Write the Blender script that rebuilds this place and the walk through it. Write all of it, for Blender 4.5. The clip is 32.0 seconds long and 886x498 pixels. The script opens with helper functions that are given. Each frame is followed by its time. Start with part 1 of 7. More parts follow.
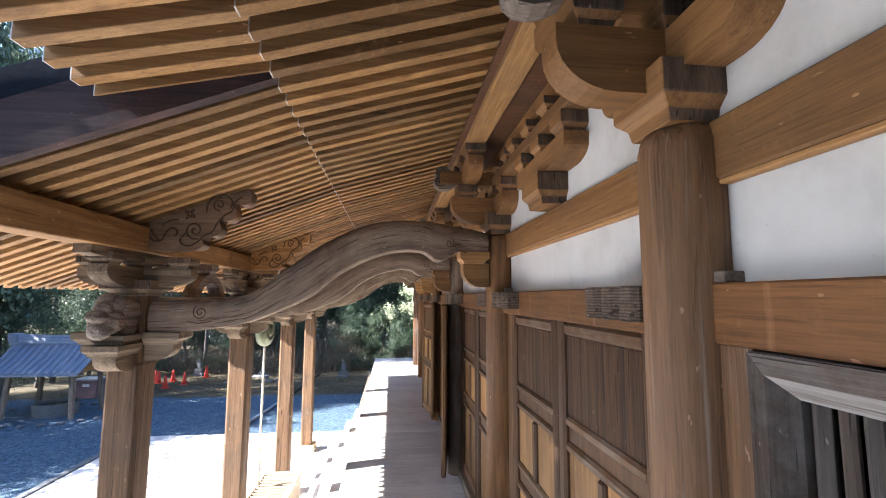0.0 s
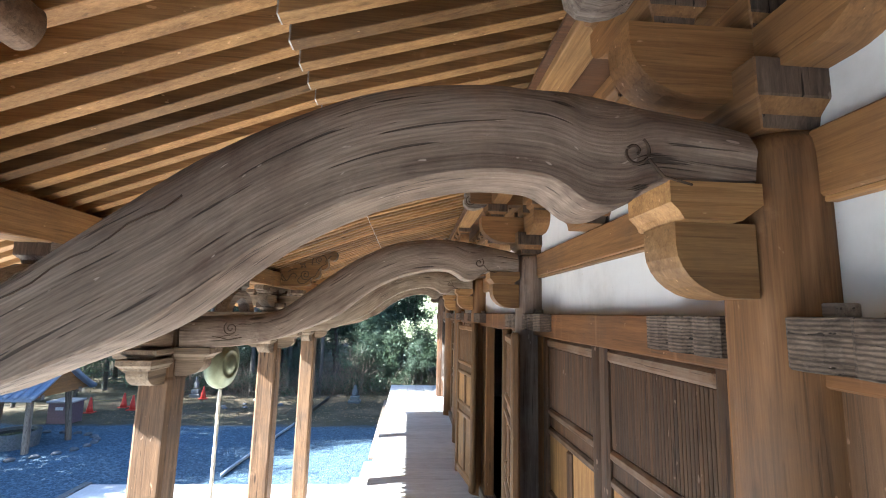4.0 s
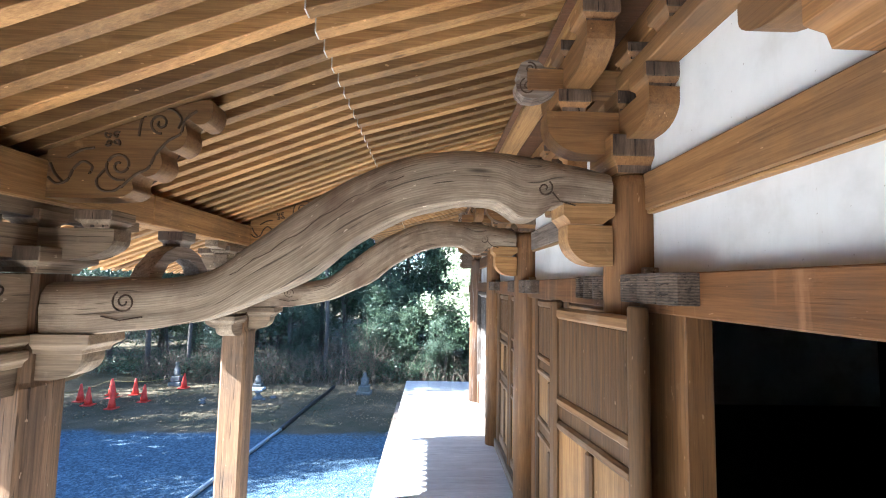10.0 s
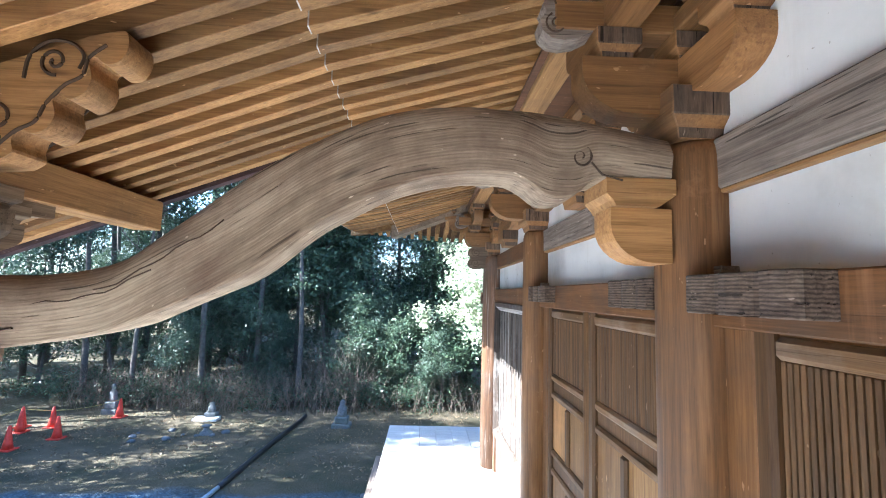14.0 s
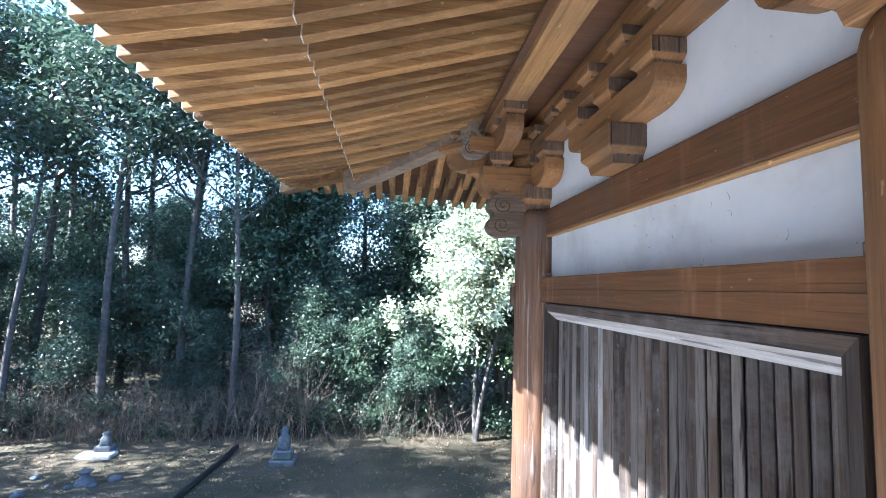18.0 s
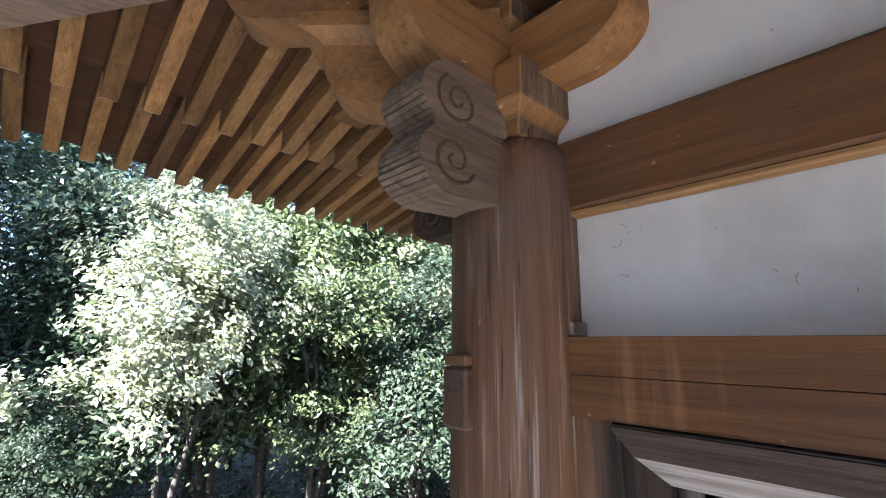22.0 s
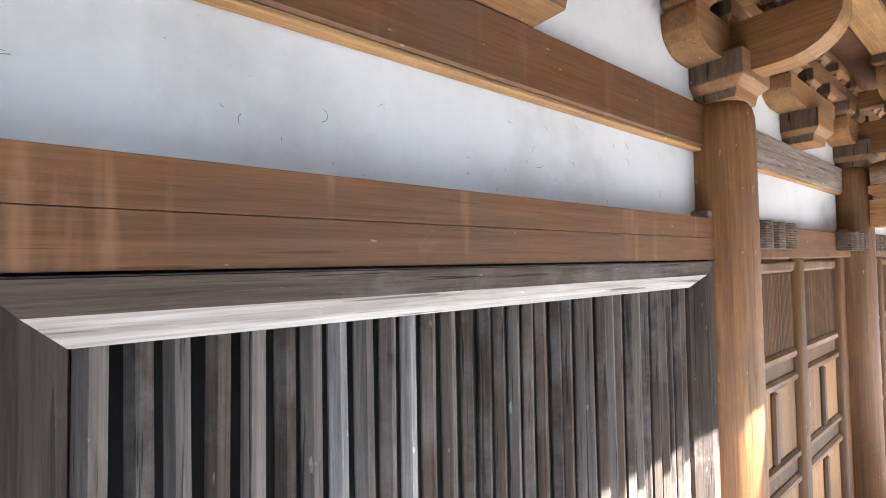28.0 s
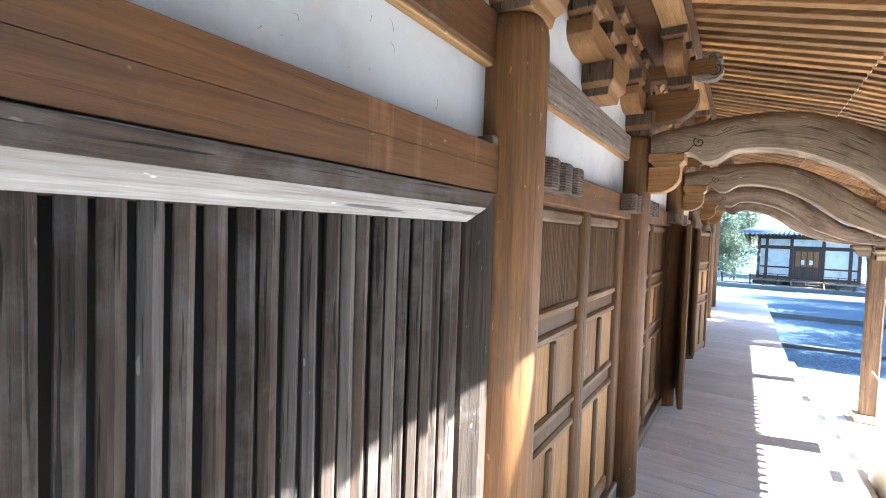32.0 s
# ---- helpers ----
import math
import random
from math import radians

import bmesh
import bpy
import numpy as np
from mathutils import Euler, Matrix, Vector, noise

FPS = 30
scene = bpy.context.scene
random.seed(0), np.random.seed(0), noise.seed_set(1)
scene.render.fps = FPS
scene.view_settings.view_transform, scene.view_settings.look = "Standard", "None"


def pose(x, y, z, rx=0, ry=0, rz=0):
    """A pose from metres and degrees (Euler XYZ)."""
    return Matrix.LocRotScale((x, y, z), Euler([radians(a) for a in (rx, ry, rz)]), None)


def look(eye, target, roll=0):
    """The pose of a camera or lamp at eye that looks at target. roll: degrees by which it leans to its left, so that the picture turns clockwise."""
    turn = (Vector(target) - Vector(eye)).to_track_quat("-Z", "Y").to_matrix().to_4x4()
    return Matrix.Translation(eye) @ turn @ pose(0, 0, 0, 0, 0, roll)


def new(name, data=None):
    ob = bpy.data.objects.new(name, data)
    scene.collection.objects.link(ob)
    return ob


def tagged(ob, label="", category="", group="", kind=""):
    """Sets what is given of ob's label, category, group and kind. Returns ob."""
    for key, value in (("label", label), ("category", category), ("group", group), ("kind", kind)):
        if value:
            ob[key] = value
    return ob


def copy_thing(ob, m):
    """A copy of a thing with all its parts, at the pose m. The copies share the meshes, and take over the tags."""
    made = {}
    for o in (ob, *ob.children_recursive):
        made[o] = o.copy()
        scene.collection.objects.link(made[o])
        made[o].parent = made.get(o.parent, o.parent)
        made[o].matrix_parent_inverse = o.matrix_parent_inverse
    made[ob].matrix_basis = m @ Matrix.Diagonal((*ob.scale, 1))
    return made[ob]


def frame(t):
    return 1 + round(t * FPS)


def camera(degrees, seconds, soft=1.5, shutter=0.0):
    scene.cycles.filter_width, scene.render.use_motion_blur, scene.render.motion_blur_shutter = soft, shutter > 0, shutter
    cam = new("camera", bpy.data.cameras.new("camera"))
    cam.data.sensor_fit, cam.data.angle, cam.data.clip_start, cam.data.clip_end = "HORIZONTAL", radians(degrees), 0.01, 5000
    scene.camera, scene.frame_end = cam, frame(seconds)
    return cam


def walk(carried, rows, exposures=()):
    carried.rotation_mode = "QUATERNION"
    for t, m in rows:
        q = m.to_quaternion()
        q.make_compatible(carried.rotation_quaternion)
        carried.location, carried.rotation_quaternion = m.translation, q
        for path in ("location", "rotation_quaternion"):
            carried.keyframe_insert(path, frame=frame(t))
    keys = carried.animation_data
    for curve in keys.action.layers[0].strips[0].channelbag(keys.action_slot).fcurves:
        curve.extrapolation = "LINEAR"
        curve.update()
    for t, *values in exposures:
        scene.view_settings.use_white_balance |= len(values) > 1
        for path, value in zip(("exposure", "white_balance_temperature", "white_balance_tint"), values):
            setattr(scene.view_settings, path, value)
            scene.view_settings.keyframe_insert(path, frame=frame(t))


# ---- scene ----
cam = camera(88.7, 32.0, soft=1.0)
# seconds, eye x, y, z, yaw, pitch, roll
PATH = [
    (0.0, 0.180, 0.050, 1.948, -6.35, 6.10, -0.32),
    (0.5, 0.165, 0.332, 1.957, -7.50, 6.22, -0.41),
    (1.0, 0.147, 0.664, 1.953, -7.82, 6.06, -2.34),
    (1.5, 0.128, 0.946, 1.953, -8.21, 6.20, -2.53),
    (2.0, 0.129, 1.236, 1.954, -7.51, 6.24, -1.86),
    (2.5, 0.102, 1.473, 1.950, -7.07, 6.72, -1.89),
    (3.0, 0.106, 1.716, 1.962, -6.87, 7.28, -0.58),
    (3.5, 0.102, 1.952, 1.978, -5.21, 7.62, -0.66),
    (5.5, 0.133, 3.036, 1.953, -3.36, 9.26, -2.01),
    (6.0, 0.142, 3.303, 1.956, -3.86, 9.28, -1.27),
    (6.5, 0.098, 3.611, 1.947, -4.68, 8.29, -2.24),
    (7.0, 0.090, 3.919, 1.942, -4.99, 6.75, -2.21),
    (7.5, 0.110, 4.227, 1.953, -4.24, 5.30, -0.93),
    (8.0, 0.084, 4.515, 1.947, -4.45, 4.39, -1.46),
    (8.5, 0.114, 4.833, 1.926, -3.92, 4.21, -1.39),
    (9.0, 0.111, 5.127, 1.916, -3.50, 4.31, -2.04),
    (9.5, 0.112, 5.433, 1.918, -3.01, 4.49, -1.41),
    (10.0, 0.122, 5.737, 1.930, -1.58, 4.58, -1.12),
    (10.5, 0.111, 6.009, 1.921, -1.56, 5.47, -2.07),
    (11.0, 0.131, 6.288, 1.920, -1.93, 6.53, -0.66),
    (11.5, 0.128, 6.611, 1.916, -2.08, 6.76, -1.56),
    (12.0, 0.134, 6.942, 1.912, -2.73, 6.75, -2.12),
    (12.5, 0.133, 7.265, 1.918, -2.67, 6.34, -1.75),
    (13.0, 0.118, 7.590, 1.913, -2.51, 5.96, -1.69),
    (13.5, 0.123, 7.905, 1.913, -2.33, 5.63, -0.98),
    (14.0, 0.128, 8.225, 1.912, -2.26, 5.72, -1.70),
    (14.5, 0.143, 8.555, 1.920, -2.94, 5.64, -1.49),
    (16.5, 0.047, 9.927, 1.879, -3.51, 4.29, -2.06),
    (17.0, 0.057, 10.266, 1.887, -4.65, 4.25, -1.68),
    (17.5, 0.072, 10.573, 1.897, -5.12, 4.55, -1.99),
    (18.0, 0.078, 10.880, 1.900, -6.20, 5.04, -1.89),
    (18.5, 0.094, 11.193, 1.900, -7.50, 5.55, -1.54),
    (19.0, 0.096, 11.531, 1.904, -8.40, 5.70, -1.85),
    (19.5, 0.108, 11.857, 1.915, -10.49, 5.57, -1.05),
    (20.0, 0.130, 12.148, 1.933, -11.76, 5.49, -0.95),
    (20.5, 0.128, 12.357, 1.945, -17.08, 6.73, -1.23),
    (21.0, 0.147, 12.554, 1.957, -24.41, 8.96, 0.01),
    (21.5, 0.157, 12.757, 1.971, -31.50, 10.66, -0.02),
    (22.0, 0.175, 12.951, 1.967, -42.61, 11.95, -0.73),
    (22.5, 0.171, 13.134, 1.941, -56.00, 13.78, -0.54),
    (23.0, 0.076, 13.440, 2.007, -81.63, 9.56, -1.39),
    (23.5, 0.085, 13.453, 2.011, -91.85, 9.08, -0.39),
    (24.0, 0.114, 13.458, 2.006, -100.88, 8.56, -1.56),
    (24.5, 0.137, 13.541, 1.971, -114.86, 9.80, 0.52),
    (25.0, 0.152, 13.513, 1.970, -119.72, 8.73, 0.21),
    (25.5, 0.193, 13.485, 1.940, -124.13, 8.73, 0.97),
    (27.5, 0.272, 13.325, 1.908, -125.13, 0.68, -2.59),
    (28.0, 0.277, 13.253, 1.848, -127.73, 1.80, 0.91),
    (28.5, 0.348, 13.279, 1.806, -131.37, 2.00, 1.22),
    (29.0, 0.392, 13.237, 1.778, -134.07, 0.72, 0.39),
    (29.5, 0.417, 13.196, 1.762, -137.85, -0.62, 0.82),
    (30.0, 0.426, 13.187, 1.737, -140.75, -0.69, 1.56),
    (30.5, 0.457, 13.158, 1.718, -143.75, -1.60, 0.27),
    (31.0, 0.400, 13.106, 1.712, -146.13, -1.77, 1.06),
    (31.5, 0.356, 12.977, 1.724, -147.35, -2.02, -0.11),
    (32.0, 0.308, 12.808, 1.727, -146.43, -2.26, -1.93),
]
walk(cam, [(t, pose(x, y, z, 90 + pitch, roll, yaw)) for t, x, y, z, yaw, pitch, roll in PATH],
     [(0, 2.85, 6000, 15), (1, 2.98, 6450, 15), (2, 3.05, 6250, 12), (3, 3.1, 5870, 9), (6, 3.46, 5420, 7), (8, 3.5, 5250, 9), (9, 3.57, 5330, 7), (14, 3.52, 5220, 7), (17, 3.38, 5000, 9), (19, 3.42, 5320, 13), (20, 3.45, 5600, 15), (21, 3.17, 5700, 18), (22, 3.0, 5850, 18), (23, 2.8, 6100, 17), (24, 3.2, 6150, 16), (25, 3.58, 5750, 13), (26, 3.78, 5750, 12), (28, 4.02, 5750, 11), (32, 3.72, 5600, 9)])

# ---------------------------------------------------------------- light
SUN_DIR = Vector((1.0, 0.27, -0.78)).normalized()
world = bpy.data.worlds.new("sky")
scene.world = world
world.use_nodes = True
wn = world.node_tree
sky = wn.nodes.new("ShaderNodeTexSky")
sky.sky_type = "NISHITA"
sky.sun_disc = False
sky.sun_elevation = math.asin(-SUN_DIR.z)
sky.sun_rotation = math.atan2(-SUN_DIR.x, -SUN_DIR.y)
sky.air_density, sky.dust_density, sky.ozone_density = 1.0, 0.6, 2.0
wn.links.new(sky.outputs[0], wn.nodes["Background"].inputs[0])
wn.nodes["Background"].inputs[1].default_value = 0.08
sun = bpy.data.lights.new("sun", "SUN")
sun.energy, sun.angle, sun.color = 5.0, radians(0.5), (1.0, 0.94, 0.85)
sun_ob = new("sun", sun)
sun_ob.matrix_world = look((-20, -5, 15), Vector((-20, -5, 15)) + SUN_DIR)

# ---------------------------------------------------------------- materials


def node(nt, kind, **ins):
    n = nt.nodes.new(kind)
    for k, v in ins.items():
        n.inputs[k.replace("_", " ")].default_value = v
    return n


def coords(nt, scale, shift=7.0, grain=""):
    """Object coordinates, or those of a vertex attribute, moved at random from object to object, scaled."""
    if grain:
        tc = nt.nodes.new("ShaderNodeAttribute")
        tc.attribute_name = grain
    else:
        tc = nt.nodes.new("ShaderNodeTexCoord")
    oi = nt.nodes.new("ShaderNodeObjectInfo")
    mul = nt.nodes.new("ShaderNodeVectorMath")
    mul.operation = "SCALE"
    mul.inputs[0].default_value = (shift, shift * 1.7, shift * 0.6)
    nt.links.new(oi.outputs["Random"], mul.inputs["Scale"])
    add = nt.nodes.new("ShaderNodeVectorMath")
    nt.links.new(tc.outputs["Vector" if grain else "Object"], add.inputs[0])
    nt.links.new(mul.outputs[0], add.inputs[1])
    mp = nt.nodes.new("ShaderNodeMapping")
    mp.inputs["Scale"].default_value = scale
    nt.links.new(add.outputs[0], mp.inputs[0])
    return add, mp, oi


def ramp(nt, stops):
    r = nt.nodes.new("ShaderNodeValToRGB")
    e = r.color_ramp.elements
    while len(e) < len(stops):
        e.new(0.5)
    for el, (p, c) in zip(e, stops):
        el.position, el.color = p, (*c, 1) if len(c) == 3 else c
    return r


def mixc(nt, fac, a, b, mode="MIX"):
    m = nt.nodes.new("ShaderNodeMix")
    m.data_type, m.blend_type = "RGBA", mode
    for sock, v in ((m.inputs[0], fac), (m.inputs[6], a), (m.inputs[7], b)):
        if isinstance(v, (int, float)):
            sock.default_value = v
        elif isinstance(v, tuple):
            sock.default_value = (*v, 1)
        else:
            nt.links.new(v, sock)
    return m.outputs[2]


def material(name):
    m = bpy.data.materials.new(name)
    m.use_nodes = True
    return m, m.node_tree, m.node_tree.nodes["Principled BSDF"]


def bump(nt, bsdf, height, strength, dist):
    b = nt.nodes.new("ShaderNodeBump")
    b.inputs["Strength"].default_value, b.inputs["Distance"].default_value = strength, dist
    nt.links.new(height, b.inputs["Height"])
    nt.links.new(b.outputs[0], bsdf.inputs["Normal"])


def wood(name, axis, light, dark, vary=0.25, stain=0.35, stain_col=(0.08, 0.06, 0.045), rough=0.62, relief=0.35, knots=0.5, fine=1.0, cracks=0.3, along=0.035, drips=0.0, grain_by="", rings=0.0, streaks=0.0):
    """Planed or weathered timber with its grain along one axis."""
    m, nt, bsdf = material(name)
    sc = [1.0, 1.0, 1.0]
    sc["xyz".index(axis)] = along
    add, mp, oi = coords(nt, tuple(sc), grain=grain_by)
    grain = node(nt, "ShaderNodeTexNoise", Scale=70.0 * fine, Detail=8.0, Roughness=0.7, Distortion=0.6)
    nt.links.new(mp.outputs[0], grain.inputs[0])
    band = node(nt, "ShaderNodeTexNoise", Scale=11.0 * fine, Detail=3.0, Roughness=0.5, Distortion=1.0)
    nt.links.new(mp.outputs[0], band.inputs[0])
    both = node(nt, "ShaderNodeMath")
    both.operation = "MULTIPLY_ADD"
    nt.links.new(band.outputs["Fac"], both.inputs[0])
    both.inputs[1].default_value = 0.45
    half = node(nt, "ShaderNodeMath")
    half.operation = "MULTIPLY"
    nt.links.new(grain.outputs["Fac"], half.inputs[0])
    half.inputs[1].default_value = 0.55
    nt.links.new(half.outputs[0], both.inputs[2])
    cr = ramp(nt, [(0.36, dark), (0.60, light)])
    nt.links.new(both.outputs[0], cr.inputs[0])
    # piece to piece
    var = ramp(nt, [(0.0, tuple(1 - vary * k for k in (1.0, 1.05, 1.1))), (0.5, (1, 1, 1)), (1.0, tuple(1 + vary * k for k in (0.6, 0.45, 0.3)))])
    nt.links.new(oi.outputs["Random"], var.inputs[0])
    col = mixc(nt, 1.0, cr.outputs[0], var.outputs[0], "MULTIPLY")
    # weather stains
    blot = node(nt, "ShaderNodeTexNoise", Scale=2.3, Detail=8.0, Roughness=0.68)
    nt.links.new(add.outputs[0], blot.inputs[0])
    br = ramp(nt, [(0.47, (0, 0, 0)), (0.70, (stain, stain, stain))])
    nt.links.new(blot.outputs["Fac"], br.inputs[0])
    col = mixc(nt, br.outputs[0], col, stain_col)
    # fibres
    fib = node(nt, "ShaderNodeTexNoise", Scale=210.0 * fine, Detail=3.0, Roughness=0.7)
    nt.links.new(mp.outputs[0], fib.inputs[0])
    fr = ramp(nt, [(0.32, (0.74, 0.73, 0.71)), (0.52, (1, 1, 1)), (0.70, (1.18, 1.18, 1.17))])
    nt.links.new(fib.outputs["Fac"], fr.inputs[0])
    col = mixc(nt, 0.65, col, fr.outputs[0], "MULTIPLY")
    if rings:
        wv = node(nt, "ShaderNodeTexWave", Scale=34.0, Distortion=3.5, Detail=4.0, Detail_Scale=1.6, Detail_Roughness=0.6)
        wv.bands_direction = "Z"
        nt.links.new(mp.outputs[0], wv.inputs[0])
        wr = ramp(nt, [(0.15, (1 - rings, 1 - rings, 1 - rings)), (0.55, (1, 1, 1)), (1.0, (1 + rings * 0.4, 1 + rings * 0.4, 1 + rings * 0.4))])
        nt.links.new(wv.outputs["Fac"], wr.inputs[0])
        col = mixc(nt, 1.0, col, wr.outputs[0], "MULTIPLY")
    # short drying cracks along the grain
    lm = nt.nodes.new("ShaderNodeMapping")
    ls = [1.0, 1.0, 1.0]
    ls["xyz".index(axis)] = 0.035
    lm.inputs["Scale"].default_value = ls
    nt.links.new(add.outputs[0], lm.inputs[0])
    line = node(nt, "ShaderNodeTexNoise", Scale=85.0 * fine, Detail=2.0, Roughness=0.5)
    nt.links.new(lm.outputs[0], line.inputs[0])
    lr = ramp(nt, [(0.645, (0, 0, 0)), (0.685, (cracks, cracks, cracks))])
    nt.links.new(line.outputs["Fac"], lr.inputs[0])
    col = mixc(nt, lr.outputs[0], col, tuple(c * 0.3 for c in dark))
    # pale scuffs
    sn = node(nt, "ShaderNodeTexNoise", Scale=5.0, Detail=9.0, Roughness=0.75)
    nt.links.new(add.outputs[0], sn.inputs[0])
    sr = ramp(nt, [(0.60, (0, 0, 0)), (0.74, (0.35, 0.35, 0.35))])
    nt.links.new(sn.outputs["Fac"], sr.inputs[0])
    col = mixc(nt, sr.outputs[0], col, tuple(min(1, c * 1.5 + 0.05) for c in light))
    # small pale nicks
    nm_ = nt.nodes.new("ShaderNodeMapping")
    ns = [1.0, 1.0, 1.0]
    ns["xyz".index(axis)] = 0.4
    nm_.inputs["Scale"].default_value = ns
    nt.links.new(add.outputs[0], nm_.inputs[0])
    nk = node(nt, "ShaderNodeTexNoise", Scale=46.0, Detail=2.0, Roughness=0.6)
    nt.links.new(nm_.outputs[0], nk.inputs[0])
    nr = ramp(nt, [(0.715, (0, 0, 0)), (0.745, (0.6, 0.6, 0.6))])
    nt.links.new(nk.outputs["Fac"], nr.inputs[0])
    col = mixc(nt, nr.outputs[0], col, tuple(min(1, c * 1.6 + 0.08) for c in light))
    if streaks:
        sm = nt.nodes.new("ShaderNodeMapping")
        sm.inputs["Scale"].default_value = (38.0, 38.0, 1.4)
        nt.links.new(add.outputs[0], sm.inputs[0])
        s2 = node(nt, "ShaderNodeTexNoise", Scale=1.5, Detail=4.0, Roughness=0.6)
        nt.links.new(sm.outputs[0], s2.inputs[0])
        s2r = ramp(nt, [(0.58, (0, 0, 0)), (0.70, (streaks, streaks, streaks))])
        nt.links.new(s2.outputs["Fac"], s2r.inputs[0])
        col = mixc(nt, s2r.outputs[0], col, (0.30, 0.255, 0.215))
    if drips:
        dm = nt.nodes.new("ShaderNodeMapping")
        dm.inputs["Scale"].default_value = (9.0, 9.0, 0.9)
        nt.links.new(add.outputs[0], dm.inputs[0])
        dn = node(nt, "ShaderNodeTexNoise", Scale=1.7, Detail=4.0, Roughness=0.55)
        nt.links.new(dm.outputs[0], dn.inputs[0])
        dr = ramp(nt, [(0.58, (0, 0, 0)), (0.70, (drips, drips, drips))])
        nt.links.new(dn.outputs["Fac"], dr.inputs[0])
        col = mixc(nt, dr.outputs[0], col, tuple(min(1, c * 1.7 + 0.05) for c in light))
    # knots
    if knots:
        vo = node(nt, "ShaderNodeTexVoronoi", Scale=1.0)
        mk = nt.nodes.new("ShaderNodeMapping")
        ks = [7.5, 7.5, 7.5]
        ks["xyz".index(axis)] = 1.5
        mk.inputs["Scale"].default_value = ks
        nt.links.new(add.outputs[0], mk.inputs[0])
        nt.links.new(mk.outputs[0], vo.inputs[0])
        kr = ramp(nt, [(0.04, (knots, knots, knots)), (0.10, (0, 0, 0))])
        nt.links.new(vo.outputs["Distance"], kr.inputs[0])
        col = mixc(nt, kr.outputs[0], col, tuple(c * 0.3 for c in dark))
    nt.links.new(col, bsdf.inputs["Base Color"])
    bsdf.inputs["Roughness"].default_value = rough
    bsdf.inputs["Specular IOR Level"].default_value = 0.3
    hgt = node(nt, "ShaderNodeMath")
    hgt.operation = "SUBTRACT"
    nt.links.new(both.outputs[0], hgt.inputs[0])
    nt.links.new(lr.outputs[0], hgt.inputs[1])
    bump(nt, bsdf, hgt.outputs[0], relief, 0.004)
    return m


HONEY, HONEY_D = (0.43, 0.242, 0.091), (0.215, 0.105, 0.035)
BROWN, BROWN_D = (0.295, 0.150, 0.054), (0.165, 0.079, 0.027)
GREY, GREY_D = (0.31, 0.255, 0.205), (0.085, 0.06, 0.042)
honey = {a: wood("honey_wood_" + a, a, HONEY, HONEY_D, vary=0.5, stain=0.42, knots=0.75, cracks=0.35) for a in "xyz"}
brown = {a: wood("brown_wood_" + a, a, BROWN, BROWN_D, stain=0.5) for a in "xyz"}
tie_wood = wood("tie_beam_wood", "y", (0.212, 0.096, 0.033), (0.106, 0.045, 0.014), stain=0.6, drips=0.4)
grey = {a: wood("weathered_wood_" + a, a, GREY, GREY_D, vary=0.2, stain=0.5, relief=0.7, rough=0.8, cracks=0.7) for a in "xyz"}
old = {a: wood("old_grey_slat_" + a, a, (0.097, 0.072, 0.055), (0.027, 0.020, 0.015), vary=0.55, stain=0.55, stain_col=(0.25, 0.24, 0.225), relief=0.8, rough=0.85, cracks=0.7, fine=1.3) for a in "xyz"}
end_grain = wood("dark_end_grain", "z", (0.17, 0.115, 0.075), (0.055, 0.036, 0.024), vary=0.35, stain=0.5, relief=0.8, rough=0.85, cracks=0.9, along=0.12, knots=0)
column_wood = wood("column_wood", "z", (0.25, 0.120, 0.042), (0.125, 0.057, 0.019), vary=0.12, stain=0.5, relief=0.35, cracks=0.3, drips=0.3)
column_dark = wood("weathered_column_wood", "z", (0.205, 0.108, 0.049), (0.085, 0.043, 0.019), vary=0.1, stain=0.45, stain_col=(0.15, 0.095, 0.06), relief=0.5, cracks=0.4, drips=0.35, streaks=0.4)
red_brown = wood("red_brown_wood", "y", (0.205, 0.091, 0.031), (0.106, 0.044, 0.014), stain=0.45, drips=0.15)
column_grey = wood("grey_column_wood", "z", (0.235, 0.165, 0.115), (0.085, 0.055, 0.038), vary=0.1, stain=0.5, stain_col=(0.30, 0.26, 0.22), relief=0.6, cracks=0.6, drips=0.25)
column_corner = wood("corner_column_wood", "z", (0.175, 0.092, 0.047), (0.066, 0.033, 0.017), vary=0.1, stain=0.65, stain_col=(0.115, 0.09, 0.075), relief=0.6, cracks=0.6, drips=0.4, streaks=0.75)
# paler wood that stands for deck light on the window head's lower slope
whitened = wood("whitened_wood", "y", (0.43, 0.40, 0.37), (0.19, 0.165, 0.145), vary=0.1, stain=0.3, relief=0.7, rough=0.85, cracks=0.7)
door_wood = wood("door_wood", "z", (0.175, 0.093, 0.036), (0.09, 0.044, 0.016), vary=0.3, stain=0.4, relief=0.3)
door_rail_wood = wood("door_rail_wood", "y", (0.25, 0.138, 0.058), (0.13, 0.068, 0.027), vary=0.2, stain=0.45, stain_col=(0.40, 0.33, 0.26), relief=0.4)
door_dark = wood("dark_door_wood", "z", (0.135, 0.069, 0.031), (0.06, 0.03, 0.014), vary=0.3, stain=0.45, relief=0.4, cracks=0.6)
door_dark_rail = wood("dark_door_rail_wood", "y", (0.185, 0.10, 0.048), (0.075, 0.040, 0.019), vary=0.2, stain=0.45, stain_col=(0.38, 0.32, 0.26), relief=0.4, cracks=0.6)
board_wood = wood("ceiling_board_wood", "x", (0.125, 0.058, 0.025), (0.07, 0.03, 0.013), vary=0.1, stain=0.4, cracks=0.2)
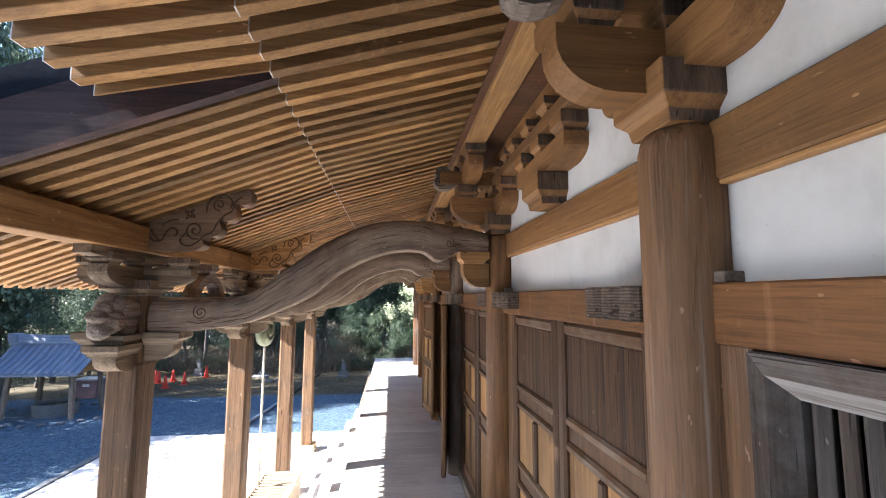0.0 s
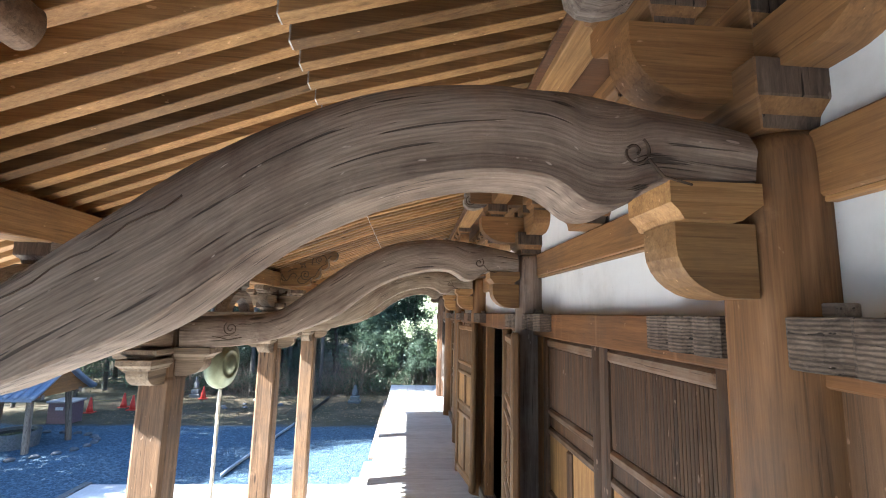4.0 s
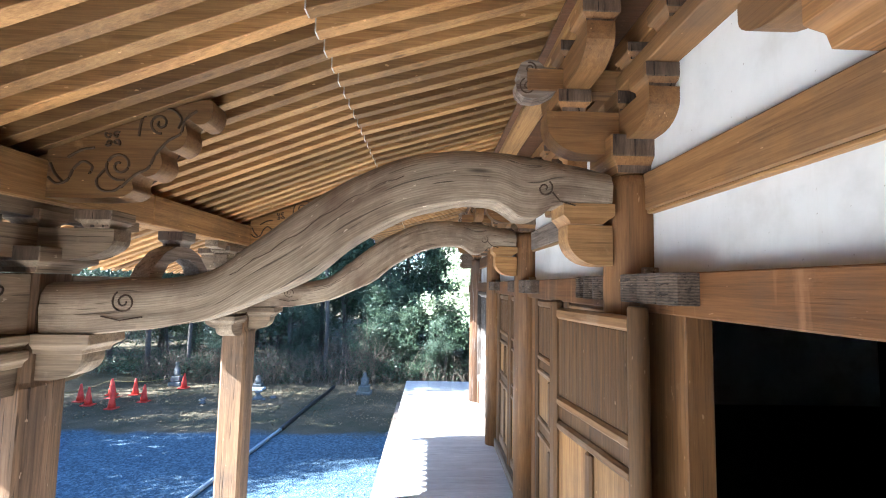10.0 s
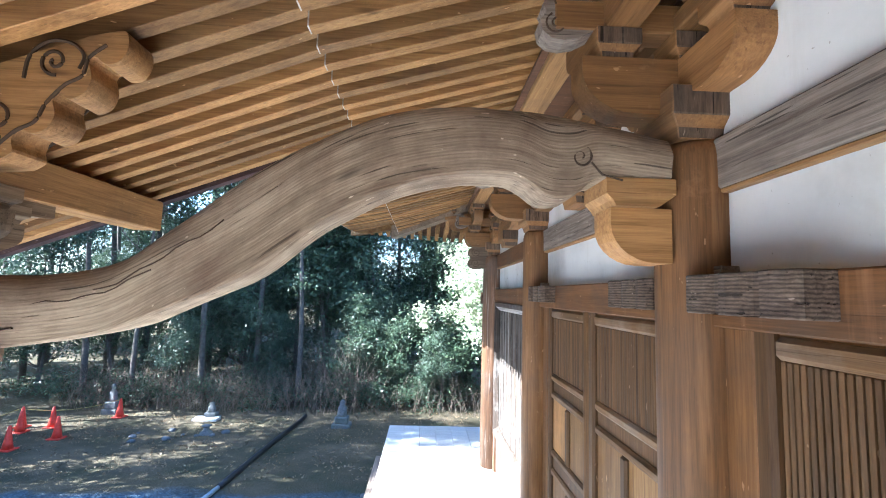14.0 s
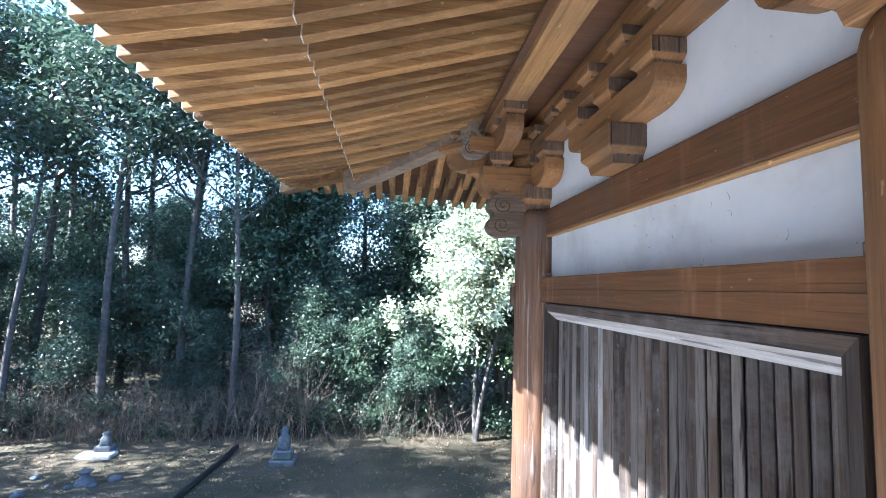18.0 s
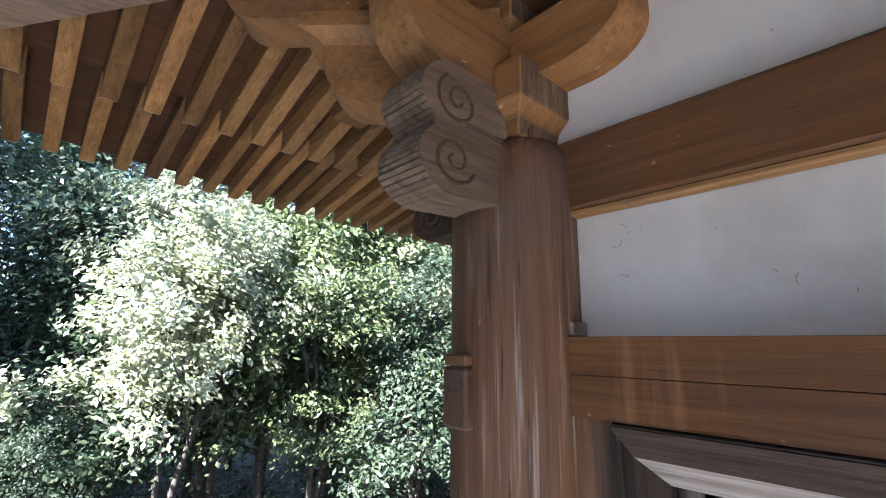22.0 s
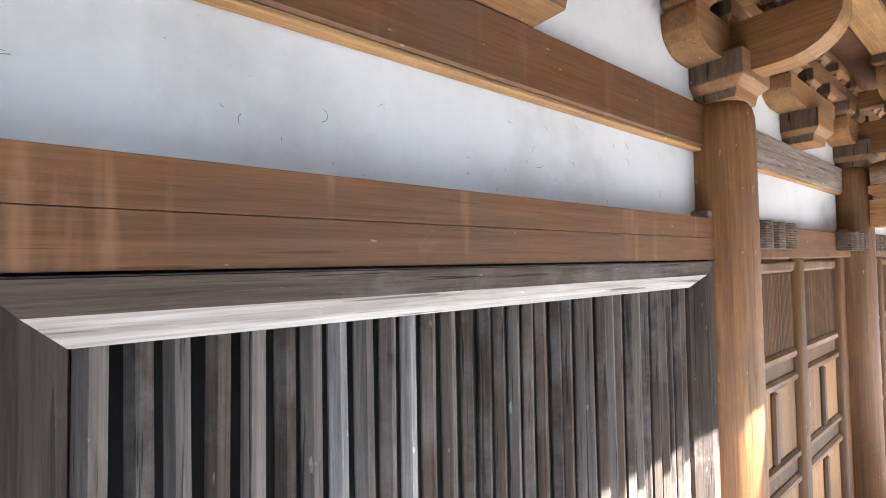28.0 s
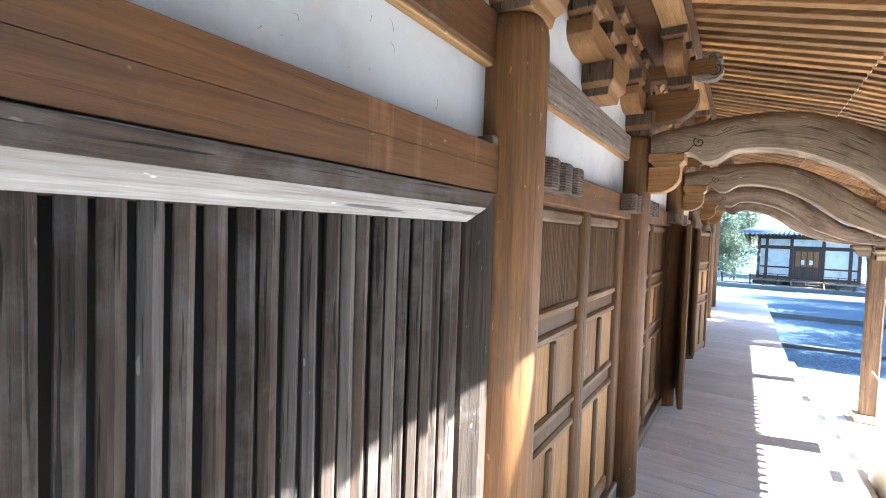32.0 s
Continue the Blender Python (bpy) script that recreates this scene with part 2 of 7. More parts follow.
deck_wood = wood("deck_wood", "x", (0.63, 0.62, 0.605), (0.51, 0.50, 0.485), vary=0.08, stain=0.3, stain_col=(0.30, 0.28, 0.25), relief=0.25, rough=0.8, cracks=0.35, knots=0.3)
# shade of unlit insides is put into this very dark wood
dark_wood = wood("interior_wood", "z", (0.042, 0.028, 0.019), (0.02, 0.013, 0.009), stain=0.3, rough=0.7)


def speckle(name, c1, c2, scale, rough=0.9, relief=0.3, dist=0.01, big=None):
    m, nt, bsdf = material(name)
    tc = nt.nodes.new("ShaderNodeTexCoord")
    n1 = node(nt, "ShaderNodeTexNoise", Scale=scale, Detail=8.0, Roughness=0.7)
    nt.links.new(tc.outputs["Object"], n1.inputs[0])
    r = ramp(nt, [(0.35, c1), (0.65, c2)])
    nt.links.new(n1.outputs["Fac"], r.inputs[0])
    col = r.outputs[0]
    if big:
        n2 = node(nt, "ShaderNodeTexNoise", Scale=big[0], Detail=4.0)
        nt.links.new(tc.outputs["Object"], n2.inputs[0])
        r2 = ramp(nt, [(0.45, (0, 0, 0)), (0.65, (big[2],) * 3)])
        nt.links.new(n2.outputs["Fac"], r2.inputs[0])
        col = mixc(nt, r2.outputs[0], col, big[1])
    nt.links.new(col, bsdf.inputs["Base Color"])
    bsdf.inputs["Roughness"].default_value = rough
    bump(nt, bsdf, n1.outputs["Fac"], relief, dist)
    return m


def plaster_material():
    """Lime plaster with faint clouds, rain streaks and small specks."""
    m, nt, bsdf = material("white_plaster")
    tc = nt.nodes.new("ShaderNodeTexCoord")
    n1 = node(nt, "ShaderNodeTexNoise", Scale=2.2, Detail=7.0, Roughness=0.62)
    nt.links.new(tc.outputs["Object"], n1.inputs[0])
    r1 = ramp(nt, [(0.33, (0.53, 0.503, 0.46)), (0.48, (0.655, 0.633, 0.595)), (0.6, (0.705, 0.683, 0.645))])
    nt.links.new(n1.outputs["Fac"], r1.inputs[0])
    mp = nt.nodes.new("ShaderNodeMapping")
    mp.inputs["Scale"].default_value = (9.0, 9.0, 0.8)
    nt.links.new(tc.outputs["Object"], mp.inputs[0])
    n2 = node(nt, "ShaderNodeTexNoise", Scale=1.6, Detail=6.0, Roughness=0.7)
    nt.links.new(mp.outputs[0], n2.inputs[0])
    r2 = ramp(nt, [(0.55, (0, 0, 0)), (0.8, (0.3, 0.3, 0.3))])
    nt.links.new(n2.outputs["Fac"], r2.inputs[0])
    col = mixc(nt, r2.outputs[0], r1.outputs[0], (0.50, 0.45, 0.37))
    n3 = node(nt, "ShaderNodeTexNoise", Scale=70.0, Detail=3.0)
    nt.links.new(tc.outputs["Object"], n3.inputs[0])
    r3 = ramp(nt, [(0.715, (0, 0, 0)), (0.75, (0.7, 0.7, 0.7))])
    nt.links.new(n3.outputs["Fac"], r3.inputs[0])
    col = mixc(nt, r3.outputs[0], col, (0.35, 0.30, 0.24))
    nt.links.new(col, bsdf.inputs["Base Color"])
    bsdf.inputs["Roughness"].default_value = 0.88
    bump(nt, bsdf, n1.outputs["Fac"], 0.15, 0.01)
    return m


plaster = plaster_material()
stone = speckle("grey_stone", (0.075, 0.083, 0.09), (0.18, 0.185, 0.19), 30, relief=0.5, big=(4.0, (0.12, 0.13, 0.10), 0.6))
pave = speckle("pale_paving", (0.54, 0.53, 0.51), (0.65, 0.64, 0.62), 18, relief=0.1, big=(1.2, (0.32, 0.30, 0.28), 0.5))
tile_mat = speckle("glazed_roof_tile", (0.05, 0.06, 0.075), (0.09, 0.10, 0.12), 25, rough=0.35, relief=0.1)

GROUND_Y = 15.6


def ground_material():
    """Dark gravel by the hall, then bare soil with moss and leaf litter."""
    m, nt, bsdf = material("ground_gravel_and_moss")
    tc = nt.nodes.new("ShaderNodeTexCoord")
    vo = node(nt, "ShaderNodeTexVoronoi", Scale=30.0)
    nt.links.new(tc.outputs["Object"], vo.inputs[0])
    gr = ramp(nt, [(0.0, (0.024, 0.050, 0.080)), (0.5, (0.052, 0.096, 0.142)), (1.0, (0.14, 0.22, 0.295))])
    nt.links.new(vo.outputs["Color"], gr.inputs[0])
    n1 = node(nt, "ShaderNodeTexNoise", Scale=1.1, Detail=9.0, Roughness=0.65)
    nt.links.new(tc.outputs["Object"], n1.inputs[0])
    soil = ramp(nt, [(0.3, (0.038, 0.042, 0.016)), (0.48, (0.075, 0.062, 0.032)), (0.7, (0.15, 0.115, 0.07))])
    nt.links.new(n1.outputs["Fac"], soil.inputs[0])
    n3 = node(nt, "ShaderNodeTexNoise", Scale=40.0, Detail=6.0, Roughness=0.8)
    nt.links.new(tc.outputs["Object"], n3.inputs[0])
    lit = ramp(nt, [(0.3, (0.55, 0.55, 0.55)), (0.7, (1.4, 1.35, 1.3))])
    nt.links.new(n3.outputs["Fac"], lit.inputs[0])
    soilc = mixc(nt, 1.0, soil.outputs[0], lit.outputs[0], "MULTIPLY")
    sep = nt.nodes.new("ShaderNodeSeparateXYZ")
    nt.links.new(tc.outputs["Object"], sep.inputs[0])
    n2 = node(nt, "ShaderNodeTexNoise", Scale=0.9, Detail=6.0)
    nt.links.new(tc.outputs["Object"], n2.inputs[0])
    edge = node(nt, "ShaderNodeMath")
    edge.operation = "MULTIPLY_ADD"
    nt.links.new(n2.outputs["Fac"], edge.inputs[0])
    edge.inputs[1].default_value = 1.2
    nt.links.new(sep.outputs["Y"], edge.inputs[2])
    mr = nt.nodes.new("ShaderNodeMapRange")
    mr.inputs["From Min"].default_value, mr.inputs["From Max"].default_value = GROUND_Y + 0.45, GROUND_Y + 0.75
    nt.links.new(edge.outputs[0], mr.inputs[0])
    col = mixc(nt, mr.outputs[0], gr.outputs[0], soilc)
    nt.links.new(col, bsdf.inputs["Base Color"])
    bsdf.inputs["Roughness"].default_value = 0.95
    h = node(nt, "ShaderNodeMath")
    h.operation = "ADD"
    nt.links.new(vo.outputs["Distance"], h.inputs[0])
    nt.links.new(n3.outputs["Fac"], h.inputs[1])
    bump(nt, bsdf, h.outputs[0], 0.8, 0.02)
    return m


def plain(name, c, rough=0.6, metal=0.0):
    m, nt, bsdf = material(name)
    n = node(nt, "ShaderNodeTexNoise", Scale=20.0, Detail=5.0)
    tc = nt.nodes.new("ShaderNodeTexCoord")
    nt.links.new(tc.outputs["Object"], n.inputs[0])
    r = ramp(nt, [(0.3, tuple(v * 0.8 for v in c)), (0.7, tuple(min(1, v * 1.15) for v in c))])
    nt.links.new(n.outputs["Fac"], r.inputs[0])
    nt.links.new(r.outputs[0], bsdf.inputs["Base Color"])
    bsdf.inputs["Roughness"].default_value, bsdf.inputs["Metallic"].default_value = rough, metal
    return m


def leaf_material(name, c1, c2, gloss=0.4):
    m, nt, bsdf = material(name)
    g = nt.nodes.new("ShaderNodeNewGeometry")
    oi = nt.nodes.new("ShaderNodeObjectInfo")
    r = ramp(nt, [(0.0, c1), (1.0, c2)])
    nt.links.new(g.outputs["Random Per Island"], r.inputs[0])
    v = ramp(nt, [(0.0, (0.75, 0.75, 0.8)), (1.0, (1.2, 1.15, 1.0))])
    nt.links.new(oi.outputs["Random"], v.inputs[0])
    nt.links.new(mixc(nt, 1.0, r.outputs[0], v.outputs[0], "MULTIPLY"), bsdf.inputs["Base Color"])
    bsdf.inputs["Roughness"].default_value = 0.55 - 0.28 * gloss
    bsdf.inputs["Specular IOR Level"].default_value = gloss
    tr = nt.nodes.new("ShaderNodeBsdfTranslucent")
    nt.links.new(r.outputs[0], tr.inputs[0])
    mx = nt.nodes.new("ShaderNodeMixShader")
    mx.inputs[0].default_value = 0.25
    nt.links.new(bsdf.outputs[0], mx.inputs[1])
    nt.links.new(tr.outputs[0], mx.inputs[2])
    nt.links.new(mx.outputs[0], nt.nodes["Material Output"].inputs[0])
    return m


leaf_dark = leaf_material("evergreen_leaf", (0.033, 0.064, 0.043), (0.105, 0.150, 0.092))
# leaf copies with part or all of the sun put into their colour
leaf_half_lit = leaf_material("half_lit_leaf", (0.075, 0.115, 0.05), (0.21, 0.27, 0.13))
leaf_sunlit = leaf_material("sunny_leaf", (0.20, 0.25, 0.13), (0.48, 0.52, 0.38), 0.8)
bark = speckle("tree_bark", (0.06, 0.05, 0.042), (0.13, 0.115, 0.10), 12, relief=0.8, dist=0.02)
twig = speckle("dry_twig", (0.11, 0.08, 0.062), (0.24, 0.19, 0.15), 20, relief=0.2)
pale_bark = speckle("pale_bark", (0.38, 0.35, 0.31), (0.55, 0.52, 0.47), 15, relief=0.6)
mossy_bark = speckle("mossy_pale_bark", (0.13, 0.12, 0.085), (0.36, 0.33, 0.28), 11, relief=0.9, dist=0.02, big=(5.0, (0.16, 0.16, 0.06), 0.6))
bronze = plain("old_bronze", (0.23, 0.25, 0.16), 0.5, 0.6)
rope_mat = plain("straw_rope", (0.62, 0.56, 0.45), 0.9)
cone_red = plain("orange_red_plastic", (0.62, 0.05, 0.03), 0.5)
black_mat = plain("black_rubber", (0.02, 0.02, 0.022), 0.5)
# for thin raised bars that draw the shade inside carved lines and cracks
cut_shade = plain("carved_line_shade", (0.07, 0.04, 0.02), 0.9)
ground_mat = ground_material()

# ---------------------------------------------------------------- mesh helpers


def mesh_of(name, bm):
    me = bpy.data.meshes.new(name)
    bmesh.ops.recalc_face_normals(bm, faces=bm.faces)
    bm.to_mesh(me)
    bm.free()
    return me


def attach(ob, parent):
    if parent:
        ob.parent = parent
        ob.matrix_parent_inverse = parent.matrix_world.inverted()
    return ob


def part(name, bm, mat, parent=None, label="", smooth=False):
    me = bm if isinstance(bm, bpy.types.Mesh) else mesh_of(name, bm)
    if mat and not me.materials:
        me.materials.append(mat)
    if smooth:
        me.polygons.foreach_set("use_smooth", [True] * len(me.polygons))
    ob = new(name, me)
    attach(ob, parent)
    if label:
        ob["label"] = label
    return ob


def thing(name, at=(0, 0, 0), label="", category="", group="", kind=""):
    e = new(name)
    e.empty_display_size = 0.1
    e.matrix_world = Matrix.Translation(at)
    e.location = at
    bpy.context.view_layer.update()
    return tagged(e, label, category, group, kind)


def box(xs, ys, zs, bev=0.004, bm=None):
    b = bmesh.new()
    vs = [b.verts.new((x, y, z)) for x in xs for y in ys for z in zs]
    for f in ((0, 1, 3, 2), (4, 6, 7, 5), (0, 4, 5, 1), (2, 3, 7, 6), (0, 2, 6, 4), (1, 5, 7, 3)):
        b.faces.new([vs[i] for i in f])
    if bev:
        bmesh.ops.bevel(b, geom=b.edges[:], offset=bev, segments=1, affect="EDGES")
    return join(bm, b)


def join(bm, b):
    """Adds the bmesh b to bm, and frees it."""
    if bm is None:
        return b
    me = bpy.data.meshes.new("tmp")
    b.to_mesh(me)
    b.free()
    bm.from_mesh(me)
    bpy.data.meshes.remove(me)
    return bm


def prism(pts, axis, a0, a1, bev=0.004, bm=None):
    """A flat outline of (u, z) points, pushed along x or y from a0 to a1; u runs along the other of the two."""
    b = bmesh.new()
    put = (lambda a, u, z: (a, u, z)) if axis == "x" else (lambda a, u, z: (u, a, z))
    rings = [[b.verts.new(put(a, u, z)) for u, z in pts] for a in (a0, a1)]
    b.faces.new(rings[0])
    b.faces.new(rings[1][::-1])
    n = len(pts)
    for i in range(n):
        b.faces.new((rings[0][i], rings[1][i], rings[1][(i + 1) % n], rings[0][(i + 1) % n]))
    if bev:
        bmesh.ops.bevel(b, geom=[e for e in b.edges if abs(e.calc_face_angle(0)) > 0.6], offset=bev, segments=1, affect="EDGES")
    return join(bm, b)


def tube(points, radius, seg=8, bm=None, taper=None):
    """A round bar along a line of points."""
    b = bmesh.new()
    rings = []
    n = len(points)
    for i, p in enumerate(points):
        p = Vector(p)
        d = (Vector(points[min(i + 1, n - 1)]) - Vector(points[max(i - 1, 0)])).normalized()
        side = d.cross(Vector((0, 0, 1)) if abs(d.z) < 0.9 else Vector((1, 0, 0))).normalized()
        up = side.cross(d)
        r = radius if taper is None else radius + (taper - radius) * i / (n - 1)
        rings.append([b.verts.new(p + (side * math.cos(a) + up * math.sin(a)) * r) for a in (2 * math.pi * k / seg for k in range(seg))])
    for r0, r1 in zip(rings, rings[1:]):
        for k in range(seg):
            b.faces.new((r0[k], r0[(k + 1) % seg], r1[(k + 1) % seg], r1[k]))
    b.faces.new(rings[0][::-1])
    b.faces.new(rings[-1])
    return join(bm, b)


def lathe(profile, centre, seg=32, axis="z"):
    """Turns (r, h) points round an axis through centre."""
    b = bmesh.new()
    c = Vector(centre)
    rings = []
    for r, h in profile:
        ring = []
        for k in range(seg):
            a = 2 * math.pi * k / seg
            u, v = r * math.cos(a), r * math.sin(a)
            ring.append(b.verts.new(c + Vector({"z": (u, v, h), "x": (h, u, v), "y": (u, h, v)}[axis])))
        rings.append(ring)
    for r0, r1 in zip(rings, rings[1:]):
        for k in range(seg):
            b.faces.new((r0[k], r0[(k + 1) % seg], r1[(k + 1) % seg], r1[k]))
    b.faces.new(rings[0][::-1])
    b.faces.new(rings[-1])
    return b


def spline(pts, n):
    """Points of a smooth line through pts."""
    out = []
    p = [pts[0], *pts, pts[-1]]
    for i in range(1, len(p) - 2):
        for k in range(n):
            t = k / n
            q = []
            for c in range(len(pts[0])):
                a, b_, c_, d = (p[i + j - 1][c] for j in range(4))
                q.append(0.5 * (2 * b_ + (c_ - a) * t + (2 * a - 5 * b_ + 4 * c_ - d) * t * t + (3 * b_ - a - 3 * c_ + d) * t ** 3))
            out.append(tuple(q))
    out.append(tuple(pts[-1]))
    return out


# ---------------------------------------------------------------- the plan
COLS = [-0.95, 1.15, 3.18, 5.31, 7.57, 9.57, 11.48, 13.56]
CX, CR, CR_MAIN = 0.945, 0.14, 0.113
Z_LOW0, Z_LOW1 = 1.845, 1.985       # lower tie beam
Z_UP0, Z_UP1 = 2.235, 2.385         # upper tie beam
PURLIN_X, PURLIN_Z0, PURLIN_Z1 = 0.70, 2.94, 3.07
KIOI_X, KIOI_Z = -0.257, 2.79
EAVE_X, EAVE_Z = -0.97, 2.71
NORTH_PURLIN, NORTH_KIOI, NORTH_EAVE = 13.805, 14.762, 15.475
KX, KHALF = -1.45, 0.102            # porch posts
KCOLS = [3.18, 5.31, 7.57, 9.57]
PORCH_Y0, PORCH_Y1 = 1.95, 10.85
PORCH_EAVE_X, PORCH_EAVE_Z = -2.50, 1.995
DECK_X, DECK_Y1 = -0.32, 15.05
GROUND_Z = -1.1
PITCH = 0.128

# ---------------------------------------------------------------- ground


def ground_height(x, y):
    h = GROUND_Z
    if y < -4:
        h -= 0.75 * min(1.0, (-4 - y) / 25)
    if y > 12:
        h -= 0.30 * min(1.0, (y - 12) / 8)
    if y > 21.5:
        h += 0.10 * (y - 21.5)
    h += 0.03 * noise.noise((x * 0.35, y * 0.35, 0.3))
    return h


def build_ground():
    xs = sorted({*np.arange(-24, 14, 0.8).tolist(), -400.0, -120.0, -60.0, -36.0, 20.0, 40.0, 120.0, 400.0})
    ys = sorted({*np.arange(-30, 40, 0.8).tolist(), -400.0, -120.0, -60.0, 60.0, 120.0, 400.0})
    b = bmesh.new()
    vs = [[b.verts.new((x, y, ground_height(x, min(y, 36)) if -100 < x < 100 and y < 100 else -1.0)) for y in ys] for x in xs]
    for i in range(len(xs) - 1):
        for j in range(len(ys) - 1):
            b.faces.new((vs[i][j], vs[i + 1][j], vs[i + 1][j + 1], vs[i][j + 1]))
    g = part("ground", b, ground_mat, smooth=True)
    tagged(g, "dark blue-grey gravel yard running into mossy soil", "ground", kind="structure")


build_ground()

# paved apron under the porch
apron = thing("pavement", (-3, 6, GROUND_Z), "pale stone paving slabs under the porch", "pavement", kind="structure")
for i, x in enumerate(np.arange(-5.2, -0.4, 0.8)):
    for j, y in enumerate(np.arange(0.0, 10.7, 1.2)):
        part("paving_slab", box((x + 0.004, x + 0.796), (y + 0.004, y + 1.196), (GROUND_Z - 0.1, GROUND_Z + 0.05), 0.004), pave, apron)

# ---------------------------------------------------------------- deck
deck = thing("floor", (0.3, 7, -0.05), "bleached wooden plank veranda floor", "floor", kind="structure")
y = -3.2
while y < 13.75:
    w = 0.235
    part("plank", box((DECK_X, 1.02), (y, y + w - 0.004), (-0.05, 0.0), 0.002), deck_wood, deck)
    y += w
# the last stretch turns the corner: mitred planks
x = DECK_X
while x < 1.9:
    w = 0.22
    part("plank", box((x, x + w - 0.004), (y + 0.002, DECK_Y1), (-0.05, 0.0), 0.002), deck_wood, deck)
    x += w
part("edge_beam", box((DECK_X + 0.02, DECK_X + 0.12), (-3.2, DECK_Y1 - 0.05), (-0.19, -0.052), 0.006), grey["y"], deck)
part("step_board", box((DECK_X - 0.16, DECK_X + 0.01), (10.0, DECK_Y1 - 0.2), (-0.40, -0.36), 0.006), grey["y"], deck)
for yy in np.arange(-3.1, 15.0, 1.03):
    part("deck_post", box((DECK_X + 0.02, DECK_X + 0.14), (yy, yy + 0.12), (GROUND_Z - 0.35, -0.19), 0.006), grey["z"], deck)
for x_ in (0.0, 0.34, 0.68):
    part("joist", box((x_, x_ + 0.26), (-3.2, 13.9), (-0.17, -0.052), 0.004), grey["y"], deck)
part("foundation_wall", box((0.5, 0.6), (-3, 14.6), (GROUND_Z - 0.4, -0.06), 0), stone, deck)

# ---------------------------------------------------------------- hall wall
for i, cy in enumerate(COLS):
    r_ = 0.137 if i == 7 else CR_MAIN
    prof = [(r_, -0.02), (r_, 2.29), (r_ * 0.985, 2.335), (r_ * 0.93, 2.365), (r_ * 0.82, Z_UP1)]
    c = part("column", lathe(prof, (CX, cy, 0), 40), column_grey if i == 3 else column_corner if i == 7 else column_dark if i < 2 else column_wood, smooth=False)
    c.data.polygons.foreach_set("use_smooth", [len(p.vertices) == 4 for p in c.data.polygons])
    tagged(c, "round weathered grey-brown timber column of the hall front" if i < 2 or i in (3, 7) else "round honey-brown timber column of the hall front", "column", "hall columns")

wall = thing("wall_west", (1.0, 6, 0), "white plaster and timber front wall of the hall", "wall", kind="structure")
for a, b_ in zip(COLS, COLS[1:]):
    y0, y1 = a + CR_MAIN - 0.02, b_ - CR_MAIN + 0.02
    part("upper_tie_beam", box((0.95, 1.09), (y0, y1), (Z_UP0, Z_UP1), 0.006), red_brown if b_ == COLS[7] else (grey if b_ in (9.57, 11.48) else brown)["y"], wall)
    part("plaster_panel", box((0.985, 1.05), (y0, y1), (Z_LOW1 - 0.01, Z_UP0 + 0.01), 0), plaster, wall)
    part("frieze_panel", box((0.985, 1.05), (y0 - 0.1, y1 + 0.1), (Z_UP1 - 0.01, 2.99), 0), plaster, wall)
    zc = Z_LOW0 + 0.52 * (Z_LOW1 - Z_LOW0)
    if b_ == COLS[7]:                       # split along its length
        b = box((0.925, 1.09), (y0, y1), (zc + 0.0006, Z_LOW1), 0.0008)
        join(b, box((0.925, 1.09), (y0, y1), (Z_LOW0, zc - 0.0006), 0.0008))
        part("lower_tie_beam", b, tie_wood, wall)
    else:
        part("lower_tie_beam", box((0.925, 1.09), (y0, y1), (Z_LOW0, Z_LOW1), 0.005), tie_wood, wall)
    part("plaster_bead", box((0.955, 0.985), (y0 + 0.02, y1 - 0.02), (Z_UP0 - 0.013, Z_UP0), 0.003), honey["y"], wall)
    for yy, s in ((y0, 1), (y1, -1)):
        part("wedge", box((0.93, 0.985), sorted((yy, yy + s * 0.05)), (Z_LOW1, Z_LOW1 + 0.028), 0.003), grey["y"], wall)
rq = random.Random(21)
for k in range(26):
    y_, z_ = rq.uniform(11.75, 13.35), rq.uniform(2.0, 2.2)
    a, ln, cv = rq.uniform(0, 6.3), rq.choice((0.006, 0.01, 0.018, 0.03)), rq.uniform(-1.6, 1.6)
    pts = [(0.9847, y_ + ln * f * math.cos(a + cv * f), z_ + ln * f * math.sin(a + cv * f)) for f in (-0.5, -0.3, -0.1, 0.1, 0.3, 0.5)]
    part("plaster_scratch", tube(pts, 0.00055, 4, taper=0.0003), brown["y"], wall)
# north side of the hall
part("north_wall", box((1.0, 8.0), (13.50, 13.60), (-0.3, 3.0), 0), plaster, wall)
part("south_wall", box((1.0, 8.0), (-1.05, -0.95), (-0.3, 3.0), 0), plaster, wall)


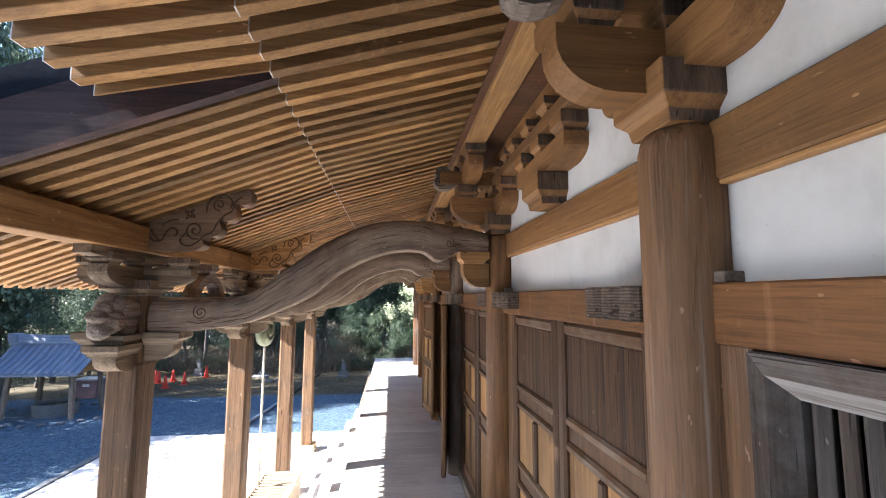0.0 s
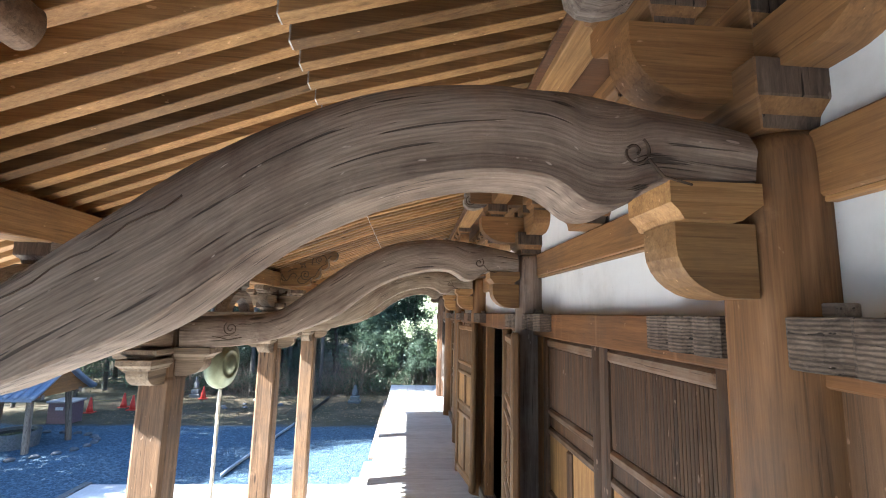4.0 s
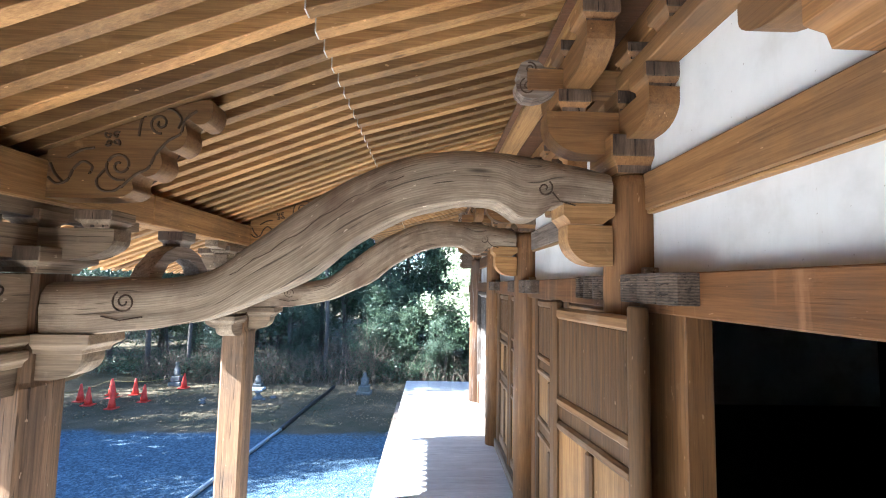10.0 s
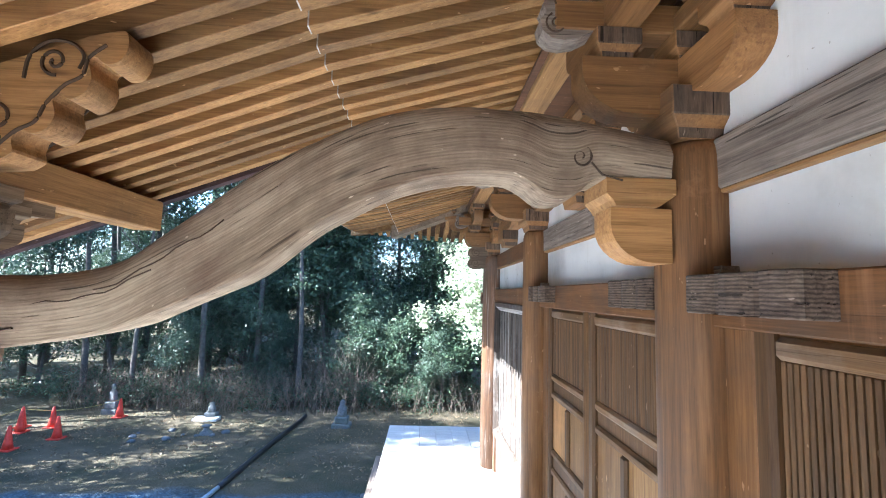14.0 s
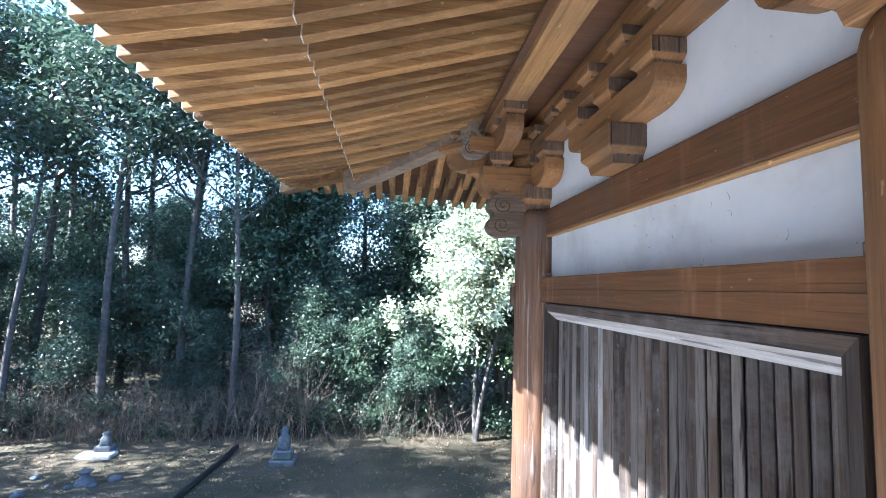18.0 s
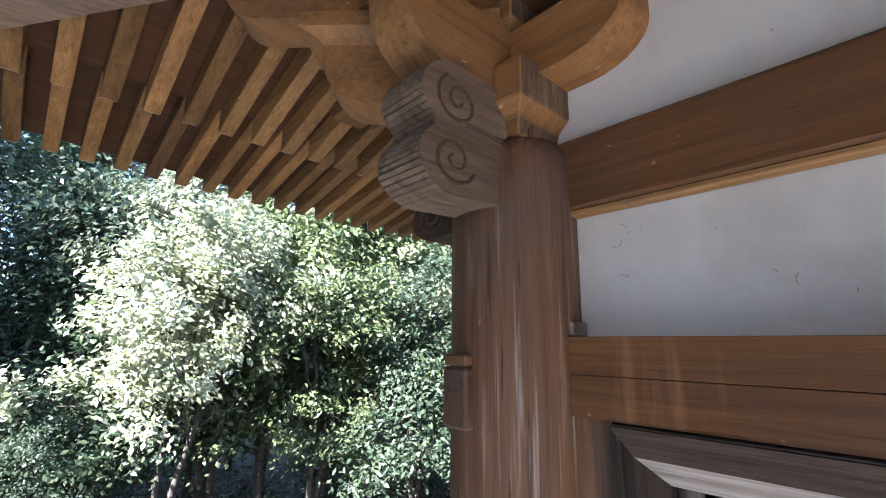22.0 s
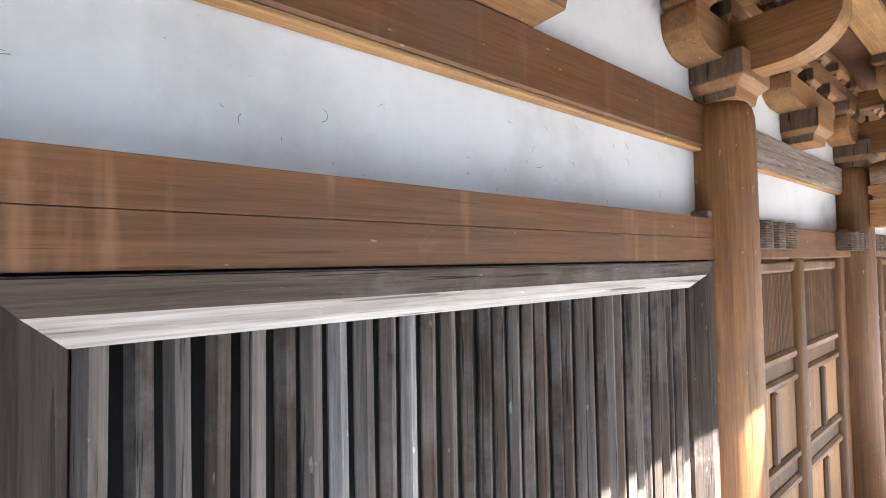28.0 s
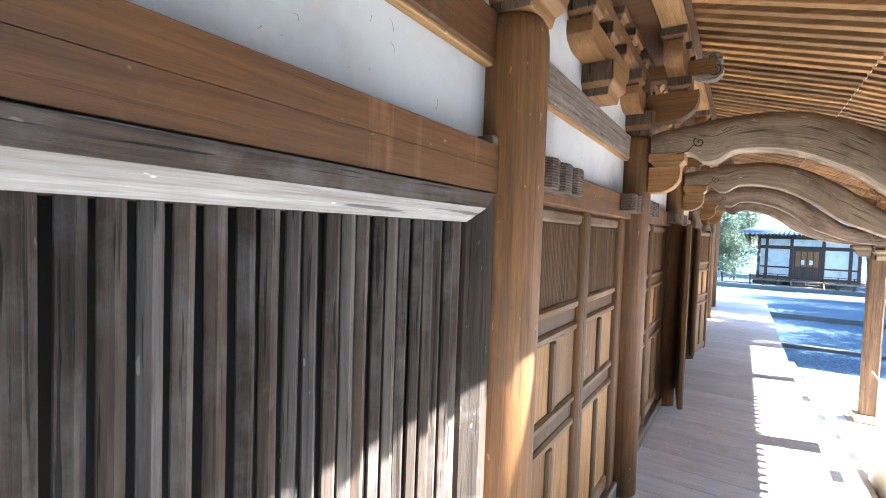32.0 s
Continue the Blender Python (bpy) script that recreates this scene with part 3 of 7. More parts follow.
def door_leaf(width, body, rails, label):
    """A panelled leaf, hinge edge at y = 0, running along +y, face towards -x."""
    leaf = thing("door_leaf", (0, 0, 0), label, "door", "hall door leaves")
    w = width
    t0, t1 = 0.0, 0.045
    z0, z1 = 0.10, 1.835
    part("hinge_stile", lathe([(0.034, z0), (0.036, z0 + 0.01), (0.036, z1 + 0.025), (0.032, z1 + 0.035)], (0.02, 0.036, 0), 14), body, leaf, smooth=True)
    part("stile", box((t0 - 0.006, t1), (w - 0.07, w), (z0, z1 + 0.035), 0.012), body, leaf)
    for za, zb in ((1.78, 1.835), (1.375, 1.42), (1.265, 1.31), (0.905, 0.95), (0.79, 0.835), (0.12, 0.21)):
        part("rail", box((t0, t1), (0.07, w - 0.07), (za, zb), 0.012), rails, leaf)
    bk = part("back_board", box((0.030, 0.040), (0.07, w - 0.07), (0.21, 1.78), 0), body, leaf)
    n = int((w - 0.14) / 0.0185)
    p = (w - 0.14) / n
    for i in range(n):
        part("reed", box((0.014, 0.036), (0.07 + i * p + 0.003, 0.07 + (i + 1) * p - 0.003), (1.42, 1.78), 0.0045), body, bk)
    part("narrow_panel", box((0.018, 0.029), (0.07, w - 0.07), (1.31, 1.375), 0), body, leaf)
    part("narrow_panel", box((0.018, 0.029), (0.07, w - 0.07), (0.835, 0.905), 0), body, leaf)
    for za, zb in ((0.95, 1.265), (0.21, 0.79)):
        part("muntin", box((t0, t1 - 0.006), (w / 2 - 0.028, w / 2 + 0.028), (za, zb), 0.010), body, leaf)
        for ya, yb in ((0.07, w / 2 - 0.028), (w / 2 + 0.028, w - 0.07)):
            part("panel", box((0.018, 0.029), (ya, yb), (za, zb), 0), honey["z"], leaf)
    return leaf


def upright(pts, z0, z1, bev=0.003):
    """A plan outline raised from z0 to z1."""
    b = bmesh.new()
    lo, hi = ([b.verts.new((x_, y_, z)) for x_, y_ in pts] for z in (z0, z1))
    b.faces.new(lo)
    b.faces.new(hi[::-1])
    n = len(pts)
    for i in range(n):
        b.faces.new((lo[i], hi[i], hi[(i + 1) % n], lo[(i + 1) % n]))
    if bev:
        bmesh.ops.bevel(b, geom=[e for e in b.edges if abs(e.verts[0].co.z - e.verts[1].co.z) < 1e-6], offset=bev, segments=1, affect="EDGES")
    return b


def pivot_block(y0, y1, near):
    """A hinge block with three rounded ribs on its face; near is its end by the column."""
    pts = [(0.924, y0), (0.924, y1)]
    n = 3
    w = (y1 - y0) / n
    for k in range(n):
        for q in range(5):
            a = math.pi * (0.1 + 0.8 * q / 4)
            pts.append((0.872 - 0.034 * math.sin(a), y1 - w * (k + 0.5) + w * 0.46 * math.cos(a)))
    return upright(pts, 1.882, 1.984)


hinge_wood = wood("hinge_block_wood", "y", (0.215, 0.16, 0.115), (0.055, 0.037, 0.025), vary=0.35, stain=0.5, stain_col=(0.10, 0.06, 0.05), relief=0.9, rough=0.85, cracks=0.8, along=0.16, rings=0.45, knots=0)
OPEN_X, OPEN_Y, OPEN_TURN = 0.82, 7.25, 8.0
leaves = {True: door_leaf(0.80, door_dark, door_dark_rail, "dark weathered panelled wooden door leaf with a reeded upper panel, closed"),
          False: door_leaf(0.80, door_wood, door_rail_wood, "brown panelled wooden door leaf with a reeded upper panel, closed")}
for bi, (a, b_) in enumerate(zip(COLS[1:6], COLS[2:7])):
    y0, y1 = a + CR, b_ - CR
    for yy, s in ((y0, 1), (y1, -1)):
        part("door_jamb", box((0.955, 1.05), sorted((yy - s * 0.055, yy + s * (0.08 if bi != 2 else 0.22))), (0, Z_LOW0 + 0.002), 0.005), column_dark if bi == 0 else column_wood, wall)
        ln = 0.36 if s < 0 else 0.30
        part("pivot_block", pivot_block(*sorted((yy - s * 0.05, yy + s * ln)), yy), hinge_wood, wall, "weathered scalloped hinge block")
    part("threshold", box((0.93, 1.07), (y0 - 0.05, y1 + 0.05), (0.0, 0.10), 0.006), grey["y"], wall)
    w = (y1 - y0 - 0.12) / 2
    sc = w / 0.80
    if bi != 2:
        m1 = Matrix.Translation((0.965, y0 + 0.06, 0)) @ Matrix.Diagonal((1, sc, 1, 1))
        m2 = Matrix.Translation((0.965, y0 + 0.06 + w, 0)) @ Matrix.Diagonal((1, sc, 1, 1))
        part("transom_board", box((0.985, 1.04), (y0 + 0.081, y1 - 0.081), (1.815, Z_LOW0 + 0.004), 0.003), brown["y"], wall)
    else:
        sc = 0.74 / 0.80
        m1 = Matrix.Translation((OPEN_X, y0 + y1 - OPEN_Y, 0)) @ Matrix.Rotation(radians(-OPEN_TURN), 4, "Z") @ Matrix.Diagonal((1, -sc, 1, 1))
        m2 = Matrix.Translation((OPEN_X, OPEN_Y, 0)) @ Matrix.Rotation(radians(OPEN_TURN), 4, "Z") @ Matrix.Diagonal((1, sc, 1, 1))
    for m in (m1, m2):
        cp = copy_thing(leaves[bi < 2], Matrix())
        cp.matrix_basis = m
        if bi == 2:
            cp["label"] = "brown panelled wooden door leaf, swung open on to the veranda"
for lf in leaves.values():
    for o in (*lf.children_recursive, lf):
        bpy.data.objects.remove(o)

# dark room behind the open doors
room = thing("interior_room", (4, 6, 0), "dark unlit hall interior seen through the open doors", "room", kind="structure")
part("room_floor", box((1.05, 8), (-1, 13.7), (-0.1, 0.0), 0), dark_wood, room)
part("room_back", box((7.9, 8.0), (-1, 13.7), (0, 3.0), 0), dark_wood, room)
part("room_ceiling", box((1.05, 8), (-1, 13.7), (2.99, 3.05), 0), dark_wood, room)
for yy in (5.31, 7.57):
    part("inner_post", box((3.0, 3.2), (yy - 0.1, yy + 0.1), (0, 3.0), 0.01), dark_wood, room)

# slatted windows of the end bays


pale_slat = wood("pale_grey_slat", "z", (0.30, 0.285, 0.27), (0.09, 0.08, 0.07), vary=0.35, stain=0.4, relief=0.8, rough=0.85, cracks=0.8, fine=1.3)
mid_slat = wood("grey_slat", "z", (0.165, 0.145, 0.128), (0.06, 0.048, 0.04), vary=0.35, stain=0.4, relief=0.8, rough=0.85, cracks=0.8, fine=1.3)
# near-black colour for the shade seen between the window bars
dark_gap = plain("slat_gap_shade", (0.012, 0.010, 0.008), 0.8)


def slat_window(y0, y1):
    win = thing("window_1" if y0 > 5 else "window_2", (0.97, (y0 + y1) / 2, 0.5), "weathered grey slatted timber window", "window", kind="structure")
    za, zb = 0.42, 1.838
    ya, yb = y0 + 0.06, y1 - 0.145          # inner opening
    zi, zj = za + 0.085, 1.755
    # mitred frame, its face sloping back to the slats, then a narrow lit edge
    for nm, o0, o1, i0, i1, mat in (
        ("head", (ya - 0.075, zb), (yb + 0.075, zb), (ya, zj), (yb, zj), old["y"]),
        ("sill", (ya - 0.075, za), (yb + 0.075, za), (ya, zi), (yb, zi), old["y"]),
        ("jamb", (ya - 0.075, za), (ya - 0.075, zb), (ya, zi), (ya, zj), old["z"]),
        ("jamb", (yb + 0.075, za), (yb + 0.075, zb), (yb, zi), (yb, zj), old["z"]),
    ):
        mid0, mid1 = [tuple(o + (i - o) * 0.5 for o, i in zip(p, q)) for p, q in ((o0, i0), (o1, i1))]
        b = bmesh.new()
        rows_ = [((0.918, o0), (0.918, o1)), ((0.922, mid0), (0.922, mid1)), ((0.964, i0), (0.964, i1)), ((1.06, i0), (1.06, i1)), ((1.06, o0), (1.06, o1))]
        q = [(b.verts.new((x_, *p)), b.verts.new((x1_, *p1))) for (x_, p), (x1_, p1) in rows_]
        for k in range(5):
            b.faces.new((q[k][0], q[k][1], q[(k + 1) % 5][1], q[(k + 1) % 5][0]))
        b.faces.new([v[0] for v in q][::-1])
        b.faces.new([v[1] for v in q])
        b.faces.ensure_lookup_table()
        # on the head this slope is coloured as if lit from below
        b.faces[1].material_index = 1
        part(nm, b, mat, win).data.materials.append(whitened if nm == "head" else mat)
    for p0, p1 in ((y0 - 0.06, ya - 0.076), (yb + 0.076, y1 + 0.05)):
        part("side_board", box((0.935, 1.05), (p0, p1), (0, 1.846), 0.003), column_dark if y0 < 5 else column_corner, win)
    part("head_board", box((0.923, 1.05), (ya - 0.075, yb + 0.075), (zb + 0.001, Z_LOW0 - 0.004), 0.0), old["y"], win)
    # square bars set cornerwise, one edge to the front
    rnd = random.Random(5)
    n = 34
    p = (yb - ya) / n
    bleached_bars, grey_bars = (23, 26), (6, 9, 11, 12, 17, 21, 25, 27, 29, 31, 33)
    for i in range(n):
        c = ya + (i + 0.5) * p + rnd.uniform(-0.0025, 0.0025)
        w = p * rnd.uniform(0.35, 0.40)
        dx, tw = w * rnd.uniform(0.85, 1.0), rnd.uniform(-0.16, 0.16)
        xc = 0.985 + rnd.uniform(-0.003, 0.003)
        e = 0.16
        sec = [(-1, -e), (-1, e), (-e, 1), (e, 1), (1, e), (1, -e), (e, -1), (-e, -1)]
        sec = [(u * math.cos(tw) - v * math.sin(tw), u * math.sin(tw) + v * math.cos(tw)) for u, v in sec]
        b = bmesh.new()
        rings_ = []
        bow, ph = rnd.uniform(-0.003, 0.003), rnd.uniform(0, 6.3)
        for k in range(7):
            zz = zi - 0.02 + (zj - zi + 0.04) * k / 6
            dy = bow * math.sin(k / 6 * math.pi) + 0.0012 * math.sin(zz * 5 + ph)
            rings_.append([b.verts.new((xc + u * dx, c + v * w + dy, zz)) for u, v in sec])
        for r0, r1 in zip(rings_, rings_[1:]):
            for k in range(8):
                b.faces.new((r0[k], r0[(k + 1) % 8], r1[(k + 1) % 8], r1[k]))
        b.faces.new(rings_[0])
        b.faces.new(rings_[-1])
        bmesh.ops.recalc_face_normals(b, faces=b.faces)
        part("slat", b, pale_slat if i in bleached_bars else mid_slat if i in grey_bars else old["z"], win)
    part("lower_boarding", box((0.96, 1.0), (ya - 0.075, yb + 0.075), (0, za), 0.003), old["z"], win)
    # added sheet that paints the unlit depth behind the bars
    part("inner_screen", box((1.16, 1.17), (y0, y1), (0, zb), 0), dark_gap, win)


slat_window(COLS[6] + CR + 0.02, COLS[7] - CR + 0.0)
slat_window(COLS[0] + CR, COLS[1] - CR)

# ---------------------------------------------------------------- brackets


def arm_profile(half, z0, z1, r):
    """A bracket arm seen from its side: flat top, rounded lower corners."""
    pts = [(-half, z1), (-half, z1 - 0.045)]
    for k in range(1, 8):
        a = math.pi / 2 * k / 7
        pts.append((-half + r * (1 - math.cos(a)), z1 - 0.045 - (z1 - 0.045 - z0) * math.sin(a)))
    return pts + [(-u, z) for u, z in reversed(pts)]


def bearing_block(cx, cy, z0, z1, half, bm=None, long=1.0):
    """A square block with a hollowed lower part."""
    zm = z0 + (z1 - z0) * 0.42
    b = bmesh.new()
    rings = []
    for h, z in ((half * 0.70, z0), (half * 0.76, z0 + (zm - z0) * 0.55), (half, zm), (half, z1)):
        rings.append([b.verts.new((cx + sx * h, cy + sy * (h + half * (long - 1)), z)) for sx, sy in ((-1, -1), (1, -1), (1, 1), (-1, 1))])
    for r0, r1 in zip(rings, rings[1:]):
        for k in range(4):
            b.faces.new((r0[k], r0[(k + 1) % 4], r1[(k + 1) % 4], r1[k]))
    b.faces.new(rings[0][::-1])
    b.faces.new(rings[-1])
    bmesh.ops.bevel(b, geom=b.edges[:], offset=0.003, segments=1, affect="EDGES")
    b.normal_update()
    for f in b.faces:
        f.material_index = 1 if abs(f.normal.y) > 0.9 else 0
    return join(bm, b)


def block(name, bm, parent, mat=None, label=""):
    """A bearing block with dark end grain on two sides."""
    o = part(name, bm, mat or brown["y"], parent, label)
    o.data.materials.append(end_grain)
    return o


def bracket_set(middle):
    s = thing("bracket_set", (CX, 0, Z_UP1), "stepped timber bracket set under the eaves, brown with greyed end grain", "bracket", "eaves brackets")
    wx = 0.93
    block("capital_block", bearing_block(CX - 0.01, 0, Z_UP1 + 0.001, 2.535, 0.118 if not middle else 0.098, long=1.05 if not middle else 1.3), s, label="greyed capital block")
    half = 0.31 if not middle else 0.36
    part("wall_arm", prism(arm_profile(half, 2.515 if not middle else 2.536, 2.645, 0.13), "x", wx - 0.055, wx + 0.055), brown["y"], s)
    for dy in (-half + 0.065, 0, half - 0.065):
        block("small_block", bearing_block(wx, dy, 2.645, 2.735, 0.068), s)
    if not middle:
        out = [(CX, 2.645), (0.58, 2.645), (0.58, 2.60)]
        for k in range(1, 8):
            a = math.pi / 2 * k / 7
            out.append((0.58 + 0.16 * (1 - math.cos(a)), 2.60 - 0.13 * math.sin(a)))
        out.append((CX, 2.47))
        part("outward_arm", prism(out, "y", -0.055, 0.055), brown["x"], s)
        block("small_block", bearing_block(PURLIN_X - 0.01, 0, 2.645, 2.735, 0.07), s)
        part("outer_arm", prism(arm_profile(0.33, 2.735, 2.865, 0.14), "x", PURLIN_X - 0.05, PURLIN_X + 0.05), brown["y"], s)
        for dy in (-0.265, 0, 0.265):
            block("small_block", bearing_block(PURLIN_X, dy, 2.865, 2.942, 0.07), s)
        # carved cloud nose on the tip
        cl = [(0.62, 2.735), (0.575, 2.71), (0.53, 2.70), (0.49, 2.705), (0.462, 2.73), (0.455, 2.765), (0.475, 2.79), (0.463, 2.815), (0.475, 2.85), (0.51, 2.868), (0.55, 2.86), (0.575, 2.835), (0.62, 2.832)]
        cn = part("cloud_nose", prism(cl, "y", -0.04, 0.04, 0.012), grey["x"], s, "weathered carved cloud nose")
        for sy in (-0.0412, 0.0412):
            for cx_, cz_, r_, fl in ((0.505, 2.752, 0.036, 1), (0.515, 2.828, 0.026, -1)):
                part("cloud_swirl", tube([(cx_ + r_ * (1 - 0.8 * k / 27) * math.cos(fl * k * 0.36 + 2), sy, cz_ + r_ * (1 - 0.8 * k / 27) * math.sin(fl * k * 0.36 + 2)) for k in range(28)], 0.0032, 5), cut_shade, cn)
        part("nose_arm", box((0.50, CX), (-0.045, 0.045), (2.735, 2.83), 0.005), brown["x"], s)
    for dy in (-0.42, -0.14, 0.14, 0.42):
        block("small_block", bearing_block(wx - 0.02, dy, 2.803, 2.868, 0.062), s)
    return s


sets = {False: bracket_set(False), True: bracket_set(True)}
for mid in (False, True):
    ys = COLS if not mid else [(a + b_) / 2 for a, b_ in zip(COLS, COLS[1:])]
    for yy in ys:
        if mid and yy > 12:
            yy += 0.03
        copy_thing(sets[mid], Matrix.Translation((CX, yy, Z_UP1)))
    for o in (*sets[mid].children_recursive, sets[mid]):
        bpy.data.objects.remove(o)

eaves = thing("ceiling", (0, 7, 2.7), "open timber eaves with close-set honey-coloured rafters", "eaves", kind="structure")
part("wall_plate", box((0.87, 0.99), (-2, 14.3), (2.737, 2.80), 0.005), brown["y"], eaves)
part("wall_plate", box((0.90, 0.99), (-2, 14.3), (2.87, 2.972), 0.005), brown["y"], eaves)
part("eave_purlin", box((PURLIN_X - 0.065, PURLIN_X + 0.065), (-2.2, NORTH_PURLIN + 0.3), (PURLIN_Z0, PURLIN_Z1), 0.006), honey["y"], eaves)
part("eave_purlin", box((PURLIN_X - 0.065, 7.0), (NORTH_PURLIN - 0.065, NORTH_PURLIN + 0.065), (PURLIN_Z0, PURLIN_Z1), 0.006), honey["x"], eaves)
part("soffit_board", box((PURLIN_X - 0.1, 1.0), (-2, 14.2), (2.975, 2.99), 0), board_wood, eaves)


def sloped(x0, z0, x1, z1, w, h, bev=0.003):
    """A bar from (x0, z0) to (x1, z1), both its underside, in the plane y = 0."""
    b = bmesh.new()
    for s in (-w / 2, w / 2):
        for x_, z_ in ((x0, z0), (x1, z1), (x1, z1 + h), (x0, z0 + h)):
            b.verts.new((x_, s, z_))
    b.verts.ensure_lookup_table()
    v = b.verts
    for f in ((0, 1, 2, 3), (7, 6, 5, 4), (0, 4, 5, 1), (1, 5, 6, 2), (2, 6, 7, 3), (3, 7, 4, 0)):
        b.faces.new([v[i] for i in f])
    bmesh.ops.bevel(b, geom=b.edges[:], offset=bev, segments=1, affect="EDGES")
    return b


RW, RH = 0.056, 0.105
HIP = COLS[7] + CX          # plan line x + y of the hip
base_slope = (PURLIN_Z1 - KIOI_Z) / (PURLIN_X - KIOI_X)
fly_z0 = KIOI_Z + 0.075
fly_slope = (fly_z0 - EAVE_Z) / (KIOI_X - EAVE_X)
porch_slope = (fly_z0 - PORCH_EAVE_Z) / (KIOI_X - PORCH_EAVE_X)


def base_z(x_):
    return PURLIN_Z1 + base_slope * (x_ - PURLIN_X)


def fly_z(x_):
    return fly_z0 + fly_slope * (x_ - KIOI_X)


def porch_z(x_):
    return fly_z0 + porch_slope * (x_ - KIOI_X)


def with_mat(me, mat):
    me.materials.append(mat)
    return me


base_me = with_mat(mesh_of("base_rafter", sloped(1.05, base_z(1.05), KIOI_X - 0.03, base_z(KIOI_X - 0.03), RW, RH)), honey["x"])
fly_me = with_mat(mesh_of("flying_rafter", sloped(KIOI_X + 0.05, fly_z(KIOI_X + 0.05), EAVE_X, EAVE_Z, RW, 0.080)), honey["x"])
white_tip = plain("white_tip_paint", (0.8, 0.79, 0.76))
tip_me = with_mat(mesh_of("rafter_tip", box((EAVE_X - 0.004, EAVE_X - 0.0005), (-RW / 2 + 0.002, RW / 2 - 0.002), (EAVE_Z + 0.002, EAVE_Z + 0.078), 0)), white_tip)
worn_white = speckle("worn_white_paint", (0.30, 0.24, 0.17), (0.66, 0.63, 0.58), 22, rough=0.8, relief=0.2)
END_X = KIOI_X - 0.03
end_me = with_mat(mesh_of("rafter_tip", box((END_X - 0.005, END_X - 0.0005), (-RW / 2 + 0.003, RW / 2 - 0.003), (base_z(END_X) + 0.003, base_z(END_X) + RH - 0.003), 0)), worn_white)
porch_me = with_mat(mesh_of("porch_rafter", sloped(KIOI_X + 0.05, porch_z(KIOI_X + 0.05), PORCH_EAVE_X, PORCH_EAVE_Z, RW, 0.088)), honey["x"])


def corner_lift(run):
    return max(0.0, run - 12.2) ** 2 * 0.0125


def rafter_pair(place, run, porch=False):
    """One base rafter and the flying rafter before it; run is how far along the eaves it lies."""
    top = HIP - run if run > COLS[7] else 1.05
    if top > KIOI_X:
        me = base_me if top >= 1.05 else with_mat(mesh_of("base_rafter", sloped(top, base_z(top), KIOI_X - 0.03, base_z(KIOI_X - 0.03), RW, RH)), honey["x"])
        part("base_rafter", me, None, eaves).matrix_basis = place
        part("rafter_tip", end_me, None, eaves).matrix_basis = place
    top = min(top, KIOI_X + 0.05)
    if porch:
        part("porch_rafter", porch_me, None, eaves).matrix_basis = place
        return
    if top > EAVE_X + 0.03:
        up = Matrix.Translation((0, 0, corner_lift(run)))
        me = fly_me if top >= KIOI_X + 0.05 else with_mat(mesh_of("flying_rafter", sloped(top, fly_z(top), EAVE_X, EAVE_Z, RW, 0.080)), honey["x"])
        part("flying_rafter", me, None, eaves).matrix_basis = up @ place
        part("rafter_tip", tip_me, None, eaves).matrix_basis = up @ place


yy = -2.6
while yy < NORTH_EAVE - 0.05:
    rafter_pair(Matrix.Translation((0, yy, 0)), yy, PORCH_Y0 < yy < PORCH_Y1)
    yy += PITCH
xx = CX - (NORTH_EAVE - COLS[7]) + 0.10
while xx < 4.2:
    run = COLS[7] + CX - xx
    rafter_pair(Matrix.Translation((xx, HIP, 0)) @ Matrix.Rotation(radians(-90), 4, "Z"), run)
    xx += PITCH


def board(pts, zf, t, name, mat):
    """A thin sheet over a plan outline, at the height that zf gives."""
    b = bmesh.new()
    lo = [b.verts.new((x_, y_, zf(x_, y_))) for x_, y_ in pts]
    hi = [b.verts.new((x_, y_, zf(x_, y_) + t)) for x_, y_ in pts]
    b.faces.new(lo)
    b.faces.new(hi[::-1])
    n = len(pts)
    for i in range(n):
        b.faces.new((lo[i], hi[i], hi[(i + 1) % n], lo[(i + 1) % n]))
    return part(name, b, mat, eaves)


K1, E1 = KIOI_X - 0.04, EAVE_X - 0.03
board([(3.5, -3), (K1, -3), (K1, HIP - K1), (CX, COLS[7]), (3.5, HIP - 3.5)], lambda x_, y_: base_z(x_) + RH + 0.001, 0.03, "rafter_board", board_wood)
board([(4.5, HIP - K1), (4.5, HIP - 3.5), (3.5, HIP - 3.5), (K1, HIP - K1)], lambda x_, y_: base_z(HIP - y_) + RH + 0.001, 0.03, "rafter_board", board_wood)
board([(K1 + 0.12, -3), (E1, -3), (E1, PORCH_Y0 - 0.05), (K1 + 0.12, PORCH_Y0 - 0.05)], lambda x_, y_: fly_z(x_) + 0.081, 0.03, "rafter_board", board_wood)
board([(K1 + 0.12, PORCH_Y0 - 0.05), (PORCH_EAVE_X - 0.04, PORCH_Y0 - 0.05), (PORCH_EAVE_X - 0.04, PORCH_Y1 + 0.03), (K1 + 0.12, PORCH_Y1 + 0.03)], lambda x_, y_: porch_z(x_) + 0.089, 0.03, "rafter_board", board_wood)
ys = [PORCH_Y1 + 0.03, 12.2, 12.9, 13.55, 14.2, 14.8, 15.2, HIP - E1]
for a, b_ in zip(ys, ys[1:]):
    ta, tb = min(K1 + 0.12, HIP - a), min(K1 + 0.12, HIP - b_)
    pts = [(ta, a), (E1, a), (E1, b_)] + ([(tb, b_)] if tb > E1 + 0.001 else [])
    board(pts, lambda x_, y_: fly_z(x_) + 0.081 + corner_lift(y_), 0.03, "rafter_board", board_wood)
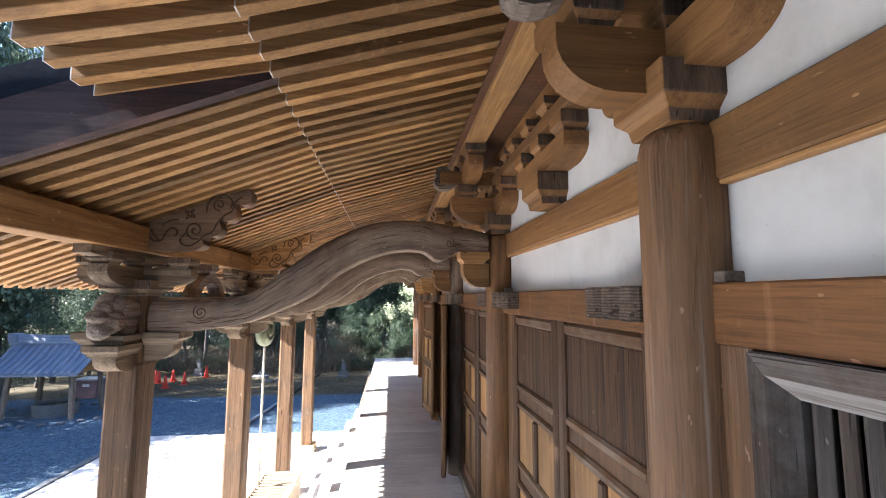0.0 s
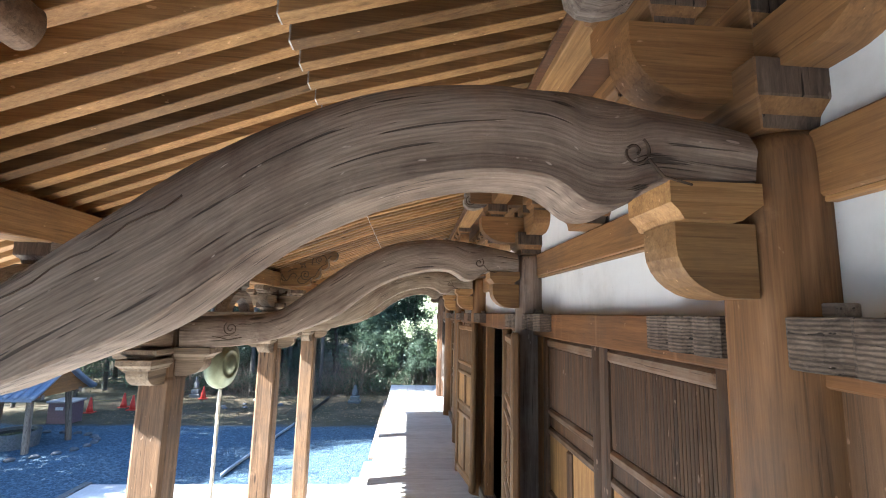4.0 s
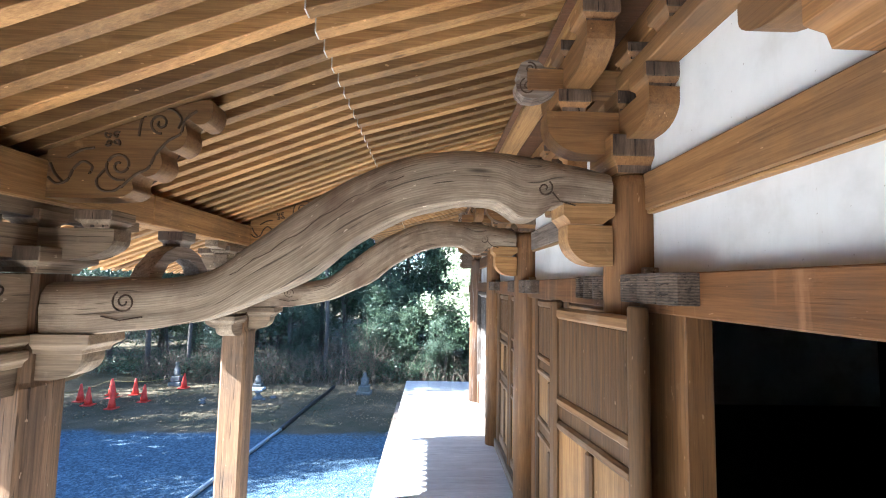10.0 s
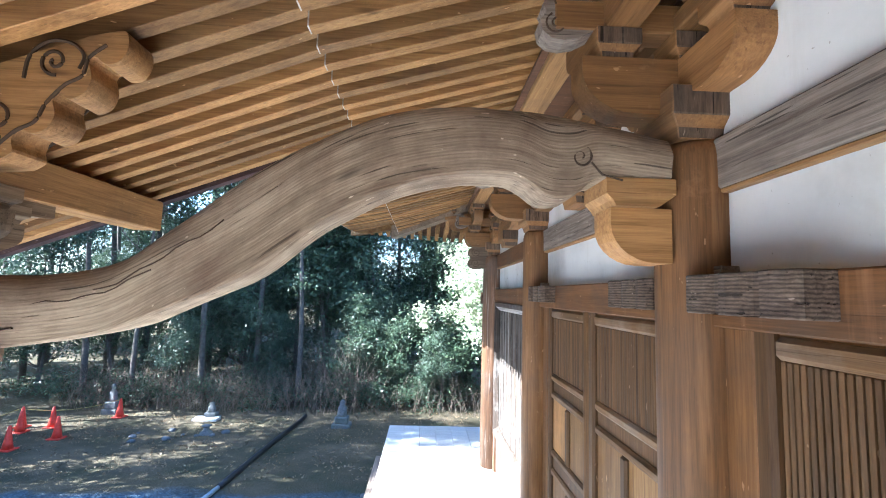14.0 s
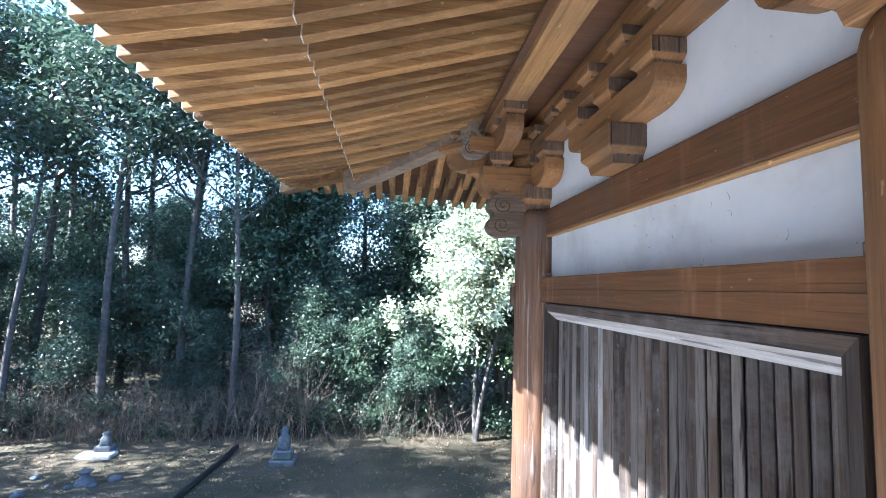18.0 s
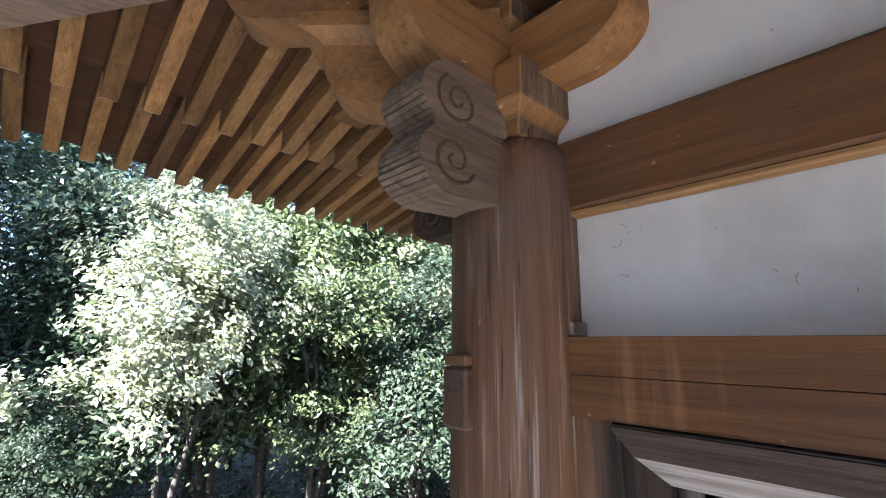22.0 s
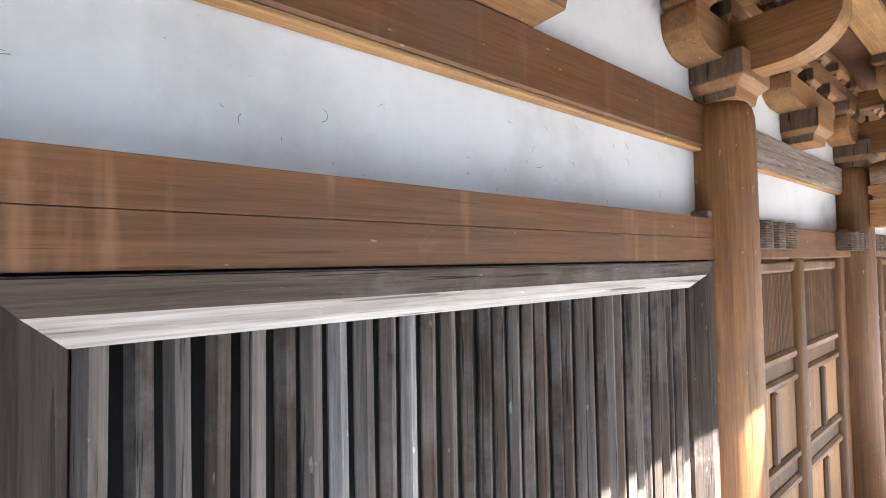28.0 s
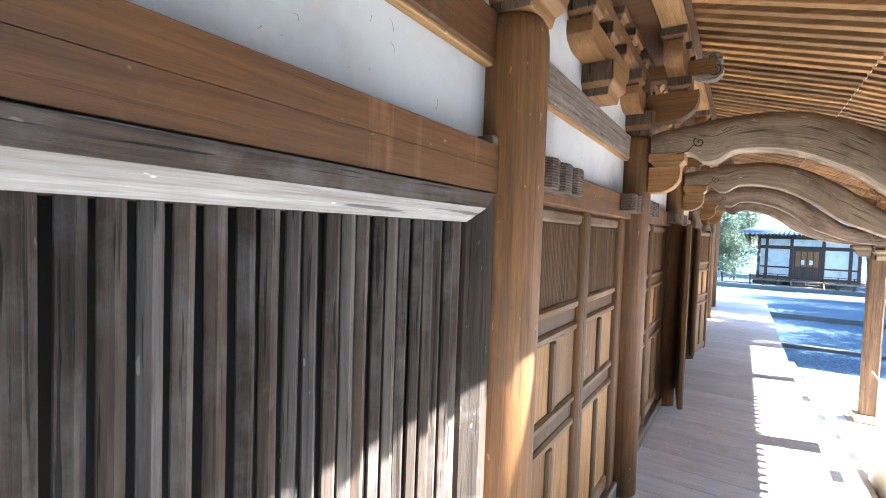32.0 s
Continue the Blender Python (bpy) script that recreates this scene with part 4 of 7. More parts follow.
xs_ = [E1, -0.8, -0.5, -0.2, 0.4, 1.0, 1.6, 2.3, 4.5]
for a, b_ in zip(xs_, xs_[1:]):
    ta, tb = max(HIP - K1 - 0.12, HIP - a), max(HIP - K1 - 0.12, HIP - b_)
    pts = [(b_, tb), (b_, HIP - E1), (a, HIP - E1)] + ([(a, ta)] if ta < HIP - E1 - 0.001 else [])
    board(pts, lambda x_, y_: fly_z(HIP - y_) + 0.081 + corner_lift(HIP - x_), 0.03, "rafter_board", board_wood)
# batten on which the flying rafters rest
for nm, pts, zf in (("kioi_beam", [(KIOI_X + 0.03, -3), (KIOI_X - 0.028, -3), (KIOI_X - 0.028, HIP - KIOI_X), (KIOI_X + 0.03, HIP - KIOI_X)], lambda x_, y_: base_z(KIOI_X) + RH + 0.0325),
                    ("kioi_beam", [(KIOI_X, HIP - KIOI_X - 0.03), (4.3, HIP - KIOI_X - 0.03), (4.3, HIP - KIOI_X + 0.028), (KIOI_X, HIP - KIOI_X + 0.028)], lambda x_, y_: base_z(KIOI_X) + RH + 0.0325)):
    board(pts, zf, 0.03, nm, honey["y"])
# hip rafters
h0, h1 = Vector((CX - 0.15, COLS[7] + 0.15, base_z(CX - 0.15) - 0.10)), Vector((KIOI_X - 0.10, HIP - KIOI_X + 0.10, base_z(KIOI_X) - 0.085))
h2 = Vector((EAVE_X - 0.10, HIP - EAVE_X + 0.10, EAVE_Z + 0.10))


def skew_bar(p, q, w, h):
    d = Vector((q.x - p.x, q.y - p.y, 0)).normalized()
    sd = Vector((-d.y, d.x, 0)) * (w / 2)
    b = bmesh.new()
    v = [b.verts.new(c + s_ + Vector((0, 0, u))) for c in (p, q) for s_ in (-sd, sd) for u in (0, h)]
    for f in ((0, 1, 3, 2), (4, 6, 7, 5), (0, 4, 5, 1), (2, 3, 7, 6), (0, 2, 6, 4), (1, 5, 7, 3)):
        b.faces.new([v[i] for i in f])
    bmesh.ops.bevel(b, geom=b.edges[:], offset=0.005, segments=1, affect="EDGES")
    return b


hip_wood = wood("weathered_hip_wood", "x", (0.33, 0.24, 0.165), (0.17, 0.115, 0.07), vary=0.1, stain=0.45, relief=0.6)
part("hip_rafter", skew_bar(h0, h1, 0.12, 0.185), hip_wood, eaves, "weathered grey-brown hip rafter")
part("hip_rafter", skew_bar(h1 + Vector((0.12, -0.12, 0.135)), h2, 0.10, 0.13), honey["x"], eaves)
tipv = h2 + Vector((-0.004, 0.004, 0.01))
part("hip_tip", skew_bar(tipv, tipv + Vector((-0.004, 0.004, 0)), 0.085, 0.11), white_tip, eaves, "white painted end")
# fascia along the main eave and roof body over it
part("eave_fascia", box((EAVE_X - 0.05, EAVE_X + 0.02), (-3, PORCH_Y0 - 0.05), (EAVE_Z + 0.095, EAVE_Z + 0.17), 0.004), brown["y"], eaves)
part("eave_fascia", box((EAVE_X - 0.05, EAVE_X + 0.02), (PORCH_Y1 + 0.03, 12.6), (EAVE_Z + 0.095, EAVE_Z + 0.17), 0.004), brown["y"], eaves)
part("eave_fascia", box((PORCH_EAVE_X - 0.06, PORCH_EAVE_X + 0.02), (PORCH_Y0 - 0.05, PORCH_Y1 + 0.03), (PORCH_EAVE_Z + 0.10, PORCH_EAVE_Z + 0.18), 0.004), brown["y"], eaves)
# porch verge boards
verge_wood = wood("dark_verge_wood", "x", (0.060, 0.036, 0.034), (0.022, 0.014, 0.014), stain=0.5, stain_col=(0.15, 0.07, 0.06), rough=0.7)
for yv in (PORCH_Y0 - 0.09, PORCH_Y1 + 0.035):
    b = bmesh.new()
    vs = [b.verts.new((x_, y_, porch_z(x_) + u)) for y_ in (yv, yv + 0.055) for x_, u in ((KIOI_X + 0.1, -0.02), (PORCH_EAVE_X - 0.08, -0.02), (PORCH_EAVE_X - 0.08, 0.22), (KIOI_X + 0.1, 0.22))]
    for f in ((0, 1, 2, 3), (7, 6, 5, 4), (0, 4, 5, 1), (1, 5, 6, 2), (2, 6, 7, 3), (3, 7, 4, 0)):
        b.faces.new([vs[i] for i in f])
    part("verge_board", b, verge_wood, eaves)

# ---------------------------------------------------------------- porch
EBI = [(-1.33, 1.915, 1.715), (-1.18, 1.920, 1.718), (-1.03, 1.934, 1.732), (-0.90, 1.938, 1.750), (-0.725, 1.976, 1.785),
       (-0.55, 2.104, 1.860), (-0.365, 2.247, 1.950), (-0.18, 2.359, 2.098), (0.012, 2.440, 2.203), (0.21, 2.471, 2.258),
       (0.35, 2.469, 2.262), (0.41, 2.467, 2.240), (0.47, 2.460, 2.200), (0.54, 2.450, 2.205), (0.61, 2.438, 2.255), (0.72, 2.418, 2.262), (0.83, 2.395, 2.262)]


def rainbow_beam(seed):
    """The curved beam from a porch post up to the hall, at y = 0."""
    rnd = random.Random(seed)
    prof = spline(EBI, 6)
    b = bmesh.new()
    rings = []
    for i, (x_, zt, zb) in enumerate(prof):
        taper = 1.0
        w = 0.095 * taper
        wob = 0.004 * noise.noise((x_ * 5, seed * 3.1, 0))
        ring = []
        hh = zt - zb
        for yy_, zz in ((-w * 0.86, zb), (-w * 0.93, zb + 0.006), (-w * 1.0, zb + 0.05), (-w * 1.06, zb + hh * 0.5), (-w, zt - 0.05), (-w * 0.78, zt - 0.016), (-w * 0.42, zt),
                        (w * 0.42, zt), (w * 0.78, zt - 0.016), (w, zt - 0.05), (w * 1.06, zb + hh * 0.5), (w, zb + 0.05), (w * 0.93, zb + 0.006), (w * 0.86, zb)):
            ring.append(b.verts.new((x_, yy_ + wob, zz + wob + 0.003 * noise.noise((x_ * 9, yy_ * 20, seed)))))
        rings.append(ring)
    n = len(rings[0])
    for r0, r1 in zip(rings, rings[1:]):
        for k_ in range(n):
            b.faces.new((r0[k_], r1[k_], r1[(k_ + 1) % n], r0[(k_ + 1) % n]))
    b.faces.new(rings[0])
    b.faces.new(rings[-1][::-1])
    return b


def grain_attribute(me, yk):
    """Grain coordinates that follow the beam: length along it, across, and height over its middle line."""
    prof = spline(EBI, 6)
    run, s_ = [0.0], 0.0
    for p, q in zip(prof, prof[1:]):
        s_ += math.hypot(q[0] - p[0], (q[1] + q[2] - p[1] - p[2]) / 2)
        run.append(s_)
    at = me.attributes.new("grain", "FLOAT_VECTOR", "POINT")
    n = len(me.vertices) // len(prof)
    for i, v in enumerate(me.vertices):
        x_, zt, zb = prof[i // n]
        at.data[i].vector = (run[i // n], v.co.y - yk, v.co.z - (zt + zb) / 2)


def spiral(cx_, cz_, r, turns, y_, flip=1, start=0.0, n=40):
    pts = []
    for i in range(n):
        t_ = i / (n - 1)
        a = start + flip * t_ * turns * 2 * math.pi
        rr = r * (1 - 0.85 * t_)
        pts.append((cx_ + rr * math.cos(a), y_, cz_ + rr * math.sin(a)))
    return pts


beam_wood = wood("beam_wood", "x", (0.44, 0.342, 0.235), (0.21, 0.15, 0.095), vary=0.15, stain=0.85, stain_col=(0.13, 0.075, 0.047), relief=1.0, rough=0.8, fine=1.0, cracks=0.75, along=0.06, knots=0.9, grain_by="grain", rings=0.13)
beam_dark = wood("dark_beam_wood", "x", (0.34, 0.258, 0.188), (0.14, 0.098, 0.066), vary=0.12, stain=0.9, stain_col=(0.105, 0.06, 0.04), relief=1.0, rough=0.8, cracks=0.8, along=0.06, knots=0.9, grain_by="grain", rings=0.13)


def checks(seed, count, y_):
    """Drying cracks: thin dark wedges that follow the beam's side."""
    rnd = random.Random(seed)
    prof = spline(EBI, 6)
    b = None
    for c in range(count):
        i0 = rnd.randrange(4, len(prof) - 22)
        ln = rnd.randrange(8, 18)
        f = rnd.uniform(0.25, 0.8)
        pts = []
        for i in range(i0, i0 + ln):
            x_, zt, zb = prof[i]
            pts.append((x_, y_ + 0.0015, zb + (zt - zb) * (f + 0.02 * math.sin(i * 1.7 + c))))
        b = tube(pts, 0.0019, 4, b)
    return b


for i, yk in enumerate(KCOLS):
    t_ = thing("rainbow_beam", (0, yk, 1.75), "dark weathered curved beam joining porch post and hall column" if i < 2 else "pale weathered grey-brown curved beam joining porch post and hall column", "beam", "curved porch beams")
    bm_ = rainbow_beam(i + 1)
    bmesh.ops.translate(bm_, verts=bm_.verts, vec=(0, yk, 0))
    o = part("beam_body", bm_, beam_dark if i < 2 else beam_wood, t_, smooth=True)
    grain_attribute(o.data, yk)
    o.data.set_sharp_from_angle(angle=radians(38))
    for s in (-1, 1):
        ysd = yk + s * 0.100
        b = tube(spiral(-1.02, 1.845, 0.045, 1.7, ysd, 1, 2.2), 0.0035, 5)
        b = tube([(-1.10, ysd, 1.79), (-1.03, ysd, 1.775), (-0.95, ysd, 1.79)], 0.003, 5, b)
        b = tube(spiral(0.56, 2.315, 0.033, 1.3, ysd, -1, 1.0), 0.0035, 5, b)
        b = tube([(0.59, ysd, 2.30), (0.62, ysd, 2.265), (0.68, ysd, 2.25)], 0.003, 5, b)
        part("carved_swirl", b, cut_shade, o, "incised swirls, their shade drawn in dark lines")
        part("drying_crack", checks(i * 7 + s, 2, ysd), cut_shade, o)



def tie_profile(y0, y1):
    pts = [(y0, 1.94), (y1, 1.94), (y1, 1.72)]
    for k_ in range(1, 10):
        t_ = k_ / 10
        pts.append((y1 + (y0 - y1) * t_, 1.72 + 0.05 * math.sin(math.pi * t_) ** 0.5))
    pts.append((y0, 1.72))
    return pts


def boat(c, d, z0, z1, reach, half):
    """A short bearing arm that leaves c along direction d, rounded at its lower end, with a flared block on it."""
    zt = z1 - 0.055
    pts = [(0, zt), (reach, zt), (reach, zt - 0.02)]
    for k_ in range(1, 7):
        a = math.pi / 2 * k_ / 6
        pts.append((reach - 0.10 * (1 - math.cos(a)), zt - 0.02 - (zt - 0.02 - z0) * math.sin(a)))
    pts.append((0, z0))
    b = prism(pts, "y", -half, half, 0.004)
    rings = []
    bb = bmesh.new()
    for e, z_ in ((0.0, zt), (0.012, zt + 0.012), (0.05, zt + 0.03), (0.05, z1 + 0.012)):
        rings.append([bb.verts.new((x_, y_, z_)) for x_, y_ in ((0.0, -half - e * 0.6), (reach + e, -half - e * 0.6), (reach + e, half + e * 0.6), (0.0, half + e * 0.6))])
    for r0, r1 in zip(rings, rings[1:]):
        for k_ in range(4):
            bb.faces.new((r0[k_], r0[(k_ + 1) % 4], r1[(k_ + 1) % 4], r1[k_]))
    bb.faces.new(rings[0][::-1])
    bb.faces.new(rings[-1])
    join(b, bb)
    m = Matrix.Translation((*c, 0)) @ Matrix.Rotation(math.atan2(d[1], d[0]), 4, "Z")
    bmesh.ops.transform(b, verts=b.verts, matrix=m)
    return b


post_wood = wood("post_wood", "z", (0.20, 0.118, 0.062), (0.062, 0.034, 0.018), vary=0.15, stain=0.65, stain_col=(0.085, 0.062, 0.045), relief=0.8, rough=0.75, knots=0.9, cracks=0.7, drips=0.25)
beige = {a: wood("whitened_wood_" + a, a, (0.30, 0.222, 0.145), (0.11, 0.077, 0.048), vary=0.15, stain=0.45, stain_col=(0.13, 0.09, 0.06), relief=0.6, rough=0.8, cracks=0.5) for a in "xyz"}


pale_block = wood("pale_block_wood", "x", (0.62, 0.50, 0.30), (0.46, 0.34, 0.18), vary=0.1, stain=0.2, cracks=0.2)


def bearing(c, d, tiers, p):
    """Flared block on a rounded arm, leaving the post face along d, under a beam."""
    m = Matrix.Translation((*c, 0)) @ Matrix.Rotation(math.atan2(d[1], d[0]), 4, "Z")
    for kind, reach, z0, z1, half in tiers:
        if kind == "block":
            b = bmesh.new()
            rings = []
            for e, z_ in ((-0.040, z0), (-0.034, z0 + (z1 - z0) * 0.22), (0.0, z0 + (z1 - z0) * 0.48), (0.0, z1)):
                rings.append([b.verts.new((x_, y_, z_)) for x_, y_ in ((0.0, -half - e * 0.5), (reach + e, -half - e * 0.5), (reach + e, half + e * 0.5), (0.0, half + e * 0.5))])
            for r0, r1 in zip(rings, rings[1:]):
                for k_ in range(4):
                    b.faces.new((r0[k_], r0[(k_ + 1) % 4], r1[(k_ + 1) % 4], r1[k_]))
            b.faces.new(rings[0][::-1])
            b.faces.new(rings[-1])
            bmesh.ops.bevel(b, geom=b.edges[:], offset=0.003, segments=1, affect="EDGES")
        else:
            pts = [(0, z1), (reach, z1), (reach, z1 - 0.018)]
            for k_ in range(1, 8):
                a = math.pi / 2 * k_ / 7
                pts.append((reach - reach * 0.7 * (1 - math.cos(a)), z1 - 0.018 - (z1 - 0.018 - z0) * math.sin(a)))
            pts.append((0, z0))
            b = prism(pts, "y", -half, half, 0.004)
        bmesh.ops.transform(b, verts=b.verts, matrix=m)
        part("bearing_block" if kind == "block" else "bearing_arm", b, beige["x" if d[0] else "y"], p, "bleached bearing timber")


def porch_post(yk):
    p = thing("porch_post", (KX, yk, GROUND_Z), "square chamfered porch post of weathered brown timber", "post", "porch posts")
    b = bmesh.new()
    c_ = 0.022
    h = KHALF
    out = [(-h + c_, -h), (h - c_, -h), (h, -h + c_), (h, h - c_), (h - c_, h), (-h + c_, h), (-h, h - c_), (-h, -h + c_)]
    rings = [[b.verts.new((KX + u * f, yk + v * f, z_)) for u, v in out] for z_, f in ((GROUND_Z + 0.17, 1), (1.52, 1), (1.54, 0.94), (1.945, 0.94))]
    for r0, r1 in zip(rings, rings[1:]):
        for k_ in range(8):
            b.faces.new((r0[k_], r0[(k_ + 1) % 8], r1[(k_ + 1) % 8], r1[k_]))
    b.faces.new(rings[0][::-1])
    b.faces.new(rings[-1])
    part("shaft", b, post_wood, p)
    part("base_block", box((KX - 0.17, KX + 0.17), (yk - 0.17, yk + 0.17), (GROUND_Z + 0.05, GROUND_Z + 0.17), 0.012), pale_block, p, "pale new-wood base block")
    e = KHALF * 0.93
    for d in ((1, 0), (-1, 0)):
        bearing((KX + d[0] * e, yk), d, (("block", 0.22, 1.645, 1.722, 0.10), ("arm", 0.17, 1.545, 1.6445, 0.062)), p)
    for d in ((0, 1), (0, -1)):
        bearing((KX, yk + d[1] * e), d, (("block", 0.21, 1.665, 1.7195, 0.10), ("block", 0.25, 1.60, 1.6645, 0.10), ("arm", 0.20, 1.50, 1.5995, 0.062)), p)
    block("capital_block", bearing_block(KX, yk, 1.947, 2.045, 0.15), p, beige["y"])
    pr = arm_profile(0.42, 2.0, 2.125, 0.27)
    part("cross_arm", prism([(yk + u, z_) for u, z_ in pr], "x", KX - 0.052, KX + 0.052), beige["y"], p)
    pr = arm_profile(0.34, 2.0, 2.123, 0.22)
    part("cross_arm", prism([(KX + u, z_) for u, z_ in pr], "y", yk - 0.05, yk + 0.05), beige["x"], p)
    for dx, dy in ((0, 0), (0, 0.35), (0, -0.35), (0.27, 0), (-0.27, 0)):
        block("small_block", bearing_block(KX + dx, yk + dy, 2.125, 2.195, 0.072), p, beige["y"])
    pr = arm_profile(0.56, 2.165, 2.221, 0.20)
    part("purlin_arm", prism([(yk + u, z_) for u, z_ in pr], "x", KX - 0.045, KX + 0.045), beige["y"], p)
    return p


for yk in KCOLS:
    porch_post(yk)

for a, b_ in zip(KCOLS, KCOLS[1:]):
    t_ = thing("tie_beam", (KX, (a + b_) / 2, 1.72), "weathered carved tie beam between porch posts", "beam", "porch tie beams")
    tb = part("beam_body", prism(tie_profile(a + 0.10, b_ - 0.10), "x", KX - 0.085, KX + 0.085, 0.02), beige["y"], t_)
    for xs in (KX + 0.0865, KX - 0.0865):
        bb = None
        for c_, fl in ((a + 0.30, 1), (b_ - 0.30, -1)):
            sp = [(xs, c_ + (q[0]) * 1.0, q[2]) for q in spiral(0, 1.835, 0.055, 1.8, 0, fl, 1.5)]
            bb = tube(sp, 0.005, 5, bb)
            for u_, z_, r_, d_ in ((0.16, 1.865, 0.038, -1), (0.27, 1.80, 0.034, 1), (0.36, 1.87, 0.026, -1), (-0.075, 1.885, 0.024, -1)):
                bb = tube([(xs, c_ + fl * u_ + q[0], q[2]) for q in spiral(0, z_, r_, 1.4, 0, fl * d_, 2.5)], 0.0045, 5, bb)
            for dz in (0.0, 0.045):
                bb = tube(spline([(xs, c_ + fl * 0.05, 1.80 + dz), (xs, c_ + fl * 0.13, 1.845 + dz), (xs, c_ + fl * 0.20, 1.80 + dz), (xs, c_ + fl * 0.28, 1.835 + dz), (xs, c_ + fl * 0.36, 1.82 + dz)], 6), 0.0045, 5, bb)
        part("carved_swirl", bb, cut_shade, tb)
    # frog-leg strut in the middle
    m_ = (a + b_) / 2
    leg = [(m_ - 0.34, 1.94), (m_ - 0.22, 1.94), (m_ - 0.16, 2.02), (m_ - 0.05, 2.06), (m_ + 0.05, 2.06), (m_ + 0.16, 2.02), (m_ + 0.22, 1.94), (m_ + 0.34, 1.94),
           (m_ + 0.30, 2.0), (m_ + 0.19, 2.09), (m_ + 0.08, 2.13), (m_ - 0.08, 2.13), (m_ - 0.19, 2.09), (m_ - 0.30, 2.0)]
    f_ = thing("frog_leg_strut", (KX, m_, 1.94), "carved frog-leg strut on the porch tie beam", "strut", "frog-leg struts")
    part("leg_frame", prism(leg, "x", KX - 0.05, KX + 0.05, 0.006), grey["y"], f_)
    block("small_block", bearing_block(KX, m_, 2.13, 2.225, 0.075), f_, grey["y"])

# carved end of the tie beam beyond the southern post
nose = thing("carved_nose", (KX, KCOLS[0] - 0.3, 1.7), "weathered carved beast-head beam end", "carving")
LOBES = [(Vector((0, dy, dz)), r_) for dy, dz, r_ in ((-0.18, 1.84, 0.10), (-0.20, 1.86, 0.085), (-0.30, 1.80, 0.075), (-0.27, 1.90, 0.06), (-0.36, 1.75, 0.05), (-0.18, 1.76, 0.075), (-0.40, 1.83, 0.04), (-0.34, 1.87, 0.04))]
HEART = Vector((0, -0.25, 1.82))
b = bmesh.new()
bmesh.ops.create_icosphere(b, subdivisions=5, radius=1.0)
for v in b.verts:
    d, far = v.co.normalized(), 0.03
    for c_, r_ in LOBES:
        o_ = HEART - c_
        disc = o_.dot(d) ** 2 - o_.dot(o_) + r_ * r_
        if disc > 0:
            far = max(far, -o_.dot(d) + math.sqrt(disc))
    p_ = HEART + d * far * (1 + 0.05 * noise.noise(d * 6) + 0.03 * math.sin(26 * d.z + 18 * d.y))
    v.co = Vector((KX + max(-0.085, min(0.085, p_.x * 1.3)), KCOLS[0] + p_.y, p_.z))
part("head", b, grey["y"], nose, smooth=True)

pur = thing("porch_purlin", (KX, 6.4, 2.22), "honey-coloured porch purlin carrying the rafters", "beam")
pj = [PORCH_Y0 + 0.05, 4.6, 8.2, PORCH_Y1 - 0.02]
for a, b_ in zip(pj, pj[1:]):
    part("beam_length", box((KX - 0.075, KX + 0.075), (a, b_ - 0.002), (2.222, 2.387), 0.006), honey["y"], pur)

# carved boards between purlin and rafters


carved_wood = wood("carved_board_wood", "x", (0.27, 0.165, 0.095), (0.11, 0.065, 0.036), vary=0.1, stain=0.5, relief=0.6)


